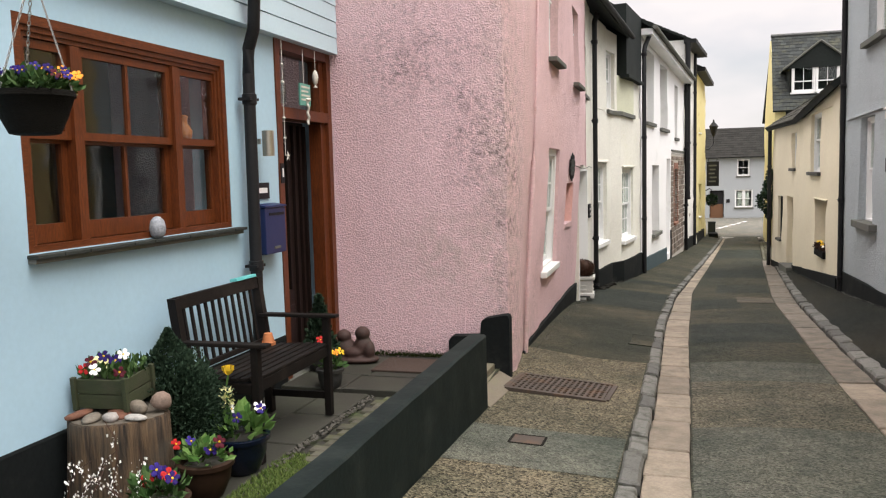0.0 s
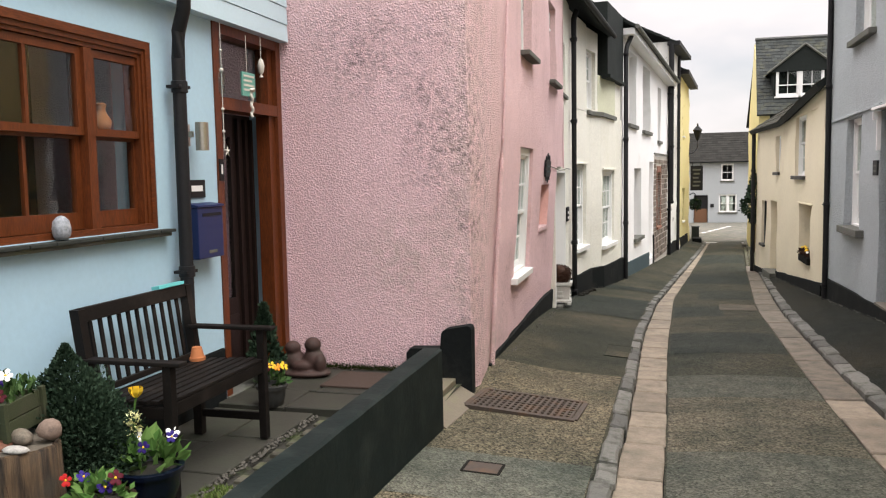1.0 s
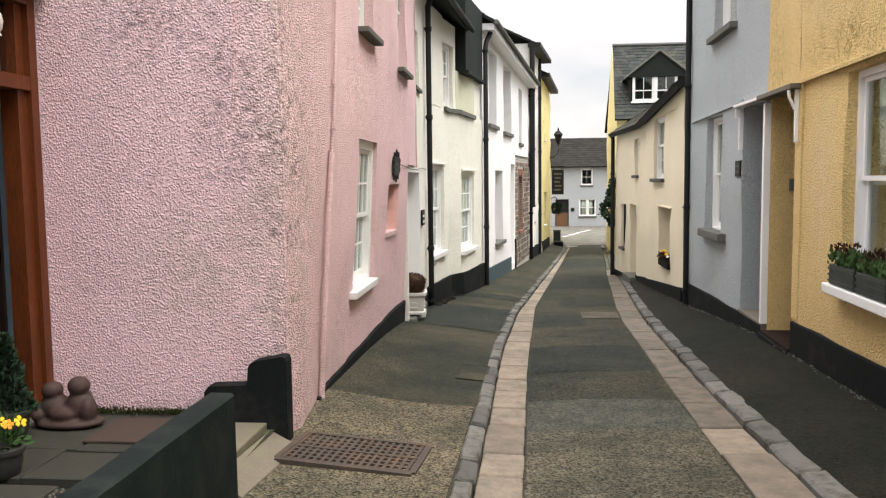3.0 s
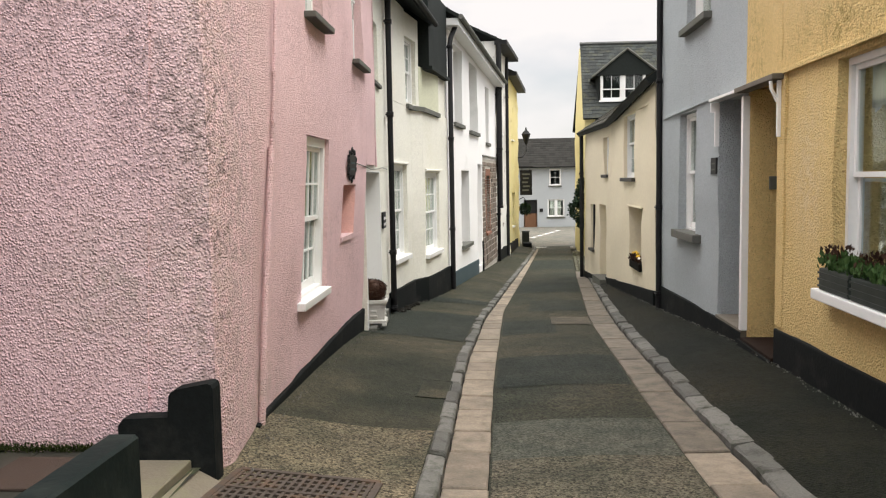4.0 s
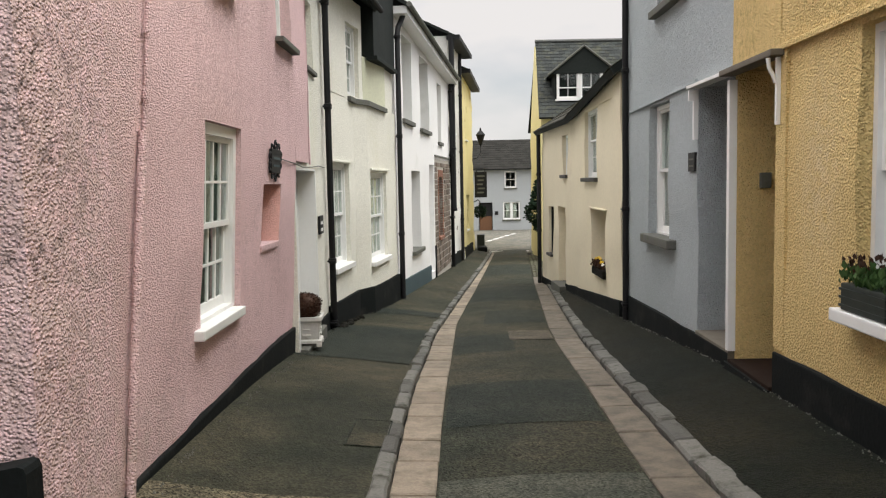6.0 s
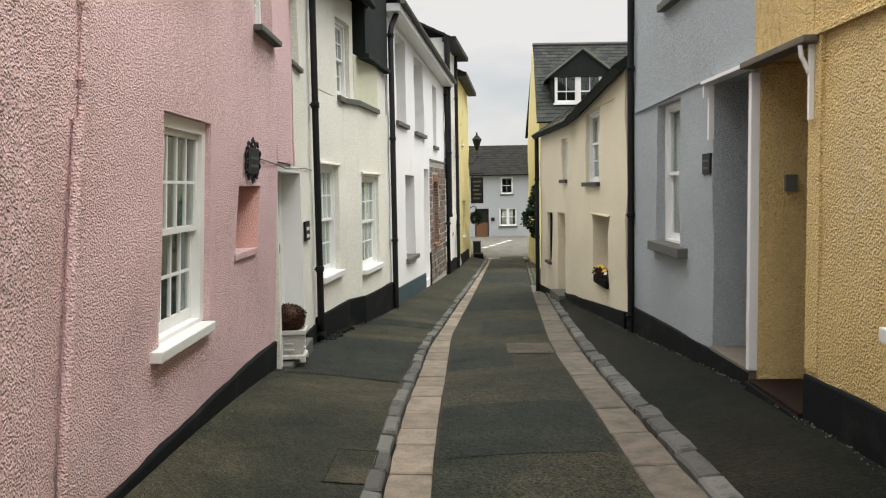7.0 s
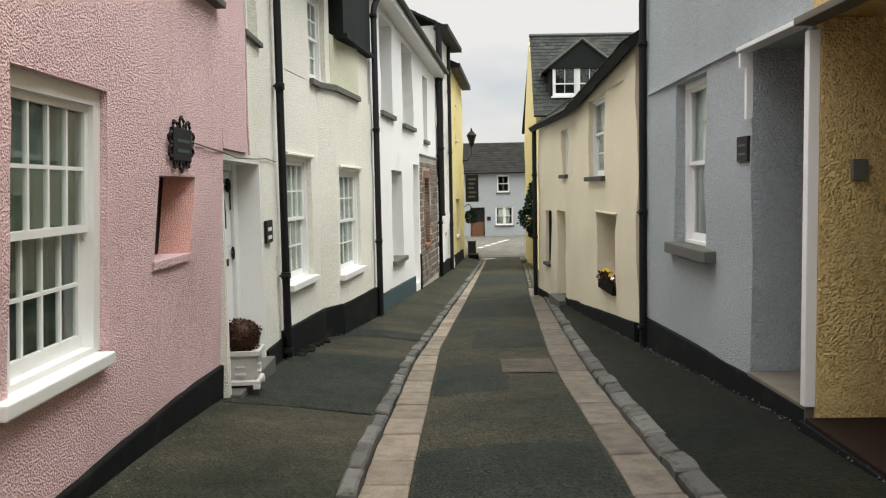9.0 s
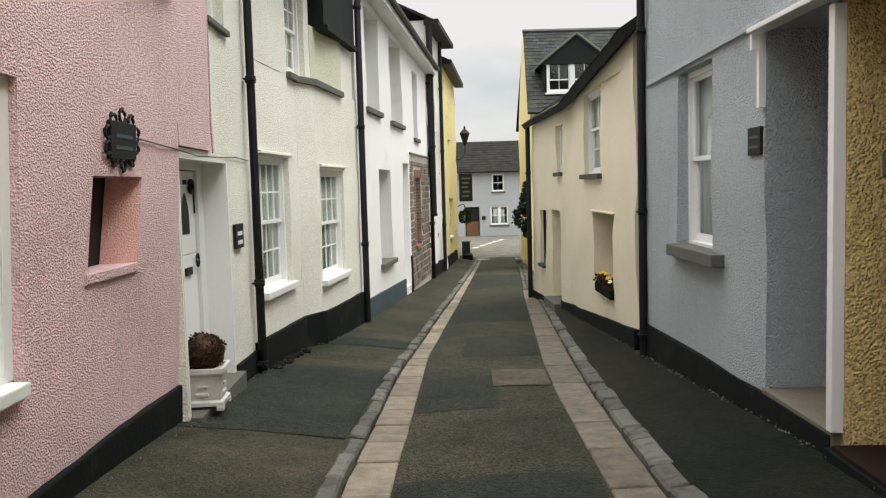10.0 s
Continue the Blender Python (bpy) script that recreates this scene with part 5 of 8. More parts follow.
downpipe([(P7.x, P7.y, -1.45), (P7.x, P7.y, 2.6)], 0.055, bc, M_black, [(P7.x, P7.y, zz) for zz in (0.0, 1.5)])

# ---- tall yellow house with dormer ----
th = thing("tall_yellow_house", "tall yellow-sided house with slate roof and dormer", "house")
T1 = Face((3.62, 34.3), (4.0, 42.0), -1)
wall(T1, -2.3, 3.6, [], material=M_yellow_far, parent=th, wobble=0.02, thick=0.4)
bm = bmesh.new()
gable = ((0.0, 3.602), (7.7, 3.602), (7.7, 3.9), (4.2, 6.86), (0.0, 3.7))
ga, gb = [[bm.verts.new(T1.at(u, z, w)) for u, z in gable] for w in (-0.02, -0.4)]
bm.faces.new(ga)
bm.faces.new(gb[::-1])
for k in range(5):
    bm.faces.new((ga[k], gb[k], gb[(k + 1) % 5], ga[(k + 1) % 5]))
part("gable", bm, M_yellow_far, th)
bm = bmesh.new()
add_box(bm, (4.03, 34.3, -2.3), (13.0, 34.65, 3.6))
part("wall", bm, M_slatehung, th)
roof_slope([(3.53, 34.0, 3.60), (13.2, 34.0, 3.60), (13.2, 38.5, 7.00), (3.90, 38.5, 7.02)], th, 22, 40)
roof_slope([(3.98, 43.0, 3.60), (13.2, 43.0, 3.60), (13.2, 38.5, 7.00), (3.90, 38.5, 7.02)], th, 8, 12)

# dormer on the tall roof
bm = bmesh.new()
add_box(bm, (4.22, 34.85, 4.0), (6.14, 38.0, 5.42))
dormer = part("dormer", bm, M_slatehung, th, "slate-sided dormer with gabled roof")
bm = bmesh.new()
vs = [bm.verts.new(p) for p in ((4.02, 34.72, 5.25), (6.56, 34.72, 5.25), (5.29, 34.72, 6.22), (4.02, 38.3, 5.25), (6.56, 38.3, 5.25), (5.29, 38.3, 6.22))]
for q in ((0, 1, 2), (5, 4, 3), (0, 3, 4, 1), (1, 4, 5, 2), (2, 5, 3, 0)):
    bm.faces.new([vs[i] for i in q])
part("dormer_roof", bm, M_slatehung, dormer)
bm = bmesh.new()
for a_, b_ in (((3.96, 34.68, 5.22), (5.29, 34.68, 6.26)), ((5.29, 34.68, 6.26), (6.62, 34.68, 5.22))):
    add_tube(bm, [a_, b_], 0.045, 6)
part("bargeboard", bm, M_sill, dormer)
DF = Face((4.26, 34.80), (6.1, 34.80), 1)
for k, (a_, b_) in enumerate(((0.02, 0.86), (0.87, 1.72))):
    sash_window(DF, a_, b_, 4.32, 5.38, th, cols=2, rows=1, deep=-0.05, sill=0.05, label="white timber dormer window", meet=0.40)
bm = bmesh.new()
add_tube(bm, [(3.88, 38.5, 7.06), (13.2, 38.5, 7.04)], 0.08, 8)
part("ridge", bm, M_slate, th, "grey ridge tiles")

# ---- far grey house across the junction ----
fh = thing("far_grey_house", "grey rendered house with dark tiled roof across the junction", "house")
FF = Face((-9.0, 62.0), (16.0, 61.4), 1)
fu = lambda x: x + 9.0
ops = [(fu(4.08), fu(4.92), 0.82, 2.0), (fu(3.95), fu(5.15), -1.40, -0.15), (fu(2.25), fu(3.22), -2.3, -0.17)]
wall(FF, -2.6, 2.3, ops, material=M_fargrey, parent=fh, wobble=0.0, thick=0.35, step=1.5)
sash_window(FF, *ops[0], fh, cols=2, rows=1, deep=0.03, sill=0.06, sill_h=0.10, sill_mat=M_sill)
sash_window(FF, ops[1][0], (ops[1][0] + ops[1][1]) / 2, *ops[1][2:], fh, cols=1, rows=1, deep=0.03, sill=0.06, sill_h=0.10, sill_mat=M_sill, curtain=M_curtain, gaps=((0.3, 0.9),))
sash_window(FF, (ops[1][0] + ops[1][1]) / 2, *ops[1][1:], fh, cols=1, rows=1, deep=0.03, sill=0.06, sill_h=0.10, sill_mat=M_sill, curtain=M_curtain, gaps=((0.1, 0.6),))
M_browndoor = surface("varnished_brown_door", (0.16, 0.075, 0.035), 0.5, vary=0.2, scale=3, grain=30, relief=0.001, stretch=(8, 8, 1))
bm = bmesh.new()
f_box(bm, FF, ops[2][0] + 0.05, ops[2][1] - 0.05, -2.3, -1.15, -0.2, -0.12)
fdoor = part("door", bm, M_browndoor, fh, "brown timber door with glazed top")
bm = bmesh.new()
f_box(bm, FF, ops[2][0] + 0.05, ops[2][1] - 0.05, -1.148, -0.2, -0.2, -0.13)
part("door_light", bm, M_black, fdoor)
bm = bmesh.new()
f_box(bm, FF, fu(3.38), fu(3.62), -1.05, -0.80, 0.0, 0.05)
part("wall_sign", bm, M_black, fh, "small dark wall plaque")
shell(fh, FF, 7.0, -2.6, 2.3, M_fargrey)
roof_slope([FF.at(-0.3, 2.15, 0.35), FF.at(25.3, 2.15, 0.35), FF.at(25.3, 4.35, -3.4), FF.at(-0.3, 4.35, -3.4)], fh, 13, 60, material=M_tiles_dark, label="dark concrete tiled roof")
roof_slope([FF.at(-0.3, 2.15, -7.2), FF.at(25.3, 2.15, -7.2), FF.at(25.3, 4.35, -3.4), FF.at(-0.3, 4.35, -3.4)], fh, 6, 10, material=M_tiles_dark)
M_line = surface("white_road_paint", (0.62, 0.61, 0.58), 0.8, vary=0.15, scale=4, grain=40, relief=0.001, dirt=(0.2, 0.19, 0.17), dirt_range=(0.55, 0.75), dirt_scale=5)
for k in range(5):
    bm = bmesh.new()
    x0, y0 = 2.1 + 0.45 * k, 49.0 + 1.6 * k
    vs = [bm.verts.new((x, y, level(y) + 0.012)) for x, y in ((x0, y0), (x0 + 0.25, y0), (x0 + 0.55, y0 + 1.0), (x0 + 0.30, y0 + 1.0))]
    bm.faces.new(vs)
    tagged(part("road_marking", bm, M_line), "worn white give-way dash on the asphalt", "road marking", "junction dashes", "structure")
strip("junction_surface", [40.6, 41.2, 44, 48, 54, 61.4], [lambda y, x=x: (x, level(y) + 0.004) for x in (-12, 1.6, 4.2, 14)], M_ground, "paler worn asphalt of the cross street", "road")
bm = bmesh.new()
add_box(bm, (1.75, 41.35, -1.93), (3.8, 41.5, -1.874))
tagged(part("kerb_ramp", bm, M_line), "pale worn line across the street mouth", "road marking", kind="structure")

# ---- blue house ----
bh = thing("pale_blue_house", "pale blue rendered house with timber window and boarded upper floor", "house")
BF = Face((-3.09, -3.0), (-3.09, 7.126), 1)
bu = lambda y: y + 3.0
M_wood = surface("orange_varnished_timber", (0.145, 0.037, 0.0095), 0.42, spec=0.35, vary=0.55, scale=3, grain=26, relief=0.002, strength=0.3, stretch=(6, 0.8, 6), dirt=(0.07, 0.022, 0.009), dirt_range=(0.55, 0.8), dirt_scale=2)
M_wood_up = surface("orange_varnished_timber_upright", (0.145, 0.037, 0.0095), 0.42, spec=0.35, vary=0.55, scale=3, grain=26, relief=0.002, strength=0.3, stretch=(6, 6, 0.8), dirt=(0.07, 0.022, 0.009), dirt_range=(0.55, 0.8), dirt_scale=2)
M_darkwood = surface("dark_brown_door", (0.012, 0.006, 0.0045), 0.5, spec=0.3, vary=0.25, scale=3, grain=26, relief=0.002, stretch=(6, 6, 0.8))
bw = (bu(3.32), bu(5.27), 1.20, 2.385)
bd = (bu(6.02), bu(7.10), -0.4, 2.66)
wall(BF, -0.6, 2.70, [bw, bd], material=M_blue, parent=bh, wobble=0.006, thick=0.30)
wall(BF, 2.702, 5.5, [], material=M_blue, parent=bh, wobble=0.0, thick=0.2)
band(BF, bu(-3), bu(6.0), lambda u: -0.5, lambda u: 0.26, -0.02, 0.018, "plinth", M_plinth, bh, "black painted plinth")
for k in range(9):
    bm = bmesh.new()
    z0 = 2.655 + 0.145 * k
    c = [(0.0, z0 + 0.139), (0.0, z0), (0.094, z0), (0.088, z0 + 0.139)]
    va = [bm.verts.new(BF.at(0.0, z, w)) for w, z in c]
    vb = [bm.verts.new(BF.at(bu(7.10), z, w)) for w, z in c]
    for a in range(4):
        bm.faces.new((va[a], va[(a + 1) % 4], vb[(a + 1) % 4], vb[a]))
    bm.faces.new(va)
    bm.faces.new(vb[::-1])
    part("weatherboard", bm, M_blueboard, bh)
# three-light timber window
bm = bmesh.new()
a_, b_, c_, d_ = bw
f_frame(bm, BF, a_, b_, c_, d_, -0.14, -0.005, 0.05, 0.05, 0.05, 0.035)
bwin = part("window", bm, M_wood, bh, "orange varnished three-light timber sash window")
for k, (t_, w_) in enumerate(((0.025, -0.018), (0.05, -0.030))):
    bm = bmesh.new()
    f_frame(bm, BF, a_ + 0.05 + t_ - 0.025, b_ - 0.05 - t_ + 0.025, c_ + 0.035, d_ - 0.05 - t_ + 0.025, -0.14, w_, 0.024, 0.024, 0.03, 0.002)
    part("moulding", bm, M_wood_up, bwin)
for m_ in (bu(3.77), bu(4.695)):
    bm = bmesh.new()
    f_box(bm, BF, m_ - 0.035, m_ + 0.035, c_ + 0.037, d_ - 0.11, -0.14, -0.022)
    part("mullion", bm, M_wood_up, bwin)
for lo_, hi_, cols in ((bu(3.39), bu(3.735), 1), (bu(3.805), bu(4.66), 2), (bu(4.73), bu(5.20), 1)):
    for k, (z0, z1, ws) in enumerate(((1.775, d_ - 0.11, -0.045), (c_ + 0.035, 1.80, -0.082))):
        bm = bmesh.new()
        bt = 0.045 if k == 0 else 0.10
        f_frame(bm, BF, lo_, hi_, z0, z1, ws - 0.035, ws, 0.045, 0.045, 0.045, bt)
        gz0, gz1, gu0, gu1 = z0 + bt, z1 - 0.045, lo_ + 0.045, hi_ - 0.045
        part("sash", bm, M_wood_up, bwin)
        if cols == 2:
            bm = bmesh.new()
            f_box(bm, BF, (gu0 + gu1) / 2 - 0.012, (gu0 + gu1) / 2 + 0.012, gz0, gz1, ws - 0.03, ws - 0.004)
            part("glazing_bar", bm, M_wood_up, bwin)
        for q in range(cols):
            bm = bmesh.new()
            du = (gu1 - gu0) / cols
            f_box(bm, BF, gu0 + q * du, gu0 + (q + 1) * du, gz0, gz1, ws - 0.02, ws - 0.016)
            part("pane", bm, M_glass, bwin).visible_shadow = False
# added dark board behind the panes, for the shade of the room
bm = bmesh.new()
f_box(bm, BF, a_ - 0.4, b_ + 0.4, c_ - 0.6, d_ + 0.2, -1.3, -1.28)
part("room_wall", bm, M_room_shade, bh)
M_slatesill = surface("slate_sill_tile", (0.042, 0.047, 0.041), 0.85, spec=0.2, vary=0.25, scale=5, grain=40, relief=0.003, per_piece=0.3)
bm = bmesh.new()
f_box(bm, BF, a_ - 0.01, b_ + 0.06, c_ - 0.05, c_ - 0.026, -0.12, 0.055)
sl = part("sill", bm, M_sill, bwin, "sill of overlapping slate tiles")
for k in range(11):
    bm = bmesh.new()
    u0 = a_ - 0.015 + k * 0.188
    f_box(bm, BF, u0, min(u0 + 0.183, b_ + 0.075), c_ - 0.025, c_ - 0.006, -0.03, 0.075 + 0.004 * (k % 3), 0.003)
    part("sill_tile", bm, M_slatesill, bwin)
# door surround, transom light and dark door
bm = bmesh.new()
f_box(bm, BF, bu(6.02), bu(6.10), -0.3, 2.66, -0.16, 0.012)
f_box(bm, BF, bu(7.02), bu(7.10), -0.3, 2.66, -0.16, 0.012)
f_box(bm, BF, bu(6.10), bu(7.02), 2.58, 2.66, -0.16, 0.010)
f_box(bm, BF, bu(6.10), bu(7.02), 2.03, 2.12, -0.16, 0.010)
f_box(bm, BF, bu(6.92), bu(7.02), -0.3, 2.03, -0.14, -0.02)
f_box(bm, BF, bu(6.94), bu(7.02), 2.12, 2.58, -0.14, -0.03)
surround = part("door_frame", bm, M_wood_up, bh, "orange varnished door frame with transom light")
bm = bmesh.new()
f_box(bm, BF, bu(6.10), bu(6.94), 2.12, 2.58, -0.10, -0.094)
part("transom_pane", bm, M_glass, surround).visible_shadow = False
bm = bmesh.new()
f_frame(bm, BF, bu(6.10), bu(6.92), -0.12, 2.03, -0.24, -0.20, 0.12, 0.34, 0.18, 0.67)
bdoor = part("door", bm, M_darkwood, bh, "dark brown front door with long glass panel")
for y_ in (6.66, 6.78, 6.88):
    bm = bmesh.new()
    f_box(bm, BF, bu(y_), bu(y_ + 0.03), -0.12, 2.0, -0.199, -0.17)
    part("moulding", bm, M_darkwood, bdoor)
bm = bmesh.new()
f_box(bm, BF, bu(6.2), bu(6.6), 0.02, 0.42, -0.199, -0.185, 0.008)
part("door_panel", bm, M_darkwood, bdoor)
bm = bmesh.new()
f_box(bm, BF, bu(6.22), bu(6.58), 0.55, 1.85, -0.225, -0.215)
part("door_pane", bm, M_glass, bdoor)
bm = bmesh.new()
f_box(bm, BF, bu(6.02), bu(7.10), -0.4, -0.12, -0.28, 0.03, 0.01)
part("doorstep", bm, M_sill, bh, "grey stone doorstep")
for a1, b1_, w0, w1 in ((0.0, 0.25, -5.0, -0.31), (0.26, 10.12, -5.2, -5.0)):
    bm = bmesh.new()
    f_box(bm, BF, a1, b1_, -0.6, 5.5, w0, w1)
    part("wall", bm, M_blue, bh)
roof_slope([BF.at(-0.2, 5.45, 0.4), BF.at(10.1, 5.45, 0.4), BF.at(10.1, 7.5, -2.6), BF.at(-0.2, 7.5, -2.6)], bh, 8, 14)
roof_slope([BF.at(-0.2, 5.45, -5.4), BF.at(10.1, 5.45, -5.4), BF.at(10.1, 7.5, -2.6), BF.at(-0.2, 7.5, -2.6)], bh, 6, 8)
downpipe([(-3.0, 5.42, 0.0), (-3.0, 5.44, 2.30), (-2.995, 5.45, 2.48), (-2.93, 5.42, 2.62), (-2.90, 5.40, 2.9), (-2.90, 5.40, 5.4)], 0.045, bh, M_black, [(-3.0, 5.44, 2.12), (-3.0, 5.43, 0.9), (-2.90, 5.40, 2.86)])

# ---- front garden surface ----
M_flag = surface("damp_flagstone", (0.038, 0.036, 0.025), 0.75, vary=0.25, scale=2.5, grain=40, relief=0.004, dirt=(0.04, 0.043, 0.026), dirt_range=(0.45, 0.65), dirt_scale=3, per_piece=0.35)
M_sett = surface("mossy_stone_sett", (0.10, 0.092, 0.065), 0.85, vary=0.25, scale=6, grain=50, relief=0.005, dirt=(0.09, 0.10, 0.04), dirt_range=(0.45, 0.65), dirt_scale=5, per_piece=0.4)
M_soil = surface("dark_soil", (0.025, 0.023, 0.016), 0.95, vary=0.3, scale=6, grain=40, relief=0.01, dirt=(0.06, 0.08, 0.025), dirt_range=(0.5, 0.7), dirt_scale=4)
GZF = lambda y: -0.135 - 0.008 * (y - 4)
bm = bmesh.new()
vs = [bm.verts.new(p) for p in ((-3.09, -3, GZF(-3) - 0.03), (-1.5, -3, GZF(-3) - 0.03), (-1.5, 7.13, GZF(7.13) - 0.03), (-3.09, 7.13, GZF(7.13) - 0.03))]
bm.faces.new(vs)
gfloor = tagged(part("garden_floor", bm, M_soil), "damp dark soil bed under the garden paving", "garden floor", kind="structure")
rg = random.Random(3)


def slab(x0, x1, y0, y1, top, name, material, parent, gap=0.008, bev=0.006):
    bm = bmesh.new()
    vs = add_box(bm, (x0 + gap, y0 + gap, -0.3), (x1 - gap, y1 - gap, 0))
    for v in vs:
        v.co.z = GZF(v.co.y) - 0.05 if v.co.z < -0.1 else GZF(v.co.y) + top + rg.uniform(-0.003, 0.003)
    bmesh.ops.bevel(bm, geom=[e for e in bm.edges if all(v.co.z > GZF(v.co.y) - 0.04 for v in e.verts)], offset=bev, segments=1, affect="EDGES")
    part(name, bm, material, parent)


for x0, x1, y0, y1 in ((-3.09, -2.70, 3.6, 4.5), (-2.70, -2.30, 3.6, 4.6), (-3.09, -2.66, 4.5, 5.1), (-2.70, -2.30, 4.6, 5.25), (-3.09, -2.66, 5.1, 5.85), (-2.66, -2.30, 5.25, 5.85), (-3.09, -2.55, 5.87, 6.35), (-2.55, -2.02, 5.87, 6.3), (-2.02, -1.53, 5.87, 6.3), (-3.09, -2.5, 6.36, 7.12), (-2.5, -1.9, 6.32, 7.12)):
    slab(x0, x1, y0, y1, 0.0 if y0 < 5.86 else 0.025, "flagstone", M_flag, gfloor)
y = 4.12
row = 0
while y < 5.84:
    x = -2.22 + 0.05 * (row % 2)
    while x < -1.56:
        w_ = rg.uniform(0.11, 0.16)
        slab(x, min(x + w_, -1.53), y, y + 0.105, rg.uniform(-0.012, 0.0), "sett", M_sett, gfloor, 0.006, 0.01)
        x += w_
    y += 0.108
    row += 1
# edging of small pebbles between slabs and setts
M_pebble = surface("grey_pebble", (0.09, 0.082, 0.065), 0.8, vary=0.25, scale=8, grain=60, relief=0.002, per_piece=0.4)


def pebble_mesh(name, seed, sx, sy, sz, material):
    bm = bmesh.new()
    bmesh.ops.create_icosphere(bm, subdivisions=2, radius=1.0)
    for v in bm.verts:
        n_ = 1 + 0.22 * noise.noise(v.co * 1.1 + Vector((seed * 7.3, 0, 0)))
        v.co = Vector((v.co.x * sx * n_, v.co.y * sy * n_, v.co.z * sz * n_))
    me = bpy.data.meshes.new(name)
    bm.to_mesh(me)
    bm.free()
    me.materials.append(material)
    me.polygons.foreach_set("use_smooth", [True] * len(me.polygons))
    return me


small = [pebble_mesh("pebble", k, 0.011, 0.010, 0.008, M_pebble) for k in range(4)]
for k in range(150):
    ob = new("pebble", small[k % 4])
    yy = 4.2 + 1.6 * k / 150
    ob.parent = gfloor
    ob.location = (-2.26 + rg.uniform(-0.03, 0.03), yy, GZF(yy) + 0.0)
    ob.rotation_euler = (0, 0, rg.uniform(0, 6))
# door mat
M_mat = surface("brown_coir_mat", (0.055, 0.034, 0.024), 0.95, vary=0.25, scale=6, grain=120, relief=0.006, strength=0.8)
bm = bmesh.new()
add_box(bm, (-2.52, 6.45, GZF(6.6) + 0.028), (-1.98, 6.93, GZF(6.6) + 0.045), None, 0.006)
tagged(part("door_mat", bm, M_mat), "flat brown coir mat on the flagstones", "mat")

# low dark garden wall, gate stub and threshold stone
M_gwall = surface("black_green_masonry_paint", (0.006, 0.0115, 0.0105), 0.65, spec=0.15, vary=0.25, scale=3, grain=30, relief=0.004, strength=0.4, dirt=(0.018, 0.024, 0.021), dirt_range=(0.5, 0.72), dirt_scale=3.5)
bm = bmesh.new()
ys_ = [-3 + 0.15 * k for k in range(61)] + [5.97]
prev = None
for yy in [y_ for y_ in ys_ if y_ <= 5.97]:
    t_ = 0.325 + 0.006 * noise.noise(Vector((0, yy * 2, 0)))
    e_ = 0.006 * noise.noise(Vector((3, yy * 3, 0)))
    ring = [bm.verts.new(p) for p in ((-1.53, yy, -0.6), (-1.53 + e_, yy, t_ - 0.012), (-1.518 + e_, yy, t_), (-1.405 + e_, yy, t_), (-1.39 + e_, yy, t_ - 0.014), (-1.385, yy, -0.6))]
    if prev:
        for a in range(6):
            bm.faces.new((prev[a], prev[(a + 1) % 6], ring[(a + 1) % 6], ring[a]))
    else:
        bm.faces.new(ring)
    prev = ring
bm.faces.new(prev[::-1])
tagged(part("garden_wall", bm, M_gwall), "low black-green painted garden wall", "wall", kind="structure")
bm = bmesh.new()
prof = [(-1.97, -0.5), (-1.97, 0.05), (-1.94, 0.09), (-1.68, 0.10), (-1.67, 0.22), (-1.655, 0.245), (-1.63, 0.258), (-1.45, 0.292), (-1.425, 0.285), (-1.415, 0.26), (-1.415, -0.5)]
va, vb = [bm.verts.new((x, 6.98, z)) for x, z in prof], [bm.verts.new((x, 7.105, z)) for x, z in prof]
bm.faces.new(va)
bm.faces.new(vb[::-1])
for a in range(len(prof)):
    bm.faces.new((va[a], vb[a], vb[(a + 1) % len(prof)], va[(a + 1) % len(prof)]))
tagged(part("gate_pier", bm, M_plinth), "stepped black painted stub wall against the gable", "wall", kind="structure")
M_pale = surface("pale_worn_concrete", (0.17, 0.145, 0.105), 0.85, vary=0.2, scale=3, grain=50, relief=0.005, dirt=(0.16, 0.15, 0.09), dirt_range=(0.5, 0.7), dirt_scale=4)
bm = bmesh.new()
vs = [bm.verts.new(p) for p in ((-1.53, 5.98, -0.5), (-1.33, 5.98, -0.5), (-1.26, 7.02, -0.5), (-1.53, 7.02, -0.5), (-1.53, 5.98, GZF(6) + 0.0), (-1.37, 5.98, -0.24), (-1.34, 6.97, -0.29), (-1.53, 6.97, GZF(7) - 0.03))]
for q in ((4, 5, 6, 7), (0, 1, 5, 4), (1, 2, 6, 5), (2, 3, 7, 6), (3, 0, 4, 7)):
    bm.faces.new([vs[i] for i in q])
slab(-1.9, -1.54, 6.32, 6.97, 0.02, "threshold_slab", M_pale, gfloor)
tagged(part("threshold", bm, M_pale), "pale worn concrete threshold at the garden entrance", "step", kind="structure")

# iron grating and small cover in the pavement
M_rust = surface("rusty_cast_iron", (0.075, 0.058, 0.045), 0.75, metal=0.3, vary=0.25, scale=5, grain=50, relief=0.002, dirt=(0.12, 0.07, 0.04), dirt_range=(0.5, 0.7), dirt_scale=5)
pave_z = lambda x, y: float(np.interp(x, (-1.62 if y < 7 else WALL_L(y) - 0.35, (WALL_L(y) + KERB_L(y)) / 2, KERB_L(y)), (level(y) + rise_l(y) + 0.01, level(y) + half_l(y), level(y) + 0.065)))
gr = thing("drain_grating", "rusty cast iron grating with square holes in the pavement", "grating", (-0.95, 6.90, pave_z(-0.95, 6.90)))
GM = Matrix.Translation((0, 0, 0.012)) @ Matrix.Rotation(radians(-3), 4, "Z") @ Matrix(((1, 0, 0, 0), (0, 1, 0, 0), (-0.075, -0.055, 1, 0), (0, 0, 0, 1)))
bm = bmesh.new()
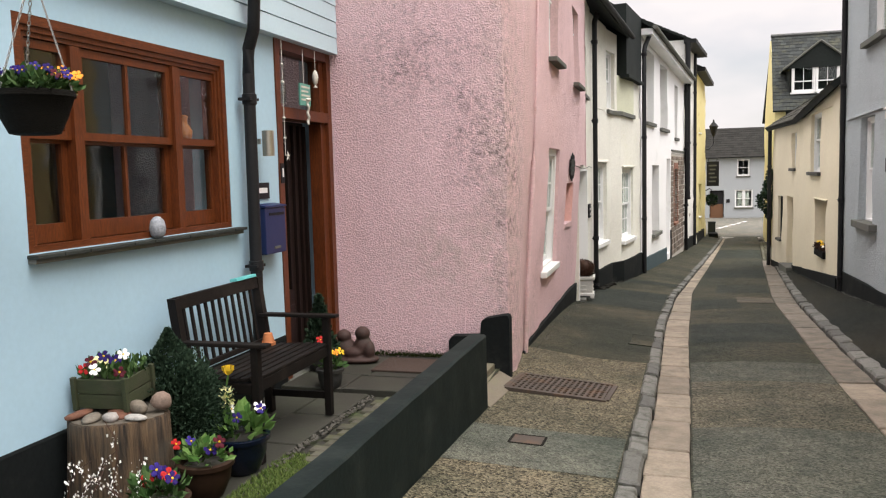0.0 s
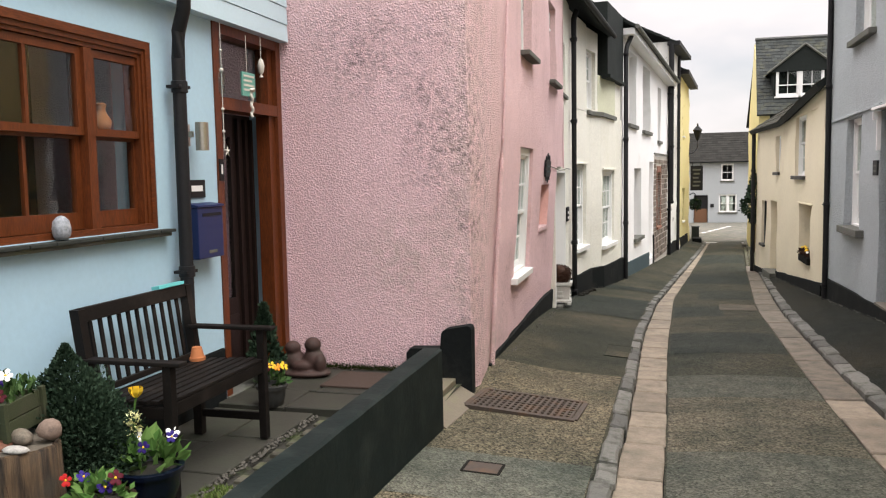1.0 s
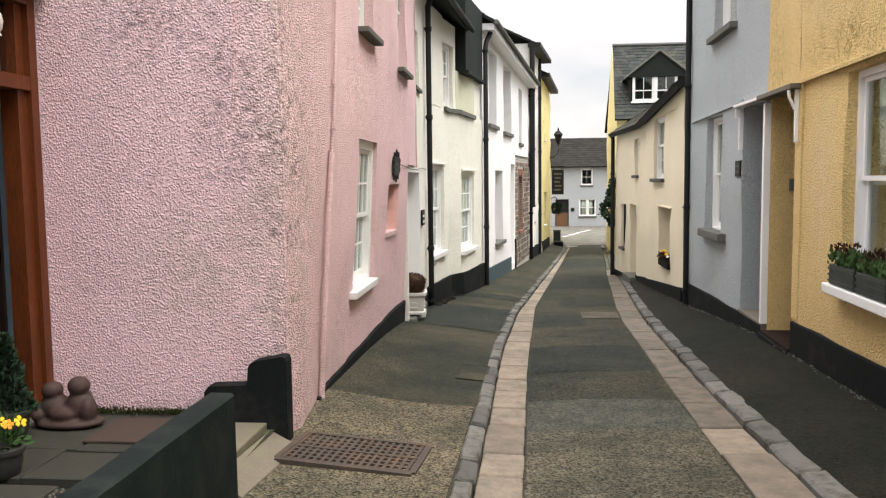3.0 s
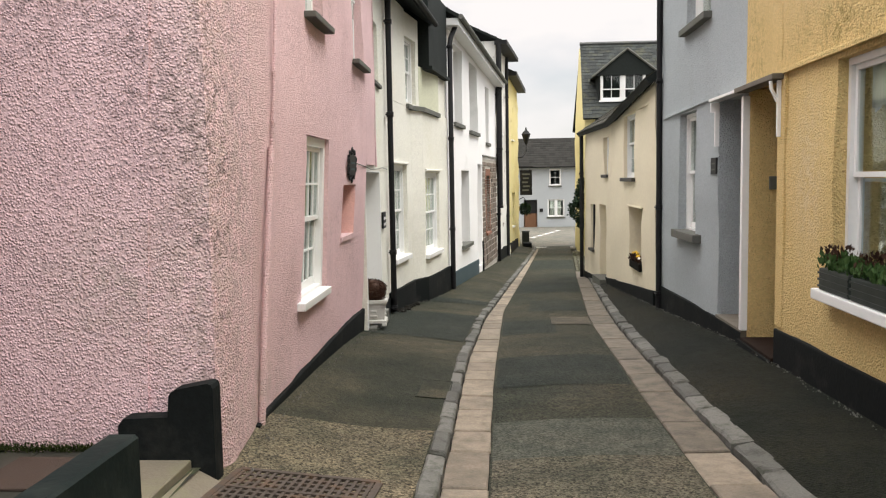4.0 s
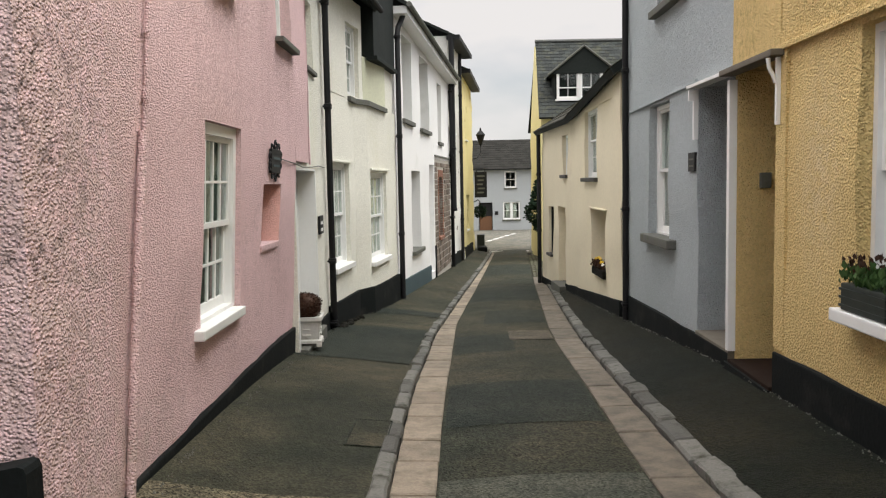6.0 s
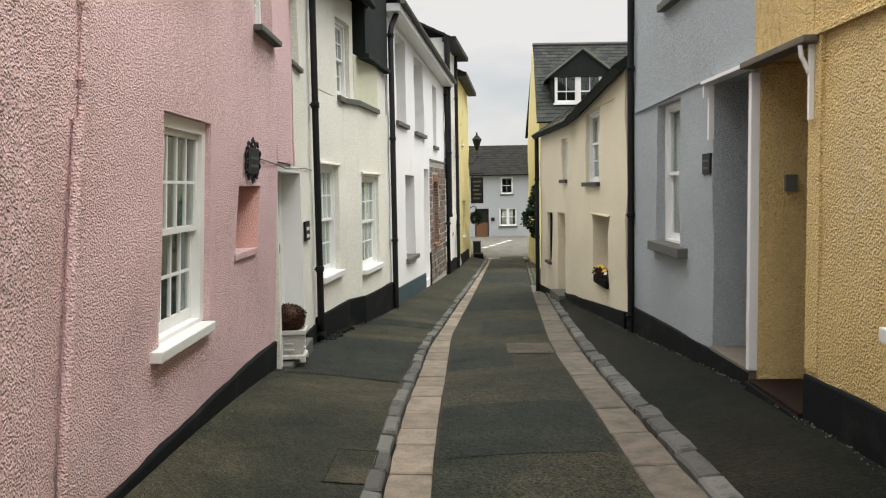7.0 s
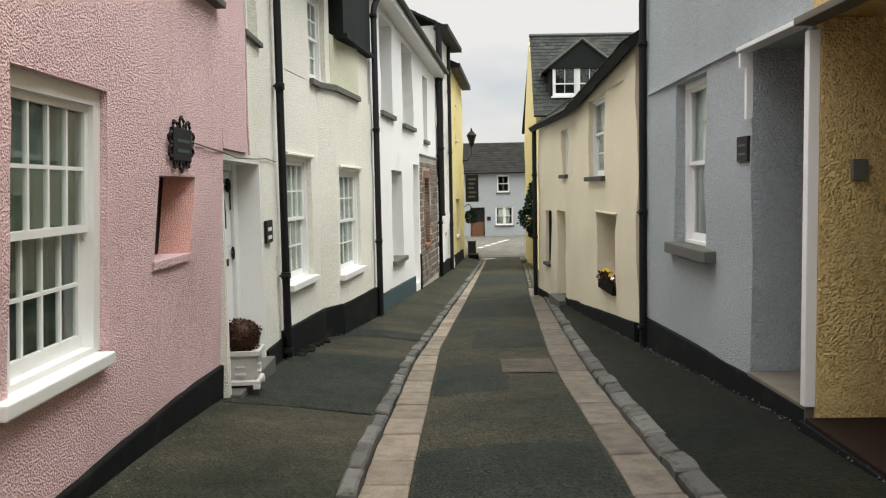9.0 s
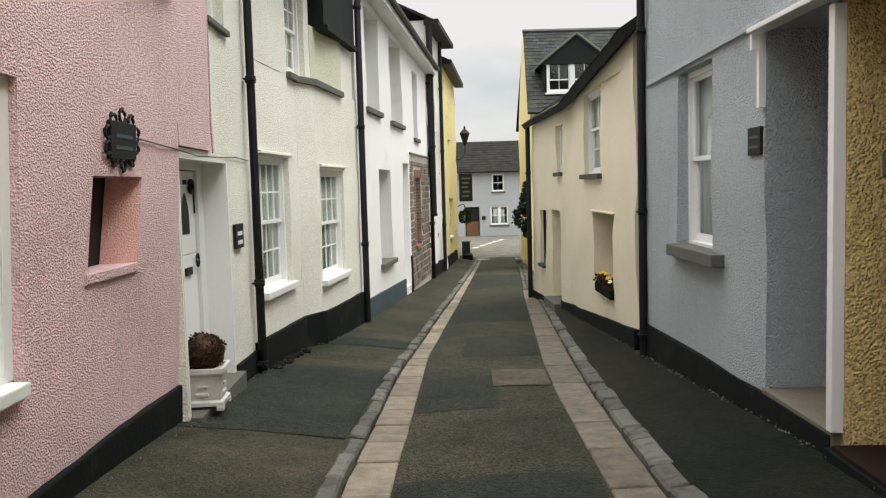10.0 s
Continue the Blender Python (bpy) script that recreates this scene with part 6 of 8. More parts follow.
for s in (-1, 1):
    add_box(bm, (-0.42, s * 0.31 - 0.02, -0.03), (0.42, s * 0.31 + 0.02, 0.012), GM)
    add_box(bm, (s * 0.42 - 0.02, -0.29, -0.03), (s * 0.42 + 0.02, 0.29, 0.012), GM)
    add_box(bm, (-0.40, -0.012 + s * 0.0, -0.03), (0.40, 0.012, 0.011), GM) if s > 0 else None
part("grating_frame", bm, M_rust, gr)
for k in range(17):
    bm = bmesh.new()
    add_box(bm, (-0.40 + 0.048 * k, -0.29, -0.03), (-0.380 + 0.048 * k, 0.29, 0.008), GM)
    part("bar", bm, M_rust, gr)
for k in range(8):
    bm = bmesh.new()
    add_box(bm, (-0.40, -0.27 + 0.07 * k, -0.03), (0.40, -0.245 + 0.07 * k, 0.006), GM)
    part("cross_bar", bm, M_rust, gr)
bm = bmesh.new()
add_box(bm, (-0.40, -0.29, -0.05), (0.40, 0.29, -0.012), GM)
part("shadow_pit", bm, M_black, gr)
for x_, y_, sx_, sy_, slope_, l_ in ((-0.95, 5.24, 0.10, 0.09, -0.05, "small square iron cover in the pavement"), (-0.39, 9.86, 0.13, 0.36, -0.085, "narrow pavement cover filled with asphalt")):
    iron = sy_ < 0.2
    cv = thing("service_cover", l_, "cover", (x_, y_, pave_z(x_, y_) + (0.004 if iron else -0.001)))
    sh = Matrix(((1, 0, 0, 0), (0, 1, 0, 0), (slope_, -0.05, 1, 0), (0, 0, 0, 1)))
    bm = bmesh.new()
    add_box(bm, (-sx_, -sy_, -0.03), (sx_, sy_, 0.006), sh)
    part("cover_plate", bm, M_rust if iron else M_pave, cv)
    r_ = 0.008 if iron else 0.004
    bm = bmesh.new()
    for a in (-1, 1):
        add_box(bm, (-sx_ - 0.015, a * (sy_ + 0.01) - r_, -0.03), (sx_ + 0.015, a * (sy_ + 0.01) + r_, 0.007), sh)
        add_box(bm, (a * (sx_ + 0.01) - r_, -sy_, -0.03), (a * (sx_ + 0.01) + r_, sy_, 0.007), sh)
    part("cover_rim", bm, M_joint if iron else M_road2, cv)


# ---- plants ----
def leaf_cloud(name, place, count, size, seed, material, parent=None, label="", up=0.3):
    """Many small bent leaves; place(rnd) gives a point and an outward direction."""
    r = random.Random(seed)
    verts, faces = [], []
    for _ in range(count):
        p, out = place(r)
        d = (Vector(out).normalized() + Vector((r.uniform(-1, 1), r.uniform(-1, 1), r.uniform(-1, 1) + up)) * 0.7).normalized()
        s = d.cross(Vector((r.uniform(-1, 1), r.uniform(-1, 1), r.uniform(-1, 1)))).normalized()
        n_ = d.cross(s)
        ln = size * r.uniform(0.6, 1.3)
        w = ln * 0.32
        p = Vector(p)
        k = len(verts)
        verts += [p, p + d * ln * 0.5 + s * w + n_ * w * 0.3, p + d * ln, p + d * ln * 0.5 - s * w + n_ * w * 0.3, p + d * ln * 0.5]
        faces += [(k, k + 1, k + 4), (k + 1, k + 2, k + 4), (k + 4, k + 2, k + 3), (k, k + 4, k + 3)]
    me = bpy.data.meshes.new(name)
    me.from_pydata(verts, [], faces)
    me.materials.append(material)
    ob = new(name, me)
    ob.parent = parent
    ob["kind"] = "stuff"
    if label:
        ob["label"] = label
    return ob


def leaf_material(name, a, b, rough=0.55):
    m, n, l, bs = shader(name, a, rough)
    bs.inputs["Specular IOR Level"].default_value = 0.12
    g = n.new("ShaderNodeNewGeometry")
    l.new(ramp_node(n, l, g.outputs["Random Per Island"], 0, 1, (*a, 1), (*b, 1)), bs.inputs["Base Color"])
    return m


L_dark = leaf_material("dark_conifer_leaf", (0.012, 0.026, 0.014), (0.042, 0.070, 0.042), 0.85)
L_green = leaf_material("fresh_green_leaf", (0.05, 0.12, 0.025), (0.13, 0.22, 0.06))
L_mid = leaf_material("mid_green_leaf", (0.025, 0.06, 0.015), (0.07, 0.12, 0.04))
L_brown = leaf_material("dull_brown_twig", (0.035, 0.018, 0.012), (0.07, 0.035, 0.022))
L_grass = leaf_material("lawn_grass", (0.05, 0.09, 0.018), (0.14, 0.18, 0.05), 0.8)
PETAL = {k: leaf_material(k + "_petal", v, tone(v, 1.35), 0.6) for k, v in dict(purple=(0.012, 0.004, 0.065), violet=(0.024, 0.014, 0.12), yellow=(0.58, 0.38, 0.025), orange=(0.70, 0.25, 0.03), red=(0.28, 0.012, 0.012), white=(0.75, 0.73, 0.68), maroon=(0.055, 0.006, 0.012), cream=(0.70, 0.68, 0.35)).items()}


def ball(c, rx, ry, rz, shell_=0.75, half=False):
    def f(r):
        while True:
            v = Vector((r.gauss(0, 1), r.gauss(0, 1), r.gauss(0, 1)))
            if v.length > 0.01:
                break
        v.normalize()
        if half:
            v.z = abs(v.z)
        k = shell_ + (1 - shell_) * r.random()
        k *= 0.9 + 0.22 * noise.noise(v * 2.3 + Vector(c))
        return (c[0] + v.x * rx * k, c[1] + v.y * ry * k, c[2] + v.z * rz * k), v
    return f


def cone(c, r0, h):
    def f(r):
        t = r.random() ** 1.4
        a = r.uniform(0, math.tau)
        rad = r0 * (1 - t) * (0.6 + 0.4 * r.random()) * (1 + 0.15 * math.sin(a * 3 + t * 9))
        return (c[0] + rad * math.cos(a), c[1] + rad * math.sin(a), c[2] + t * h), (math.cos(a), math.sin(a), 0.7)
    return f


def flower(parent, c, face, r, colour, seed, centre="yellow", name="flower"):
    """Five overlapping petals and a small eye."""
    q = Vector(face).to_track_quat("Z", "Y")
    rr = random.Random(seed)
    bm = bmesh.new()
    for k in range(5):
        a = math.tau * k / 5 + rr.uniform(-0.2, 0.2)
        ring = []
        for da, rad, h in ((0, 0.05, 0), (-0.55, 0.65, 0.12), (-0.35, 1.0, 0.02), (0.0, 1.08, 0.14), (0.35, 1.0, 0.02), (0.55, 0.65, 0.12)):
            ring.append(bm.verts.new(Vector(c) + q @ Vector((math.cos(a + da) * rad * r, math.sin(a + da) * rad * r, h * r + 0.03 * r * k))))
        bm.faces.new(ring)
    fl_ = part(name, bm, PETAL[colour], parent)
    bm = bmesh.new()
    bmesh.ops.create_icosphere(bm, subdivisions=1, radius=r * 0.2, matrix=Matrix.Translation(Vector(c) + q @ Vector((0, 0, 0.12 * r))))
    part("flower_eye", bm, PETAL[centre], fl_)
    return fl_


M_blueglaze = surface("dark_blue_glazed_pot", (0.004, 0.007, 0.018), 0.25, vary=0.3, scale=4, grain=30, relief=0.001)
M_brownpot = surface("brown_glazed_pot", (0.030, 0.015, 0.008), 0.6, spec=0.2, vary=0.3, scale=5, grain=30, relief=0.001)
M_terracotta = surface("terracotta", (0.48, 0.17, 0.06), 0.8, vary=0.15, scale=6, grain=50, relief=0.002)
M_darkpot = surface("dark_grey_plastic_pot", (0.03, 0.03, 0.028), 0.5, vary=0.2, scale=5)


def pot(parent, c, r0, r1, h, material, rim=0.02, label=""):
    bm = bmesh.new()
    add_lathe(bm, [(r0 * 0.9, 0), (r0, 0.01), (r0 * 0.3 + r1 * 0.72, h * 0.5), (r1 * 0.97, h - 0.03), (r1 + rim * 0.6, h - 0.028), (r1 + rim * 0.7, h - 0.004), (r1 + rim * 0.3, h), (r1 - 0.012, h), (r1 - 0.02, h - 0.03), (0.01, h - 0.032)], Matrix.Translation(c), 28)
    ob = smooth(part("pot", bm, material, parent, label), 45)
    bm = bmesh.new()
    add_lathe(bm, [(0.001, h - 0.035), (r1 - 0.018, h - 0.035), (r1 - 0.03, h - 0.02), (0.001, h - 0.012)], Matrix.Translation(c), 20)
    part("soil", bm, M_soil, parent)
    return ob


def planted_pot(name, label, c, r0, r1, h, material, colours, seed, leaf=L_green, size=0.05, spread=1.1, height=0.12, n_leaf=150, fr=0.03):
    t_ = thing(name, label, "plant pot")
    pot(t_, c, r0, r1, h, material)
    top = (c[0], c[1], c[2] + h)
    leaf_cloud("leaves", ball(top, r1 * spread, r1 * spread, height, 0.4, True), n_leaf, size, seed, leaf, t_, up=0.6)
    rr = random.Random(seed)
    for k, col in enumerate(colours):
        a = rr.uniform(0, math.tau)
        d = rr.uniform(0.2, 1.0) * r1 * spread
        flower(t_, (top[0] + d * math.cos(a), top[1] + d * math.sin(a), top[2] + height * rr.uniform(0.6, 1.2)), (0.7 + rr.uniform(-0.3, 0.4), -0.5 + rr.uniform(-0.5, 0.4), 0.6), fr * rr.uniform(0.85, 1.2), col, seed + k, "yellow" if col != "yellow" else "maroon")
    return t_


fz = GZF(4)
planted_pot("blue_pot", "dark blue glazed pot with green leaves and flowers on flagstones", (-2.41, 4.09, fz), 0.10, 0.155, 0.22, M_blueglaze, ["white", "purple", "white", "violet"], 21, size=0.085, height=0.14, n_leaf=90)
planted_pot("brown_pot", "brown glazed pot of blue pansies and green leaves", (-2.41, 3.72, fz), 0.09, 0.14, 0.20, M_brownpot, ["purple", "violet", "red", "purple", "maroon"], 22, size=0.06, height=0.10, n_leaf=110, fr=0.034)
planted_pot("pansy_pot", "round pot of purple and red pansies beside the lawn", (-2.38, 3.26, fz), 0.09, 0.14, 0.18, M_brownpot, ["purple", "red", "purple", "violet", "red", "maroon"], 23, leaf=L_mid, size=0.06, height=0.11, n_leaf=140, fr=0.034)
planted_pot("primrose_pot", "dark pot of yellow and red flowers behind the bench", (-2.66, 5.92, fz), 0.08, 0.10, 0.16, M_darkpot, ["yellow", "yellow", "red", "maroon", "yellow", "orange"], 24, leaf=L_mid, size=0.05, height=0.18, n_leaf=90, fr=0.03)

# tall stem of hyacinth and tulip rising from the blue pot area
tul = thing("yellow_tulip", "yellow tulip on a thin stem among the shrub", "flower")
bm = bmesh.new()
add_tube(bm, [(-2.56, 4.08, fz), (-2.53, 4.09, 0.2), (-2.49, 4.12, 0.42)], 0.006, 6)
part("stem", bm, L_green, tul)
for k in range(6):
    a = math.tau * k / 6
    bm = bmesh.new()
    pts = [(0.008, 0), (0.022, 0.012), (0.032, 0.030), (0.034, 0.052)]
    lft = [bm.verts.new((-2.49 + r_ * math.cos(a - 0.45), 4.12 + r_ * math.sin(a - 0.45), 0.42 + z_)) for r_, z_ in pts]
    rgt = [bm.verts.new((-2.49 + r_ * 1.06 * math.cos(a + 0.45), 4.12 + r_ * 1.06 * math.sin(a + 0.45), 0.42 + z_)) for r_, z_ in pts]
    for j in range(3):
        bm.faces.new((lft[j], rgt[j], rgt[j + 1], lft[j + 1]))
    part("petal", bm, PETAL["yellow"], tul)
hy = thing("snowdrop_stem", "pale green flower spike rising from the blue pot", "flower")
bm = bmesh.new()
add_tube(bm, [(-2.45, 4.07, 0.06), (-2.46, 4.07, 0.2), (-2.47, 4.06, 0.33)], 0.008, 6)
part("stem", bm, L_green, hy)
leaf_cloud("florets", ball((-2.47, 4.06, 0.30), 0.03, 0.03, 0.07, 0.5), 60, 0.03, 9, PETAL["cream"], hy)

# rounded dark conifer shrub
shrub = thing("conifer_shrub", "dark green bushy conifer beside the bench", "shrub")
leaf_cloud("foliage", ball((-2.72, 4.0, 0.21), 0.33, 0.28, 0.40, 0.30), 20000, 0.021, 31, L_dark, shrub, "dense dark needles", 0.5)
leaf_cloud("foliage_top", cone((-2.78, 3.98, 0.40), 0.22, 0.30), 4200, 0.022, 32, L_dark, shrub, "", 0.6)
leaf_cloud("side_sprigs", ball((-3.0, 3.98, 0.36), 0.10, 0.1, 0.13, 0.4), 500, 0.034, 33, L_mid, shrub, "", 0.6)
bm = bmesh.new()
add_tube(bm, [(-2.74, 3.98, fz - 0.02), (-2.74, 3.98, 0.3)], [0.03, 0.015], 8)
part("stem", bm, L_brown, shrub)
top_ = thing("potted_conifer", "small pointed conifer in a dark pot by the door", "shrub")
pot(top_, (-2.98, 6.45, GZF(6.4) + 0.025), 0.09, 0.12, 0.2, M_darkpot)
leaf_cloud("foliage", cone((-2.98, 6.45, 0.05), 0.14, 0.46), 1300, 0.045, 34, L_dark, top_, "", 0.8)

# tree stump with crate, stones and blossom
M_bark, bk_n, bk_l, bk_b = shader("grooved_bark", (0.085, 0.055, 0.032), 0.9)
bk_g = noise_node(bk_n, bk_l, 1.0, 6, 0.65, (26, 26, 1.8))
bk_c = ramp_node(bk_n, bk_l, bk_g, 0.36, 0.62, (0.008, 0.005, 0.003, 1), (0.125, 0.078, 0.040, 1))
bk_c = mix_node(bk_n, bk_l, ramp_node(bk_n, bk_l, noise_node(bk_n, bk_l, 5, 4), 0.45, 0.7), bk_c, (0.045, 0.037, 0.025))
bk_l.new(bk_c, bk_b.inputs["Base Color"])
bk_l.new(bump_node(bk_n, bk_l, bk_g, 1.0, 0.03), bk_b.inputs["Normal"])
M_endgrain = surface("grey_end_grain", (0.12, 0.10, 0.075), 0.9, vary=0.3, scale=6, grain=40, relief=0.004)
stump = thing("tree_stump", "weathered brown tree stump with grooved bark", "stump")
bm = bmesh.new()
rings = []
for z, k in ((fz - 0.06, 1.10), (fz + 0.06, 1.04), (0.1, 0.98), (0.22, 0.96), (0.318, 0.95), (0.33, 0.90)):
    ring = []
    for j in range(56):
        a = math.tau * j / 56
        g = 1 + 0.05 * math.sin(a * 3 + 1) + 0.035 * noise.noise(Vector((math.cos(a) * 6, math.sin(a) * 6, z * 1.2))) - 0.05 * max(0, noise.noise(Vector((math.cos(a) * 11, math.sin(a) * 11, z * 0.8))))
        ring.append(bm.verts.new((-2.84 + 0.27 * k * g * math.cos(a), 3.60 + 0.25 * k * g * math.sin(a), z)))
    rings.append(ring)
for ra, rb in zip(rings, rings[1:]):
    for j in range(56):
        bm.faces.new((ra[j], ra[(j + 1) % 56], rb[(j + 1) % 56], rb[j]))
cap_loop = [v.co.copy() for v in rings[-1]]
smooth(part("bark", bm, M_bark, stump), 60)
bm = bmesh.new()
bm.faces.new([bm.verts.new(c) for c in cap_loop])
part("cut_top", bm, M_endgrain, stump)
M_crate = surface("mossy_green_timber", (0.036, 0.044, 0.015), 0.85, vary=0.3, scale=5, grain=24, relief=0.004, stretch=(1, 6, 6), dirt=(0.05, 0.045, 0.025), dirt_range=(0.5, 0.7), dirt_scale=4)
crate = thing("flower_crate", "mossy green timber crate of flowers on the stump", "planter")
CM = Matrix.Translation((-2.90, 3.66, 0.372)) @ Matrix.Rotation(radians(4), 4, "X") @ Matrix.Rotation(radians(4), 4, "Z") @ Matrix.Diagonal((0.72, 0.95, 0.95, 1))
for s in (-1, 1):
    for k in range(2):
        bm = bmesh.new()
        add_box(bm, (-0.20, s * 0.12 - 0.01, 0.0 + 0.085 * k), (0.20, s * 0.12 + 0.01, 0.08 + 0.085 * k), CM, 0.004)
        part("side_board", bm, M_crate, crate)
        bm = bmesh.new()
        add_box(bm, (s * 0.19 - 0.01, -0.11, 0.0 + 0.085 * k), (s * 0.19 + 0.01, 0.11, 0.08 + 0.085 * k), CM, 0.004)
        part("end_board", bm, M_crate, crate)
for sx in (-1, 1):
    for sy in (-1, 1):
        bm = bmesh.new()
        add_box(bm, (sx * 0.205 - 0.018, sy * 0.135 - 0.014, -0.01), (sx * 0.205 + 0.018, sy * 0.135 + 0.014, 0.18), CM, 0.004)
        part("corner_post", bm, M_crate, crate)
bm = bmesh.new()
add_box(bm, (-0.18, -0.11, 0.0), (0.18, 0.11, 0.14), CM)
part("soil", bm, M_soil, crate)
leaf_cloud("leaves", lambda r: ((CM @ Vector((r.uniform(-0.2, 0.2), r.uniform(-0.12, 0.12), r.uniform(0.14, 0.22)))), (0, 0, 1)), 220, 0.05, 41, L_mid, crate)
rr = random.Random(8)
for k, col in enumerate(["red", "red", "maroon", "cream", "cream", "white", "purple", "purple", "violet", "purple", "white", "maroon"]):
    p = CM @ Vector((-0.16 + 0.028 * k + rr.uniform(-0.02, 0.02), -0.10 + rr.uniform(-0.03, 0.14), 0.20 + rr.uniform(0, 0.09)))
    flower(crate, p, (0.6, -0.7, 0.4), 0.030, col, 80 + k)
for x, y, z, s_, col, l_ in ((-2.62, 3.66, 0.39, (0.055, 0.05, 0.05), (0.30, 0.21, 0.16), "round pinkish pebble on the stump"), (-2.72, 3.60, 0.365, (0.06, 0.045, 0.04), (0.24, 0.20, 0.15), "buff beach stone on the stump"), (-2.88, 3.44, 0.345, (0.07, 0.045, 0.02), (0.26, 0.22, 0.17), "flat buff stone on the stump"), (-2.66, 3.50, 0.343, (0.06, 0.035, 0.016), (0.55, 0.52, 0.47), "white scallop shell on the stump"), (-2.78, 3.46, 0.35, (0.045, 0.04, 0.025), (0.50, 0.45, 0.41), "white limpet shell on the stump"), (-2.80, 3.55, 0.345, (0.09, 0.06, 0.022), (0.22, 0.09, 0.05), "broken terracotta piece on the stump"), (-2.98, 3.47, 0.35, (0.08, 0.05, 0.022), (0.22, 0.09, 0.05), "broken terracotta piece on the stump")):
    m_ = surface("stone_tint", tone(col, 0.8), 0.8, vary=0.35, scale=22, grain=70, relief=0.004, dirt=tone(col, 0.35), dirt_range=(0.52, 0.66), dirt_scale=16)
    ob = new("stone" if "shell" not in l_ else "shell", pebble_mesh("stone", x * 9, *s_, m_))
    ob.location = (x, y, z)
    ob.rotation_euler = (0.1, 0.1, x * 7)
    tagged(ob, l_, "stone" if "shell" not in l_ else "shell", "stones on the stump")
blossom = thing("blossom_branch", "thin branches of small white spring blossom", "shrub")
rb_ = random.Random(17)
for k in range(6):
    p = Vector((-2.95 + 0.11 * k, 3.12 + 0.02 * k, fz))
    pts = [p]
    d = Vector((rb_.uniform(-0.4, 0.9), rb_.uniform(-0.2, 0.2), 1)).normalized()
    for j in range(6):
        d = (d + Vector((rb_.uniform(-0.7, 0.8), rb_.uniform(-0.3, 0.3), rb_.uniform(-0.25, 0.2)))).normalized()
        pts.append(pts[-1] + d * (0.10 if k % 2 else 0.085))
    bm = bmesh.new()
    add_tube(bm, pts, [0.006 - 0.0007 * j for j in range(7)], 5)
    tw = part("twig", bm, L_brown, blossom)
    leaf_cloud("blossom", lambda r, pts=pts: ((lambda q: (q[0] + r.gauss(0, 0.014), q[1] + r.gauss(0, 0.014), q[2] + r.gauss(0, 0.014)))(pts[1 + int(r.random() * 5)].lerp(pts[min(6, 2 + int(r.random() * 5))], r.random() * 0.2)), (0, 0, 1)), 60, 0.016, 60 + k, PETAL["white"], tw)
# lawn of short blades
r_ = random.Random(2)
verts, faces = [], []
for _ in range(26000):
    x, y = r_.uniform(-2.30, -1.54), r_.uniform(2.3, 4.45)
    if y > 4.2 + 0.9 * (-1.6 - x) * 0.3 + 0.12 * noise.noise(Vector((x * 5, y * 5, 0))) + (0.25 if x < -2.15 else 0):
        continue
    h, a = r_.uniform(0.010, 0.030), r_.uniform(0, math.tau)
    dx, dy = 0.004 * math.cos(a), 0.004 * math.sin(a)
    k = len(verts)
    z = GZF(y) - 0.01
    verts += [(x - dx, y - dy, z), (x + dx, y + dy, z), (x + r_.uniform(-0.02, 0.02), y + r_.uniform(-0.02, 0.02), z + h)]
    faces.append((k, k + 1, k + 2))
me = bpy.data.meshes.new("grass")
me.from_pydata(verts, [], faces)
me.materials.append(L_grass)
tagged(new("grass", me), "short damp green lawn grass beside the setts", "grass", kind="stuff")

# ---- bench ----
M_bench = surface("dark_stained_hardwood", (0.010, 0.008, 0.0068), 0.6, spec=0.14, vary=0.35, scale=4, grain=26, relief=0.002, stretch=(6, 1, 6), dirt=(0.028, 0.022, 0.018), dirt_range=(0.5, 0.75), dirt_scale=3)
bench = thing("garden_bench", "dark-stained slatted wooden bench against the blue wall", "bench")
BY0, BY1, BXF, BXB = 4.20, 5.26, -2.34, -2.86


def bar(name, lo, hi, bevel=0.005, m=None):
    bm = bmesh.new()
    add_box(bm, lo, hi, m, bevel)
    return part(name, bm, M_bench, bench)


for y_ in (BY0, BY1 - 0.055):
    bar("front_leg", (BXF - 0.05, y_, fz), (BXF, y_ + 0.05, 0.562))
    bm = bmesh.new()
    for (xa, za), (xb, zb) in (((BXB + 0.03, fz), (BXB + 0.03, 0.30)), ((BXB + 0.03, 0.30), (BXB - 0.04, 0.84))):
        vs = [bm.verts.new(p) for p in ((xa - 0.028, y_, za), (xa + 0.028, y_, za), (xa + 0.028, y_ + 0.055, za), (xa - 0.028, y_ + 0.055, za), (xb - 0.028, y_, zb), (xb + 0.028, y_, zb), (xb + 0.028, y_ + 0.055, zb), (xb - 0.028, y_ + 0.055, zb))]
        for q in ((0, 3, 2, 1), (4, 5, 6, 7), (0, 1, 5, 4), (1, 2, 6, 5), (2, 3, 7, 6), (3, 0, 4, 7)):
            bm.faces.new([vs[i] for i in q])
    part("back_leg", bm, M_bench, bench)
    bar("armrest", (BXB - 0.01, y_ - 0.012, 0.562), (BXF + 0.06, y_ + 0.063, 0.585), 0.006)
    bar("side_rail", (BXB + 0.06, y_ + 0.01, 0.28), (BXF - 0.056, y_ + 0.045, 0.342))
    bar("stretcher", (BXB + 0.06, y_ + 0.015, -0.02), (BXF - 0.056, y_ + 0.04, 0.03))
bar("front_rail", (BXF - 0.045, BY0 + 0.056, 0.29), (BXF - 0.015, BY1 - 0.056, 0.36))
bar("back_rail", (BXB + 0.02, BY0 + 0.056, 0.28), (BXB + 0.05, BY1 - 0.056, 0.335))
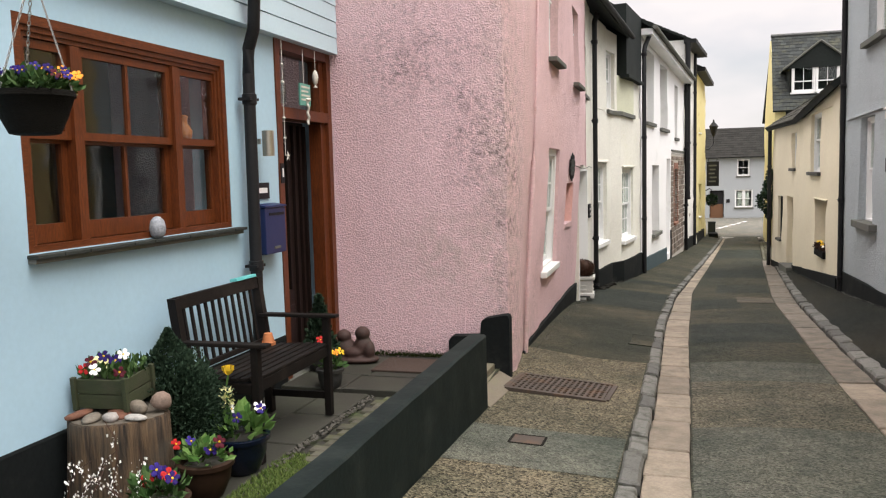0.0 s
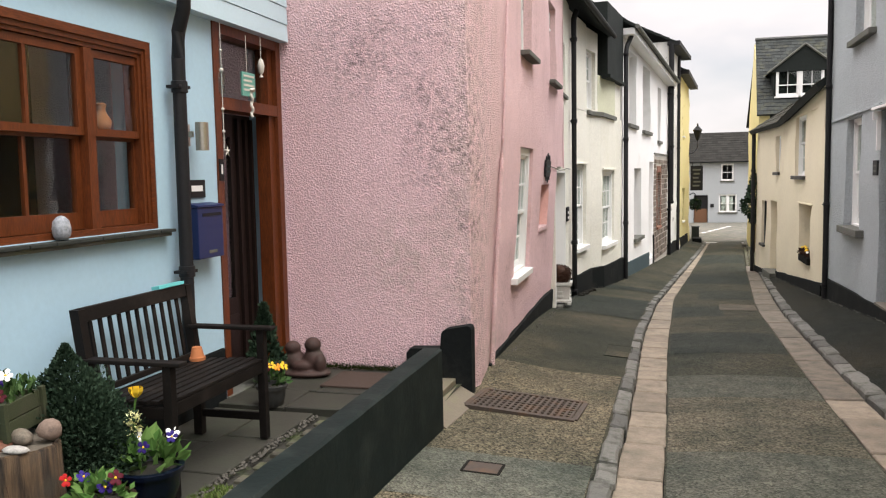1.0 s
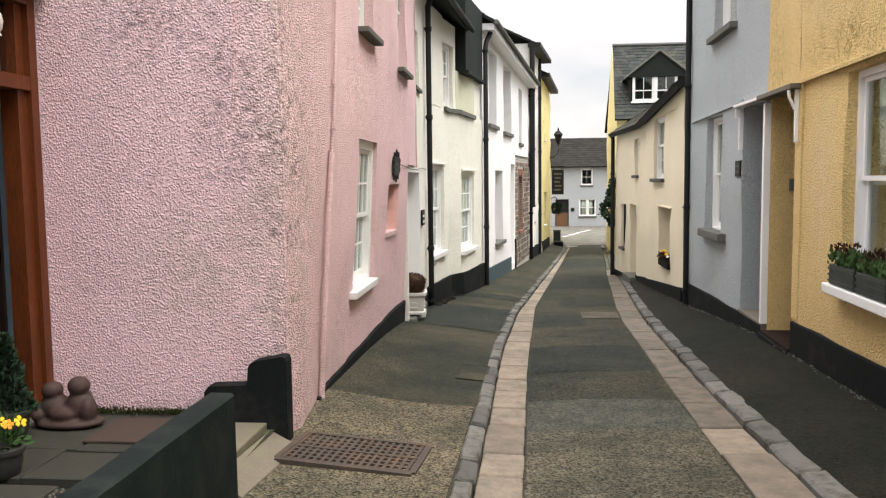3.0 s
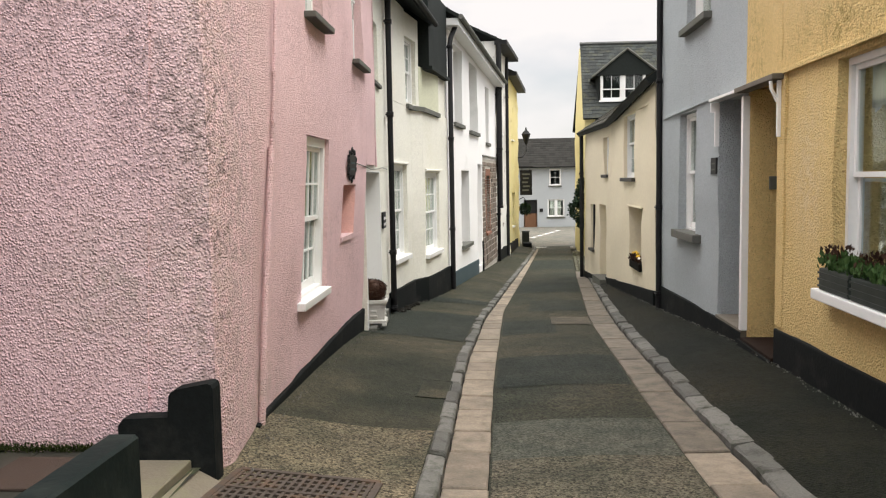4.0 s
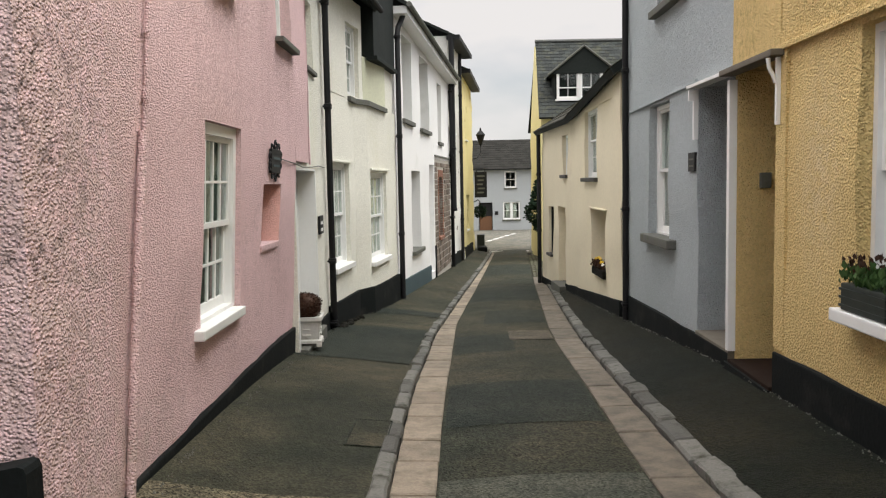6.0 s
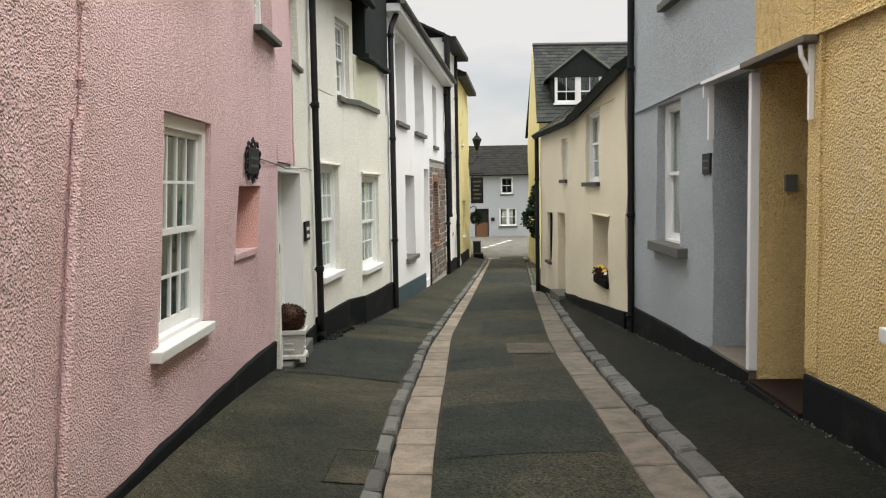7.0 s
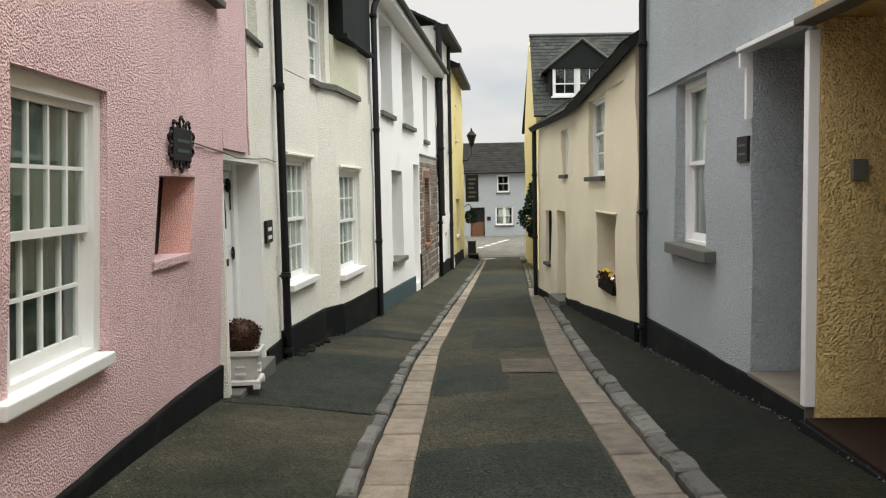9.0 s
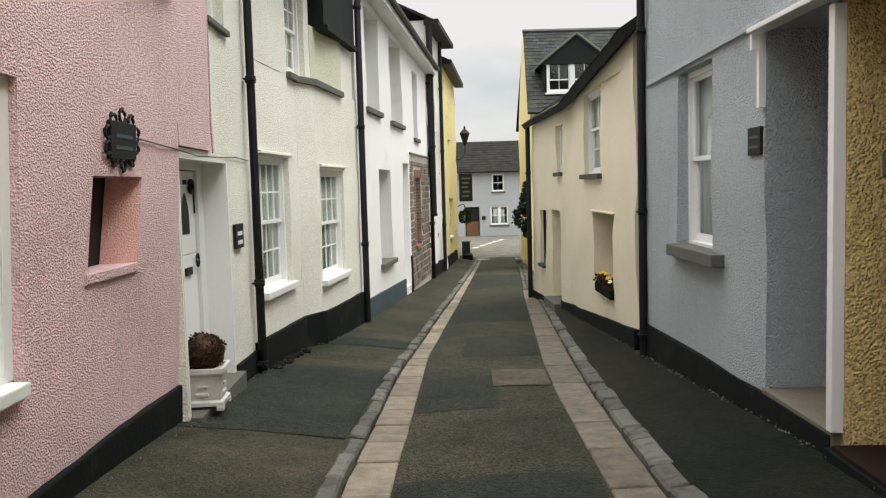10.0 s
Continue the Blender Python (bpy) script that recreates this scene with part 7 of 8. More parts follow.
for k in range(7):
    x0 = BXF - 0.015 - 0.068 * k
    bar("seat_slat", (x0 - 0.046, BY0 + 0.004, 0.362 - 0.003 * k), (x0, BY1 - 0.004, 0.382 - 0.003 * k))
TB = Matrix.Translation((BXB + 0.03, 0, 0.30)) @ Matrix.Rotation(radians(-7.4), 4, "Y")
bar("top_rail", (-0.022, BY0 + 0.03, 0.47), (0.022, BY1 - 0.03, 0.55), 0.006, TB)
bar("low_rail", (-0.018, BY0 + 0.05, 0.075), (0.018, BY1 - 0.05, 0.11), 0.005, TB)
for k in range(11):
    y0 = BY0 + 0.095 + 0.081 * k
    bar("back_slat", (-0.007, y0, 0.11), (0.007, y0 + 0.026, 0.47), 0.003, TB)
M_teal = surface("turquoise_cloth", (0.13, 0.50, 0.50), 0.8, vary=0.1, scale=6)
bm = bmesh.new()
add_box(bm, (-0.024, BY1 - 0.34, 0.552), (0.03, BY1 - 0.07, 0.572), TB, 0.002)
tagged(part("bench_plaque", bm, M_teal, None), "turquoise strip fixed to the bench back", "plaque")
tp = thing("upturned_terracotta_pot", "small upturned terracotta pot on the bench seat", "plant pot")
bm = bmesh.new()
add_lathe(bm, [(0.05, 0), (0.052, 0.022), (0.044, 0.024), (0.030, 0.085), (0.02, 0.088)], Matrix.Translation((-2.79, 5.17, 0.364)), 20)
smooth(part("pot", bm, M_terracotta, tp), 40)

# clay figure group, kept as one plain shape
M_clay = surface("dark_red_clay", (0.055, 0.026, 0.020), 0.75, vary=0.3, scale=8, grain=40, relief=0.004, dirt=(0.04, 0.035, 0.025), dirt_range=(0.5, 0.7), dirt_scale=6)
bm = bmesh.new()
for c, s_ in (((0, 0, 0.035), (0.23, 0.14, 0.04)), ((-0.09, 0, 0.13), (0.10, 0.085, 0.09)), ((0.08, 0, 0.14), (0.09, 0.085, 0.11)), ((-0.10, -0.01, 0.24), (0.068, 0.065, 0.06)), ((0.08, -0.01, 0.27), (0.07, 0.068, 0.065)), ((0.15, -0.03, 0.12), (0.05, 0.06, 0.09)), ((-0.17, -0.05, 0.09), (0.05, 0.06, 0.05)), ((0.0, -0.07, 0.10), (0.09, 0.05, 0.05))):
    bmesh.ops.create_icosphere(bm, subdivisions=3, radius=1.0, matrix=Matrix.Translation((-2.80 + c[0], 6.80 + c[1], GZF(6.8) + 0.02 + c[2])) @ Matrix.Diagonal((*s_, 1)))
fig = smooth(part("clay_ornament", bm, M_clay), 80)
melt = fig.modifiers.new("one_body", "REMESH")
melt.mode, melt.voxel_size, melt.use_smooth_shade = "VOXEL", 0.012, True
tagged(fig, "dark red clay ornament of two rounded figures", "statue")

# ---- things on the blue wall ----
M_navy = surface("navy_enamel", (0.006, 0.017, 0.078), 0.45, vary=0.12, scale=4, grain=40, relief=0.001)
pb = thing("post_box", "navy blue metal wall post box", "post box")
PBX = Face((-3.07, 5.55), (-3.07, 5.92), 1)
bm = bmesh.new()
f_box(bm, PBX, 0.0, 0.33, 0.965, 1.32, 0.0, 0.095, 0.008)
part("box_body", bm, M_navy, pb)
bm = bmesh.new()
vs = [bm.verts.new(PBX.at(u, z, w)) for u in (-0.006, 0.336) for w, z in ((-0.0, 1.35), (-0.0, 1.322), (0.105, 1.322), (0.105, 1.335))]
for q in ((0, 1, 2, 3), (7, 6, 5, 4), (0, 4, 5, 1), (1, 5, 6, 2), (2, 6, 7, 3), (3, 7, 4, 0)):
    bm.faces.new([vs[i] for i in q])
part("lid", bm, M_navy, pb)
bm = bmesh.new()
f_box(bm, PBX, 0.06, 0.30, 1.26, 1.28, 0.095, 0.099)
part("letter_slot", bm, M_black, pb)
bm = bmesh.new()
f_box(bm, PBX, 0.13, 0.23, 1.0, 1.02, 0.095, 0.099)
part("name_card", bm, M_sill, pb)
bm = bmesh.new()
f_box(bm, BF, bu(5.57), bu(5.83), 1.385, 1.51, 0.0, 0.014, 0.002)
hs = tagged(part("house_name_sign", bm, M_black), "small black slate house sign with white lettering", "sign")
for k in range(1):
    bm = bmesh.new()
    f_box(bm, BF, bu(5.65), bu(5.79), 1.43, 1.47, 0.014, 0.017)
    part("writing_bar", bm, M_white_wood, hs)
bm = bmesh.new()
f_box(bm, BF, bu(6.03), bu(6.09), 1.50, 1.66, 0.012, 0.020)
ns = tagged(part("door_number_tile", bm, M_black), "small dark tile beside the door", "sign")
bm = bmesh.new()
f_box(bm, BF, bu(6.05), bu(6.07), 1.55, 1.62, 0.020, 0.023)
part("writing_bar", bm, M_white_wood, ns)
M_steel = surface("brushed_steel", (0.42, 0.40, 0.34), 0.35, metal=0.8, vary=0.1, scale=3, grain=60, relief=0.0005)
wl_ = thing("wall_lamp", "brushed steel cylinder wall lamp", "lamp")
bm = bmesh.new()
f_box(bm, BF, bu(5.58), bu(5.64), 1.74, 1.89, 0.0, 0.03, 0.004)
f_box(bm, BF, bu(5.60), bu(5.62), 1.80, 1.84, 0.03, 0.07)
part("bracket", bm, M_steel, wl_)
bm = bmesh.new()
q_ = BF.at(bu(5.64), 0, 0.12)
add_tube(bm, [(q_.x, q_.y, 1.71), (q_.x, q_.y, 1.90)], 0.045, 16)
smooth(part("lamp_body", bm, M_steel, wl_), 40)
# hanging strings above the door
M_string = surface("white_cord_and_shell", (0.60, 0.57, 0.50), 0.8, vary=0.15, scale=8)
M_green = surface("sea_green_paint", (0.13, 0.35, 0.28), 0.6, vary=0.15, scale=6)
hang = thing("shell_string", "hanging string of shells, bottle and starfish", "ornament")
bm = bmesh.new()
hx, hy_ = -3.02, 6.02
add_tube(bm, [(hx, hy_, 2.64), (hx, hy_, 1.72)], 0.003, 5)
part("cord", bm, M_string, hang)
for z, s_ in ((2.44, 0.012), (2.02, 0.012), (1.86, 0.012), (2.30, 0.016)):
    bm = bmesh.new()
    bmesh.ops.create_icosphere(bm, subdivisions=2, radius=s_, matrix=Matrix.Translation((hx, hy_, z)))
    part("bead", bm, M_string, hang)
bm = bmesh.new()
add_lathe(bm, [(0.006, 0), (0.026, 0.004), (0.026, 0.13), (0.010, 0.17), (0.010, 0.20), (0.004, 0.2)], Matrix.Translation((hx, hy_, 2.13)), 14)
smooth(part("bottle", bm, M_glass, hang, "small green glass bottle"), 40)
bm = bmesh.new()
ctr = Vector((hx + 0.01, hy_ + 0.02, 1.715))
vs = [bm.verts.new(ctr + Vector((0.0, (0.045 if k % 2 == 0 else 0.014) * math.sin(math.tau * k / 10), (0.045 if k % 2 == 0 else 0.014) * math.cos(math.tau * k / 10)))) for k in range(10)]
front = bm.verts.new(ctr + Vector((0.012, 0, 0)))
back = bm.verts.new(ctr + Vector((-0.006, 0, 0)))
for k in range(10):
    bm.faces.new((vs[k], vs[(k + 1) % 10], front))
    bm.faces.new((vs[(k + 1) % 10], vs[k], back))
part("starfish", bm, M_string, hang)
hang2 = thing("door_charm", "sea green hanging sign with rope tassel", "ornament")
bm = bmesh.new()
add_tube(bm, [(-3.0, 6.36, 2.6), (-3.0, 6.36, 2.32)], 0.0025, 5)
part("cord", bm, M_string, hang2)
bm = bmesh.new()
add_box(bm, (-3.01, 6.28, 2.14), (-2.995, 6.48, 2.32), None, 0.002)
sg_ = part("sign_board", bm, M_green, hang2)
for k in range(4):
    bm = bmesh.new()
    add_box(bm, (-2.995, 6.30, 2.285 - 0.035 * k), (-2.992, 6.46 - 0.03 * (k % 2), 2.30 - 0.035 * k))
    part("writing_bar", bm, M_string, sg_)
bm = bmesh.new()
add_tube(bm, [(-2.985 + 0.006 * math.cos(j), 6.40 + 0.006 * math.sin(j), 2.20 - 0.012 * j) for j in range(19)], [0.024 if j < 2 else 0.012 for j in range(19)], 7)
smooth(part("rope_tassel", bm, M_string, hang2), 60)
hang3 = thing("fish_charm", "white fish-shaped charm on a cord", "ornament")
bm = bmesh.new()
add_tube(bm, [(-3.0, 6.60, 2.62), (-3.0, 6.60, 2.46)], 0.0025, 5)
part("cord", bm, M_string, hang3)
bm = bmesh.new()
add_lathe(bm, [(0.002, 0), (0.018, -0.02), (0.028, -0.06), (0.020, -0.11), (0.006, -0.13), (0.018, -0.15), (0.002, -0.151)], Matrix.Translation((-3.0, 6.60, 2.46)), 12)
smooth(part("fish_body", bm, M_string, hang3), 60)
# ornaments on and behind the sill
orn = tagged(smooth(part("owl_ornament", (lambda bm: (add_lathe(bm, [(0.03, 0), (0.045, 0.02), (0.05, 0.06), (0.042, 0.10), (0.02, 0.125), (0.003, 0.13)], Matrix.Translation((-3.06, 4.34, 1.20)), 18), bm)[1])(bmesh.new()), surface("painted_grey_stone", (0.35, 0.37, 0.40), 0.7, vary=0.5, scale=18, grain=60, relief=0.002)), 60), "grey painted pebble ornament on the window sill", "ornament")
vase = tagged(smooth(part("vase", (lambda bm: (add_lathe(bm, [(0.03, 0), (0.055, 0.04), (0.06, 0.08), (0.03, 0.13), (0.026, 0.15), (0.035, 0.18), (0.02, 0.19)], Matrix.Translation((-3.26, 4.98, 1.80)), 18), bm)[1])(bmesh.new()), M_terracotta), 60), "orange clay vase behind the window", "vase")
bm = bmesh.new()
add_box(bm, (-3.36, 3.5, 1.77), (-3.235, 5.1, 1.79))
tagged(part("window_shelf", bm, M_wood), "narrow timber shelf behind the window", "shelf")
boat = thing("toy_boat", "small white toy sailing boat behind the glass", "ornament")
bm = bmesh.new()
vs = [bm.verts.new(p) for p in ((-3.27, 3.86, 1.83), (-3.27, 3.97, 1.83), (-3.27, 3.87, 1.99), (-3.262, 3.86, 1.83), (-3.262, 3.97, 1.83), (-3.262, 3.87, 1.99))]
for q in ((0, 1, 2), (5, 4, 3), (0, 3, 4, 1), (1, 4, 5, 2), (2, 5, 3, 0)):
    bm.faces.new([vs[i] for i in q])
part("sail", bm, M_white_wood, boat)
bm = bmesh.new()
add_box(bm, (-3.28, 3.84, 1.79), (-3.25, 3.99, 1.825), None, 0.01)
part("hull", bm, M_white_wood, boat)
# hanging basket by the window
M_coir = surface("dark_woven_basket", (0.010, 0.009, 0.007), 0.9, spec=0.1, vary=0.35, scale=8, grain=60, relief=0.012, strength=0.9, stretch=(1, 1, 4))
hb = thing("hanging_basket", "dark woven hanging basket of purple and orange pansies", "hanging basket")
hc = Vector((-2.58, 2.86, 1.90))
bm = bmesh.new()
add_lathe(bm, [(0.08, -0.15), (0.10, -0.145), (0.13, -0.08), (0.158, 0.0), (0.168, 0.005), (0.164, 0.03), (0.14, 0.03), (0.02, 0.02)], Matrix.Translation(hc), 32)
smooth(part("basket", bm, M_coir, hb), 50)
M_chain = surface("galvanised_chain", (0.30, 0.29, 0.27), 0.4, metal=0.8)
hk = hc + Vector((0.02, 0.02, 0.52))
for k in range(3):
    a = math.tau * k / 3 + 0.4
    p0 = hc + Vector((0.16 * math.cos(a), 0.16 * math.sin(a), 0.02))
    bm = bmesh.new()
    for j in range(26):
        c_ = p0.lerp(hk, (j + 0.5) / 26)
        dd = (hk - p0).normalized()
        s_ = dd.cross(Vector((0, 0, 1)) if j % 2 else Vector((1, 0.3, 0))).normalized()
        add_tube(bm, [c_ + dd * 0.013 * math.sin(t_) + s_ * 0.006 * math.cos(t_) for t_ in [math.tau * i / 8 for i in range(9)]], 0.0022, 4, False)
    part("chain", bm, M_chain, hb)
bm = bmesh.new()
add_tube(bm, [(-3.09, 2.95, 2.22), (-2.9, 2.93, 2.33), (-2.62, 2.90, 2.44), (-2.52, 2.90, 2.46), (-2.53, 2.90, 2.42)], 0.008, 6)
part("wall_bracket", bm, M_black, hb, "black iron wall bracket")
leaf_cloud("leaves", ball((hc.x, hc.y, hc.z + 0.03), 0.185, 0.185, 0.09, 0.4, True), 600, 0.042, 51, L_mid, hb, "", 0.3)
rr = random.Random(12)
for k in range(34):
    a, d = rr.uniform(0, math.tau), rr.uniform(0.05, 0.18)
    col = ("violet", "purple", "violet", "purple", "maroon", "violet")[k % 6] if not 0.2 < a < 1.3 else "orange"
    p = (hc.x + d * math.cos(a), hc.y + d * math.sin(a), hc.z + 0.06 + 0.06 * (1 - d / 0.22) + rr.uniform(0, 0.03))
    flower(hb, p, (0.5 + math.cos(a) * 0.4, -0.6 + math.sin(a) * 0.4, 0.5), 0.021, col, 300 + k)

# ---- things in the street ----
# wrought iron plaque over the pink niche
wp = thing("iron_plaque", "black wrought iron plaque with scrolled border", "plaque")
bm = bmesh.new()
f_box(bm, PF, 4.56, 4.98, 1.47, 1.70, 0.0, 0.03, 0.006)
pl_ = part("plate", bm, M_black, wp)
for k in range(2):
    bm = bmesh.new()
    f_box(bm, PF, 4.63, 4.91, 1.60 - 0.07 * k, 1.622 - 0.07 * k, 0.03, 0.033)
    part("writing_bar", bm, M_slateblue, pl_)
cu, cz = 4.77, 1.585
for k in range(10):
    a = math.tau * (k + 0.5) / 10
    eu, ez = cu + 0.245 * math.cos(a), cz + 0.15 * math.sin(a)
    bm = bmesh.new()
    add_tube(bm, [PF.at(eu + 0.062 * math.cos(b) * (1 - 0.35 * b / 7), ez + 0.055 * math.sin(b) * (1 - 0.35 * b / 7), 0.02) for b in [i * 0.5 + a for i in range(14)]], 0.010, 5)
    part("scroll", bm, M_black, wp)
# cable across to the cottage
bm = bmesh.new()
add_tube(bm, [PF.at(4.99, 1.62, 0.012), PF.at(5.9, 1.585, 0.012), C1.at(0.6, 1.56, 0.012), C1.at(1.4, 1.575, 0.012), C1.at(2.0, 1.60, 0.012), C1.at(2.6, 1.585, 0.012)], 0.006, 5)
tagged(part("wall_cable", bm, M_sill), "thin painted cable sagging along the walls", "cable")
bm = bmesh.new()
add_tube(bm, [C1.at(1.05, 1.60, 0.03), C1.at(1.02, 1.9, 0.03), C1.at(1.05, 2.5, 0.03), C1.at(1.0, 4.4, 0.03)], 0.012, 5)
tagged(part("wall_pipe", bm, M_pink), "thin pipe at the joint of the two houses", "pipe")
# white box planter with clipped brown ball
M_planter = surface("white_moulded_planter", (0.62, 0.61, 0.57), 0.6, vary=0.1, scale=5, grain=40, relief=0.003, dirt=(0.32, 0.30, 0.25), dirt_range=(0.55, 0.75), dirt_scale=6)
bp_ = thing("box_planter", "white moulded box planter with clipped dark ball shrub", "planter")
PM = Matrix.Translation((-1.47, 13.48, -0.515)) @ Matrix.Rotation(radians(4), 4, "Z")
bm = bmesh.new()
prev = None
for hw, z in ((0.165, 0.0), (0.165, 0.03), (0.140, 0.045), (0.150, 0.24), (0.165, 0.255), (0.180, 0.27), (0.180, 0.31), (0.15, 0.31), (0.15, 0.27)):
    ring = [bm.verts.new(PM @ Vector((sx * hw, sy * hw, z + 0.02))) for sx, sy in ((-1, -1), (1, -1), (1, 1), (-1, 1))]
    if prev:
        for a in range(4):
            bm.faces.new((prev[a], prev[(a + 1) % 4], ring[(a + 1) % 4], ring[a]))
    else:
        bm.faces.new(ring)
    prev = ring
bm.faces.new(prev)
part("planter_box", bm, M_planter, bp_)
for sx in (-1, 1):
    for sy in (-1, 1):
        bm = bmesh.new()
        add_box(bm, (sx * 0.14 - 0.03, sy * 0.14 - 0.03, -0.02), (sx * 0.14 + 0.03, sy * 0.14 + 0.03, 0.025), PM, 0.008)
        part("foot", bm, M_planter, bp_)
for ang in (0, 90):
    R_ = PM @ Matrix.Rotation(radians(ang), 4, "Z")
    bm = bmesh.new()
    add_box(bm, (-0.05, -0.158, 0.10), (0.05, -0.140, 0.125), R_, 0.006)
    add_box(bm, (-0.04, -0.158, 0.17), (0.04, -0.140, 0.19), R_, 0.006)
    part("moulding", bm, M_planter, bp_)
bm = bmesh.new()
bmesh.ops.create_icosphere(bm, subdivisions=3, radius=0.15, matrix=Matrix.Translation(PM @ Vector((0, 0, 0.44))))
part("ball_core", bm, L_brown, bp_)
leaf_cloud("ball_foliage", ball(tuple(PM @ Vector((0, 0, 0.44))), 0.175, 0.175, 0.165, 0.85), 2600, 0.022, 71, L_brown, bp_, "clipped dark brown foliage", 0.1)
# window boxes
M_trough = surface("dark_green_trough", (0.014, 0.022, 0.018), 0.5, vary=0.2, scale=5, grain=40, relief=0.002)
for k in range(2):
    wb = thing("window_trough", "dark ridged trough of low green plants on the sill", "window box", group="troughs on the sill")
    u1_ = 5.95 - 0.60 * k
    bm = bmesh.new()
    f_box(bm, Y1, u1_ - 0.56, u1_, 0.521, 0.69, -0.06, 0.13, 0.012)
    body = part("trough", bm, M_trough, wb)
    for j in range(3):
        bm = bmesh.new()
        f_box(bm, Y1, u1_ - 0.565, u1_ + 0.005, 0.545 + 0.05 * j, 0.56 + 0.05 * j, 0.125, 0.138)
        part("ridge", bm, M_trough, wb)
    leaf_cloud("leaves", lambda r, u1_=u1_: (Y1.at(u1_ - r.uniform(0.0, 0.56), 0.68 + r.uniform(0, 0.10) * (0.5 + 0.5 * r.random()), r.uniform(-0.07, 0.14)), (0, 0, 1)), 380, 0.055, 90 + k, L_mid, wb, "", 0.5)
    leaf_cloud("dark_leaves", lambda r, u1_=u1_: (Y1.at(u1_ - r.uniform(0.0, 0.2), 0.70 + r.uniform(0, 0.14), r.uniform(-0.05, 0.12)), (0, 0, 1)), 120, 0.04, 95 + k, L_brown, wb, "", 0.5)
fbx = thing("flower_basket", "dark basket of yellow flowers on the deep sill", "window box")
bm = bmesh.new()
f_box(bm, B1, 1.26, 2.35, -0.36, -0.22, -0.10, 0.06, 0.02)
part("basket", bm, M_coir, fbx)
leaf_cloud("leaves", lambda r: (B1.at(r.uniform(1.27, 2.35), r.uniform(-0.24, -0.12), r.uniform(-0.10, 0.07)), (0, 0, 1)), 320, 0.05, 97, L_brown, fbx)
rr = random.Random(5)
for k in range(8):
    flower(fbx, B1.at(rr.uniform(1.3, 1.5) if k < 3 else rr.uniform(1.95, 2.3), rr.uniform(-0.15, -0.06), rr.uniform(-0.06, 0.05)), (-0.5, -0.6, 0.6), 0.03, "yellow" if k != 2 else "white", 500 + k, "orange")
# lace valance and notice in the ochre window
lace = thing("lace_valance", "short white lace valance hung in the ochre window", "curtain")
bm = bmesh.new()
prev = None
for i in range(61):
    u = 4.72 + 1.25 * i / 60
    ww = -0.24 + 0.012 * math.sin(u * 60)
    ring = [bm.verts.new(Y1.at(u, 1.84 + 0.05 * abs(math.sin(u * 16)), ww)), bm.verts.new(Y1.at(u, 2.24, ww))]
    if prev:
        bm.faces.new((prev[0], ring[0], ring[1], prev[1]))
    prev = ring
lob = smooth(part("lace", bm, M_curtain, lace), 80)
lob.modifiers.new("thickness", "SOLIDIFY").thickness = 0.003
for k in range(5):
    gl_ = thing("glass_ornament", "small glass bottle standing inside the window", "ornament", group="bottles on the inner sill")
    bm = bmesh.new()
    add_lathe(bm, [(0.02, 0), (0.035, 0.01), (0.035, 0.10 + 0.02 * (k % 3)), (0.012, 0.15), (0.012, 0.19), (0.004, 0.19)], Matrix.Translation(Y1.at(5.0 + 0.16 * k, 1.36, -0.27)), 14)
    smooth(part("bottle", bm, (M_glass, M_terracotta, M_curtain)[k % 3], gl_), 50)
bm = bmesh.new()
f_box(bm, Y1, 4.68, 6.0, 1.335, 1.36, -0.34, -0.21)
tagged(part("inner_shelf", bm, M_white_wood), "narrow white shelf across the window inside", "shelf")
rf = random.Random(77)
for k in range(7):
    ob = new("foot_stone", pebble_mesh("foot_stone", k, rf.uniform(0.05, 0.09), rf.uniform(0.05, 0.08), rf.uniform(0.03, 0.05), M_joint))
    q = C2.at(0.30 + 0.22 * k, 0, 0.10 + rf.uniform(0, 0.05))
    ob.location = (q.x, q.y, pave_z(q.x, q.y) + 0.012)
    ob.rotation_euler = (0, 0, rf.uniform(0, 6))
    tagged(ob, "dark loose stone at the foot of the cottage wall", "stone", "stones at the wall foot")
# printed notice
ycase = thing("window_notice", "pale printed notice behind the ochre house window", "notice")
bm = bmesh.new()
f_box(bm, Y1, 5.28, 5.45, 0.82, 1.28, -0.212, -0.208)
npaper = part("paper", bm, M_curtain, ycase)
for k in range(3):
    bm = bmesh.new()
    f_box(bm, Y1, 5.30, 5.43, 0.86 + 0.145 * k, 0.97 + 0.145 * k, -0.2075, -0.206)
    part("picture_bar", bm, M_grey, npaper)
# corner lamp, sign, basket, bin
lm = thing("street_lamp", "black lantern on a bracket at the yellow corner", "street lamp")
lp = Vector((1.68, 41.6, 2.98))
bm = bmesh.new()
add_lathe(bm, [(0.06, 0), (0.20, 0.45), (0.22, 0.47), (0.10, 0.62), (0.05, 0.66), (0.03, 0.78), (0.005, 0.80)], Matrix.Translation(lp), 6)
part("lantern", bm, M_black, lm)
bm = bmesh.new()
add_tube(bm, [lp + Vector((0, 0, 0.02)), lp + Vector((0, 0, -0.35)), lp + Vector((-0.2, -0.25, -0.6)), lp + Vector((-0.62, -0.7, -0.62))], 0.03, 8)
part("bracket", bm, M_black, lm)
ps_ = thing("hanging_sign", "dark hanging board with pale lettering", "sign")
bm = bmesh.new()
add_box(bm, (1.45, 44.0, 0.55), (2.05, 44.06, 1.80), None, 0.01)
psb = part("board", bm, M_black, ps_)
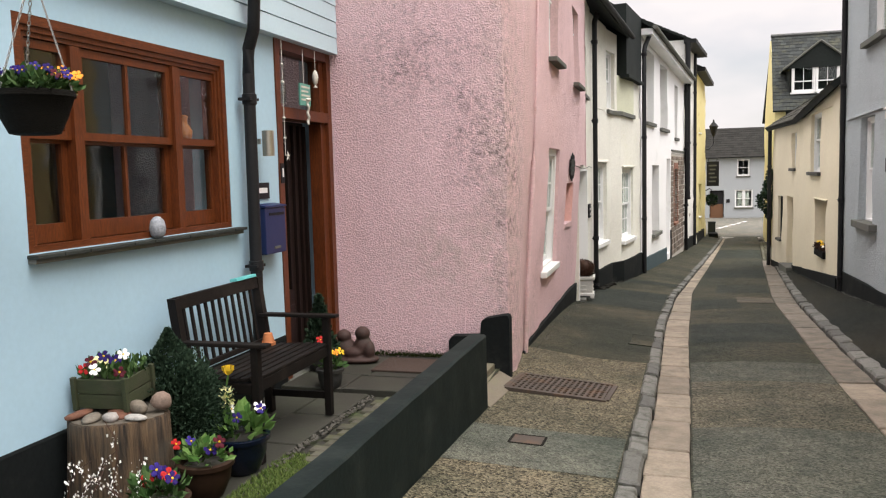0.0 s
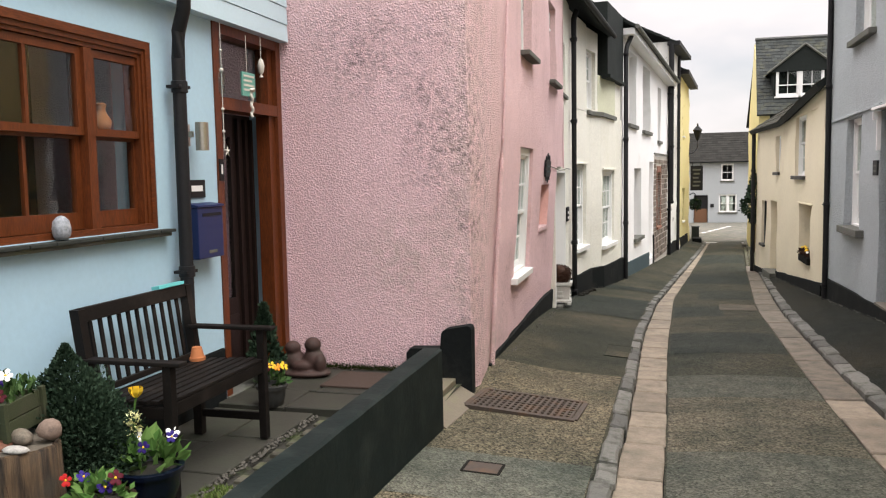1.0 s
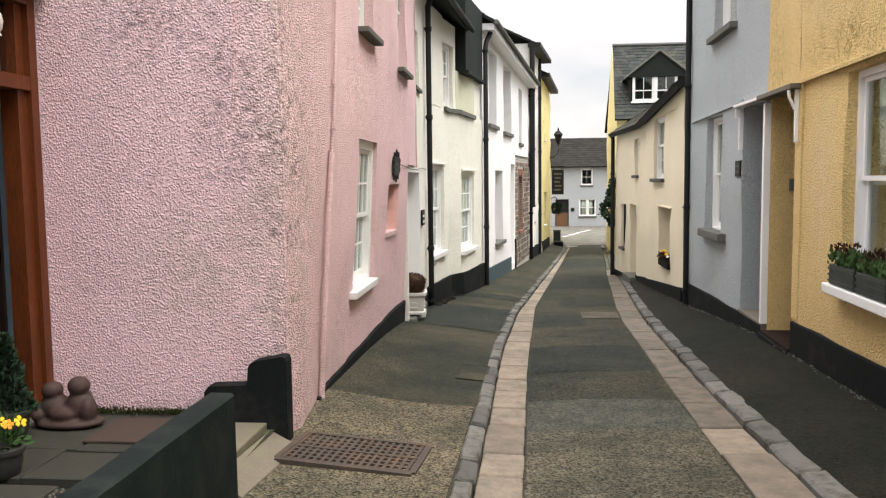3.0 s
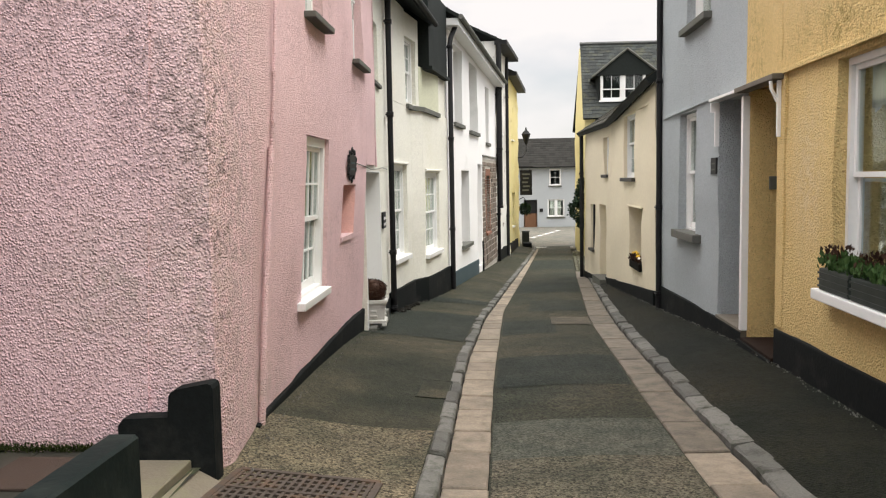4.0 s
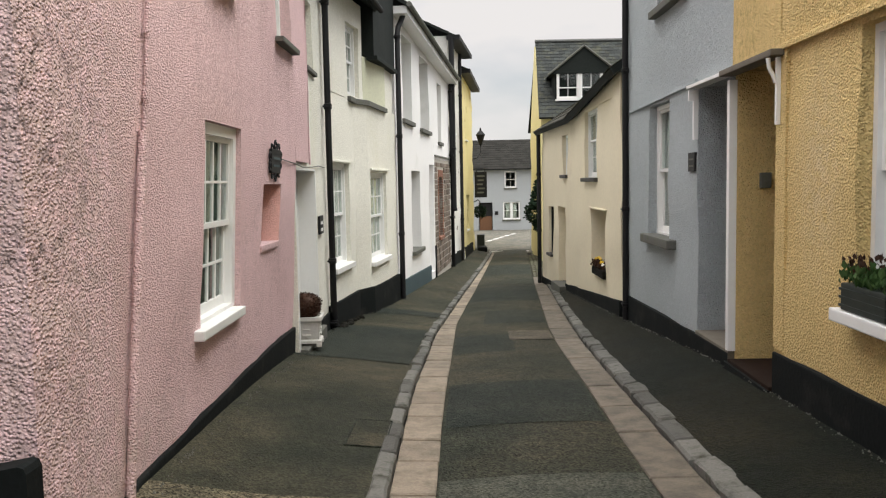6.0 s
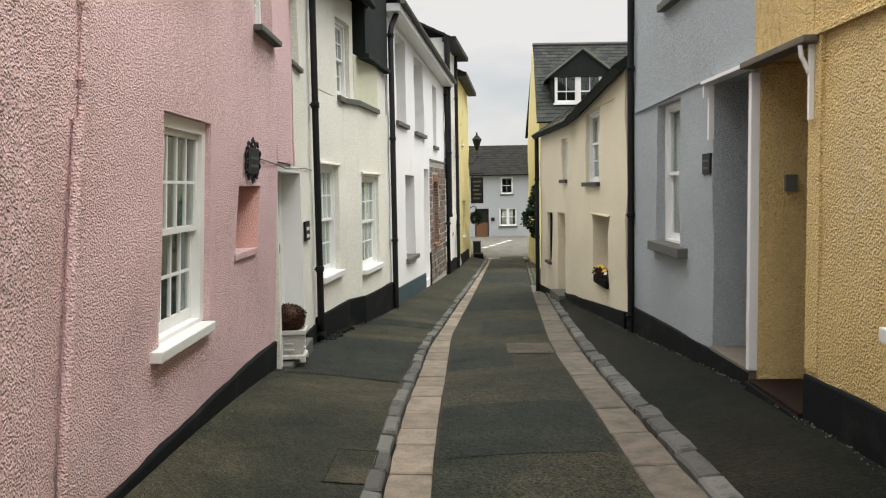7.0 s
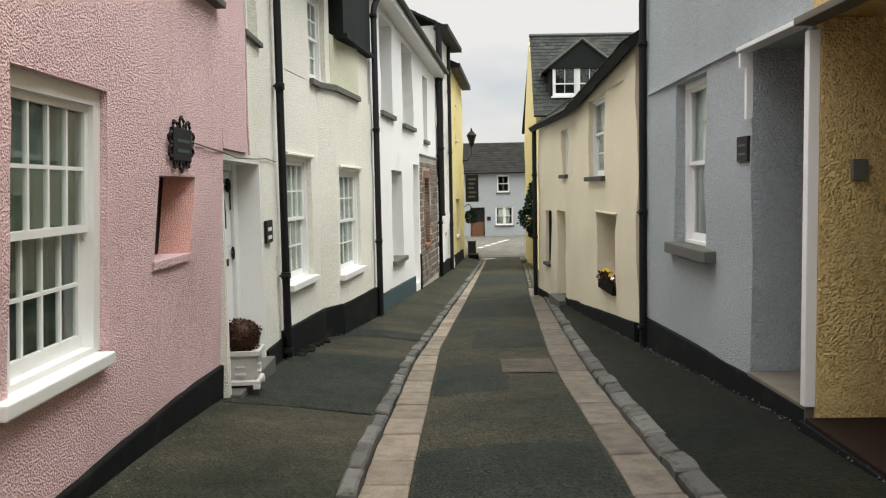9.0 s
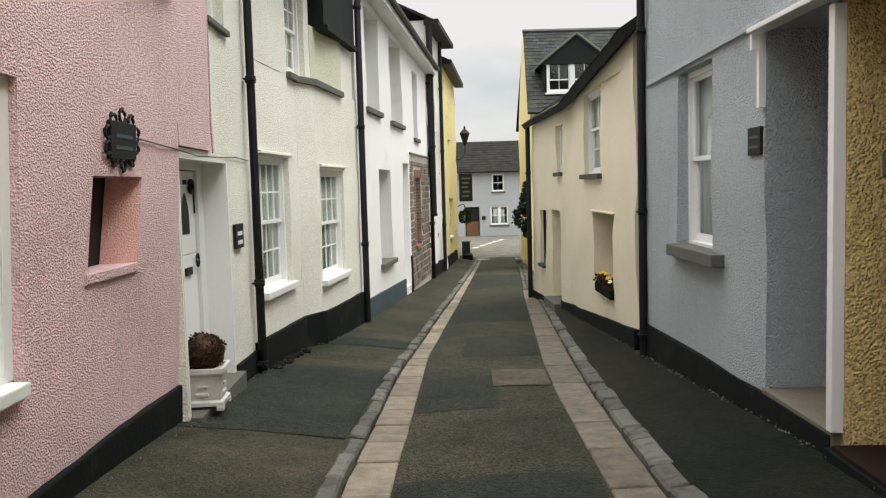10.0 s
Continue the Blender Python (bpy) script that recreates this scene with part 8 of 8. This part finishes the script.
for k in range(5):
    bm = bmesh.new()
    add_box(bm, (1.56 + 0.04 * (k % 2), 43.99, 1.55 - 0.2 * k), (1.94 - 0.05 * (k % 3), 43.998, 1.63 - 0.2 * k))
    part("writing_bar", bm, M_sill, psb)
bm = bmesh.new()
add_tube(bm, [(1.0, 44.03, 1.98), (2.12, 44.03, 1.98)], 0.03, 6)
add_tube(bm, [(1.55, 44.03, 1.98), (1.55, 44.03, 1.79)], 0.015, 6)
add_tube(bm, [(1.95, 44.03, 1.98), (1.95, 44.03, 1.79)], 0.015, 6)
part("bracket", bm, M_black, ps_)
nb = thing("corner_building", "pale building beyond the yellow corner", "house")
bm = bmesh.new()
add_box(bm, (-6.0, 42.2, -2.2), (1.25, 50.0, 4.6))
part("wall", bm, M_yellow_far, nb)
hb2 = thing("corner_basket", "round hanging basket of dark foliage at the corner", "hanging basket")
leaf_cloud("foliage", ball((1.60, 41.5, -0.05), 0.28, 0.28, 0.30, 0.5), 500, 0.10, 98, L_dark, hb2)
bm = bmesh.new()
add_tube(bm, [(1.30, 41.0, 0.4), (1.5, 41.3, 0.5), (1.60, 41.5, 0.42), (1.60, 41.5, 0.1)], 0.02, 6)
part("bracket", bm, M_black, hb2)
bn = thing("litter_bin", "dark green bin standing at the corner", "bin")
bm = bmesh.new()
add_box(bm, (1.45, 41.5, level(41.5)), (1.79, 41.85, level(41.5) + 0.75), None, 0.03)
part("bin_body", bm, M_trough, bn)
bm = bmesh.new()
add_box(bm, (1.43, 41.48, level(41.5) + 0.752), (1.81, 41.87, level(41.5) + 0.80), None, 0.02)
part("bin_lid", bm, M_trough, bn)
tb = thing("planter_trough", "low dark planter with foliage at the corner", "planter")
bm = bmesh.new()
add_box(bm, (1.45, 40.2, level(40.5) - 0.05), (1.85, 41.2, level(40.5) + 0.3), None, 0.02)
part("trough", bm, M_plinth, tb)
# moss along the foot of the pink gable
L_moss = leaf_material("damp_moss", (0.018, 0.026, 0.008), (0.050, 0.060, 0.018), 0.9)
moss = leaf_cloud("moss", lambda r: ((r.uniform(-3.05, -1.98), 7.10 - abs(r.gauss(0, 0.02)), GZF(7.1) + 0.025 + abs(r.gauss(0, 0.018))), (0, -0.5, 1)), 2600, 0.016, 131, L_moss, None, "", 0.4)
tagged(moss, "thin dark moss growing along the foot of the gable", "moss", kind="stuff")
# wall shrub on the tall yellow house
ws = thing("wall_shrub", "dark evergreen bush growing against the yellow wall", "shrub")
for c, r3, sd in (((3.60, 35.0, 0.60), (0.36, 0.6, 0.42), 1), ((3.42, 35.2, 0.12), (0.36, 0.55, 0.42), 2), ((3.66, 34.9, 1.10), (0.24, 0.4, 0.27), 3), ((3.60, 35.1, -0.35), (0.22, 0.4, 0.25), 4)):
    leaf_cloud("crown", ball(c, *r3, 0.4), 620, 0.12, 110 + sd, L_dark, ws)
bm = bmesh.new()
add_tube(bm, [(3.60, 35.1, level(35.1) - 0.05), (3.60, 35.1, -0.8), (3.58, 35.1, 0.2)], [0.05, 0.04, 0.02], 7)
part("trunk", bm, L_brown, ws)
# cobbled strip where the right pavement ends
cob = strip_base("cobble_strip", "strip of small dark cobbles beside the wall", "paving", 25.9, 38, lambda y: KERB_RI(y), lambda y: max(KERB_RI(y) + 0.1, WALL_R(y) + 0.05), 0.03)
verts, faces = [], []
rc = random.Random(6)
y = 26.0
while y < 37.5:
    x = CHAN_R(y) + 0.02 if y > 28 else KERB_RI(y) + 0.02
    while x < WALL_R(y) - 0.02:
        s_, h_ = rc.uniform(0.10, 0.15), level(y) + 0.05 + rc.uniform(0, 0.025)
        k = len(verts)
        verts += [(x, y, h_ - 0.06), (x + s_, y, h_ - 0.06), (x + s_, y + 0.13, h_ - 0.06), (x, y + 0.13, h_ - 0.06), (x + 0.02, y + 0.02, h_), (x + s_ - 0.02, y + 0.02, h_), (x + s_ - 0.02, y + 0.11, h_), (x + 0.02, y + 0.11, h_)]
        faces += [(k + 4, k + 5, k + 6, k + 7), (k, k + 1, k + 5, k + 4), (k + 1, k + 2, k + 6, k + 5), (k + 2, k + 3, k + 7, k + 6), (k + 3, k, k + 4, k + 7)]
        x += s_ + 0.015
    y += 0.145
me = bpy.data.meshes.new("cobbles")
me.from_pydata(verts, [], faces)
me.materials.append(M_sett)
ob = new("cobbles", me)
ob.parent = cob
ob["kind"] = "stuff"
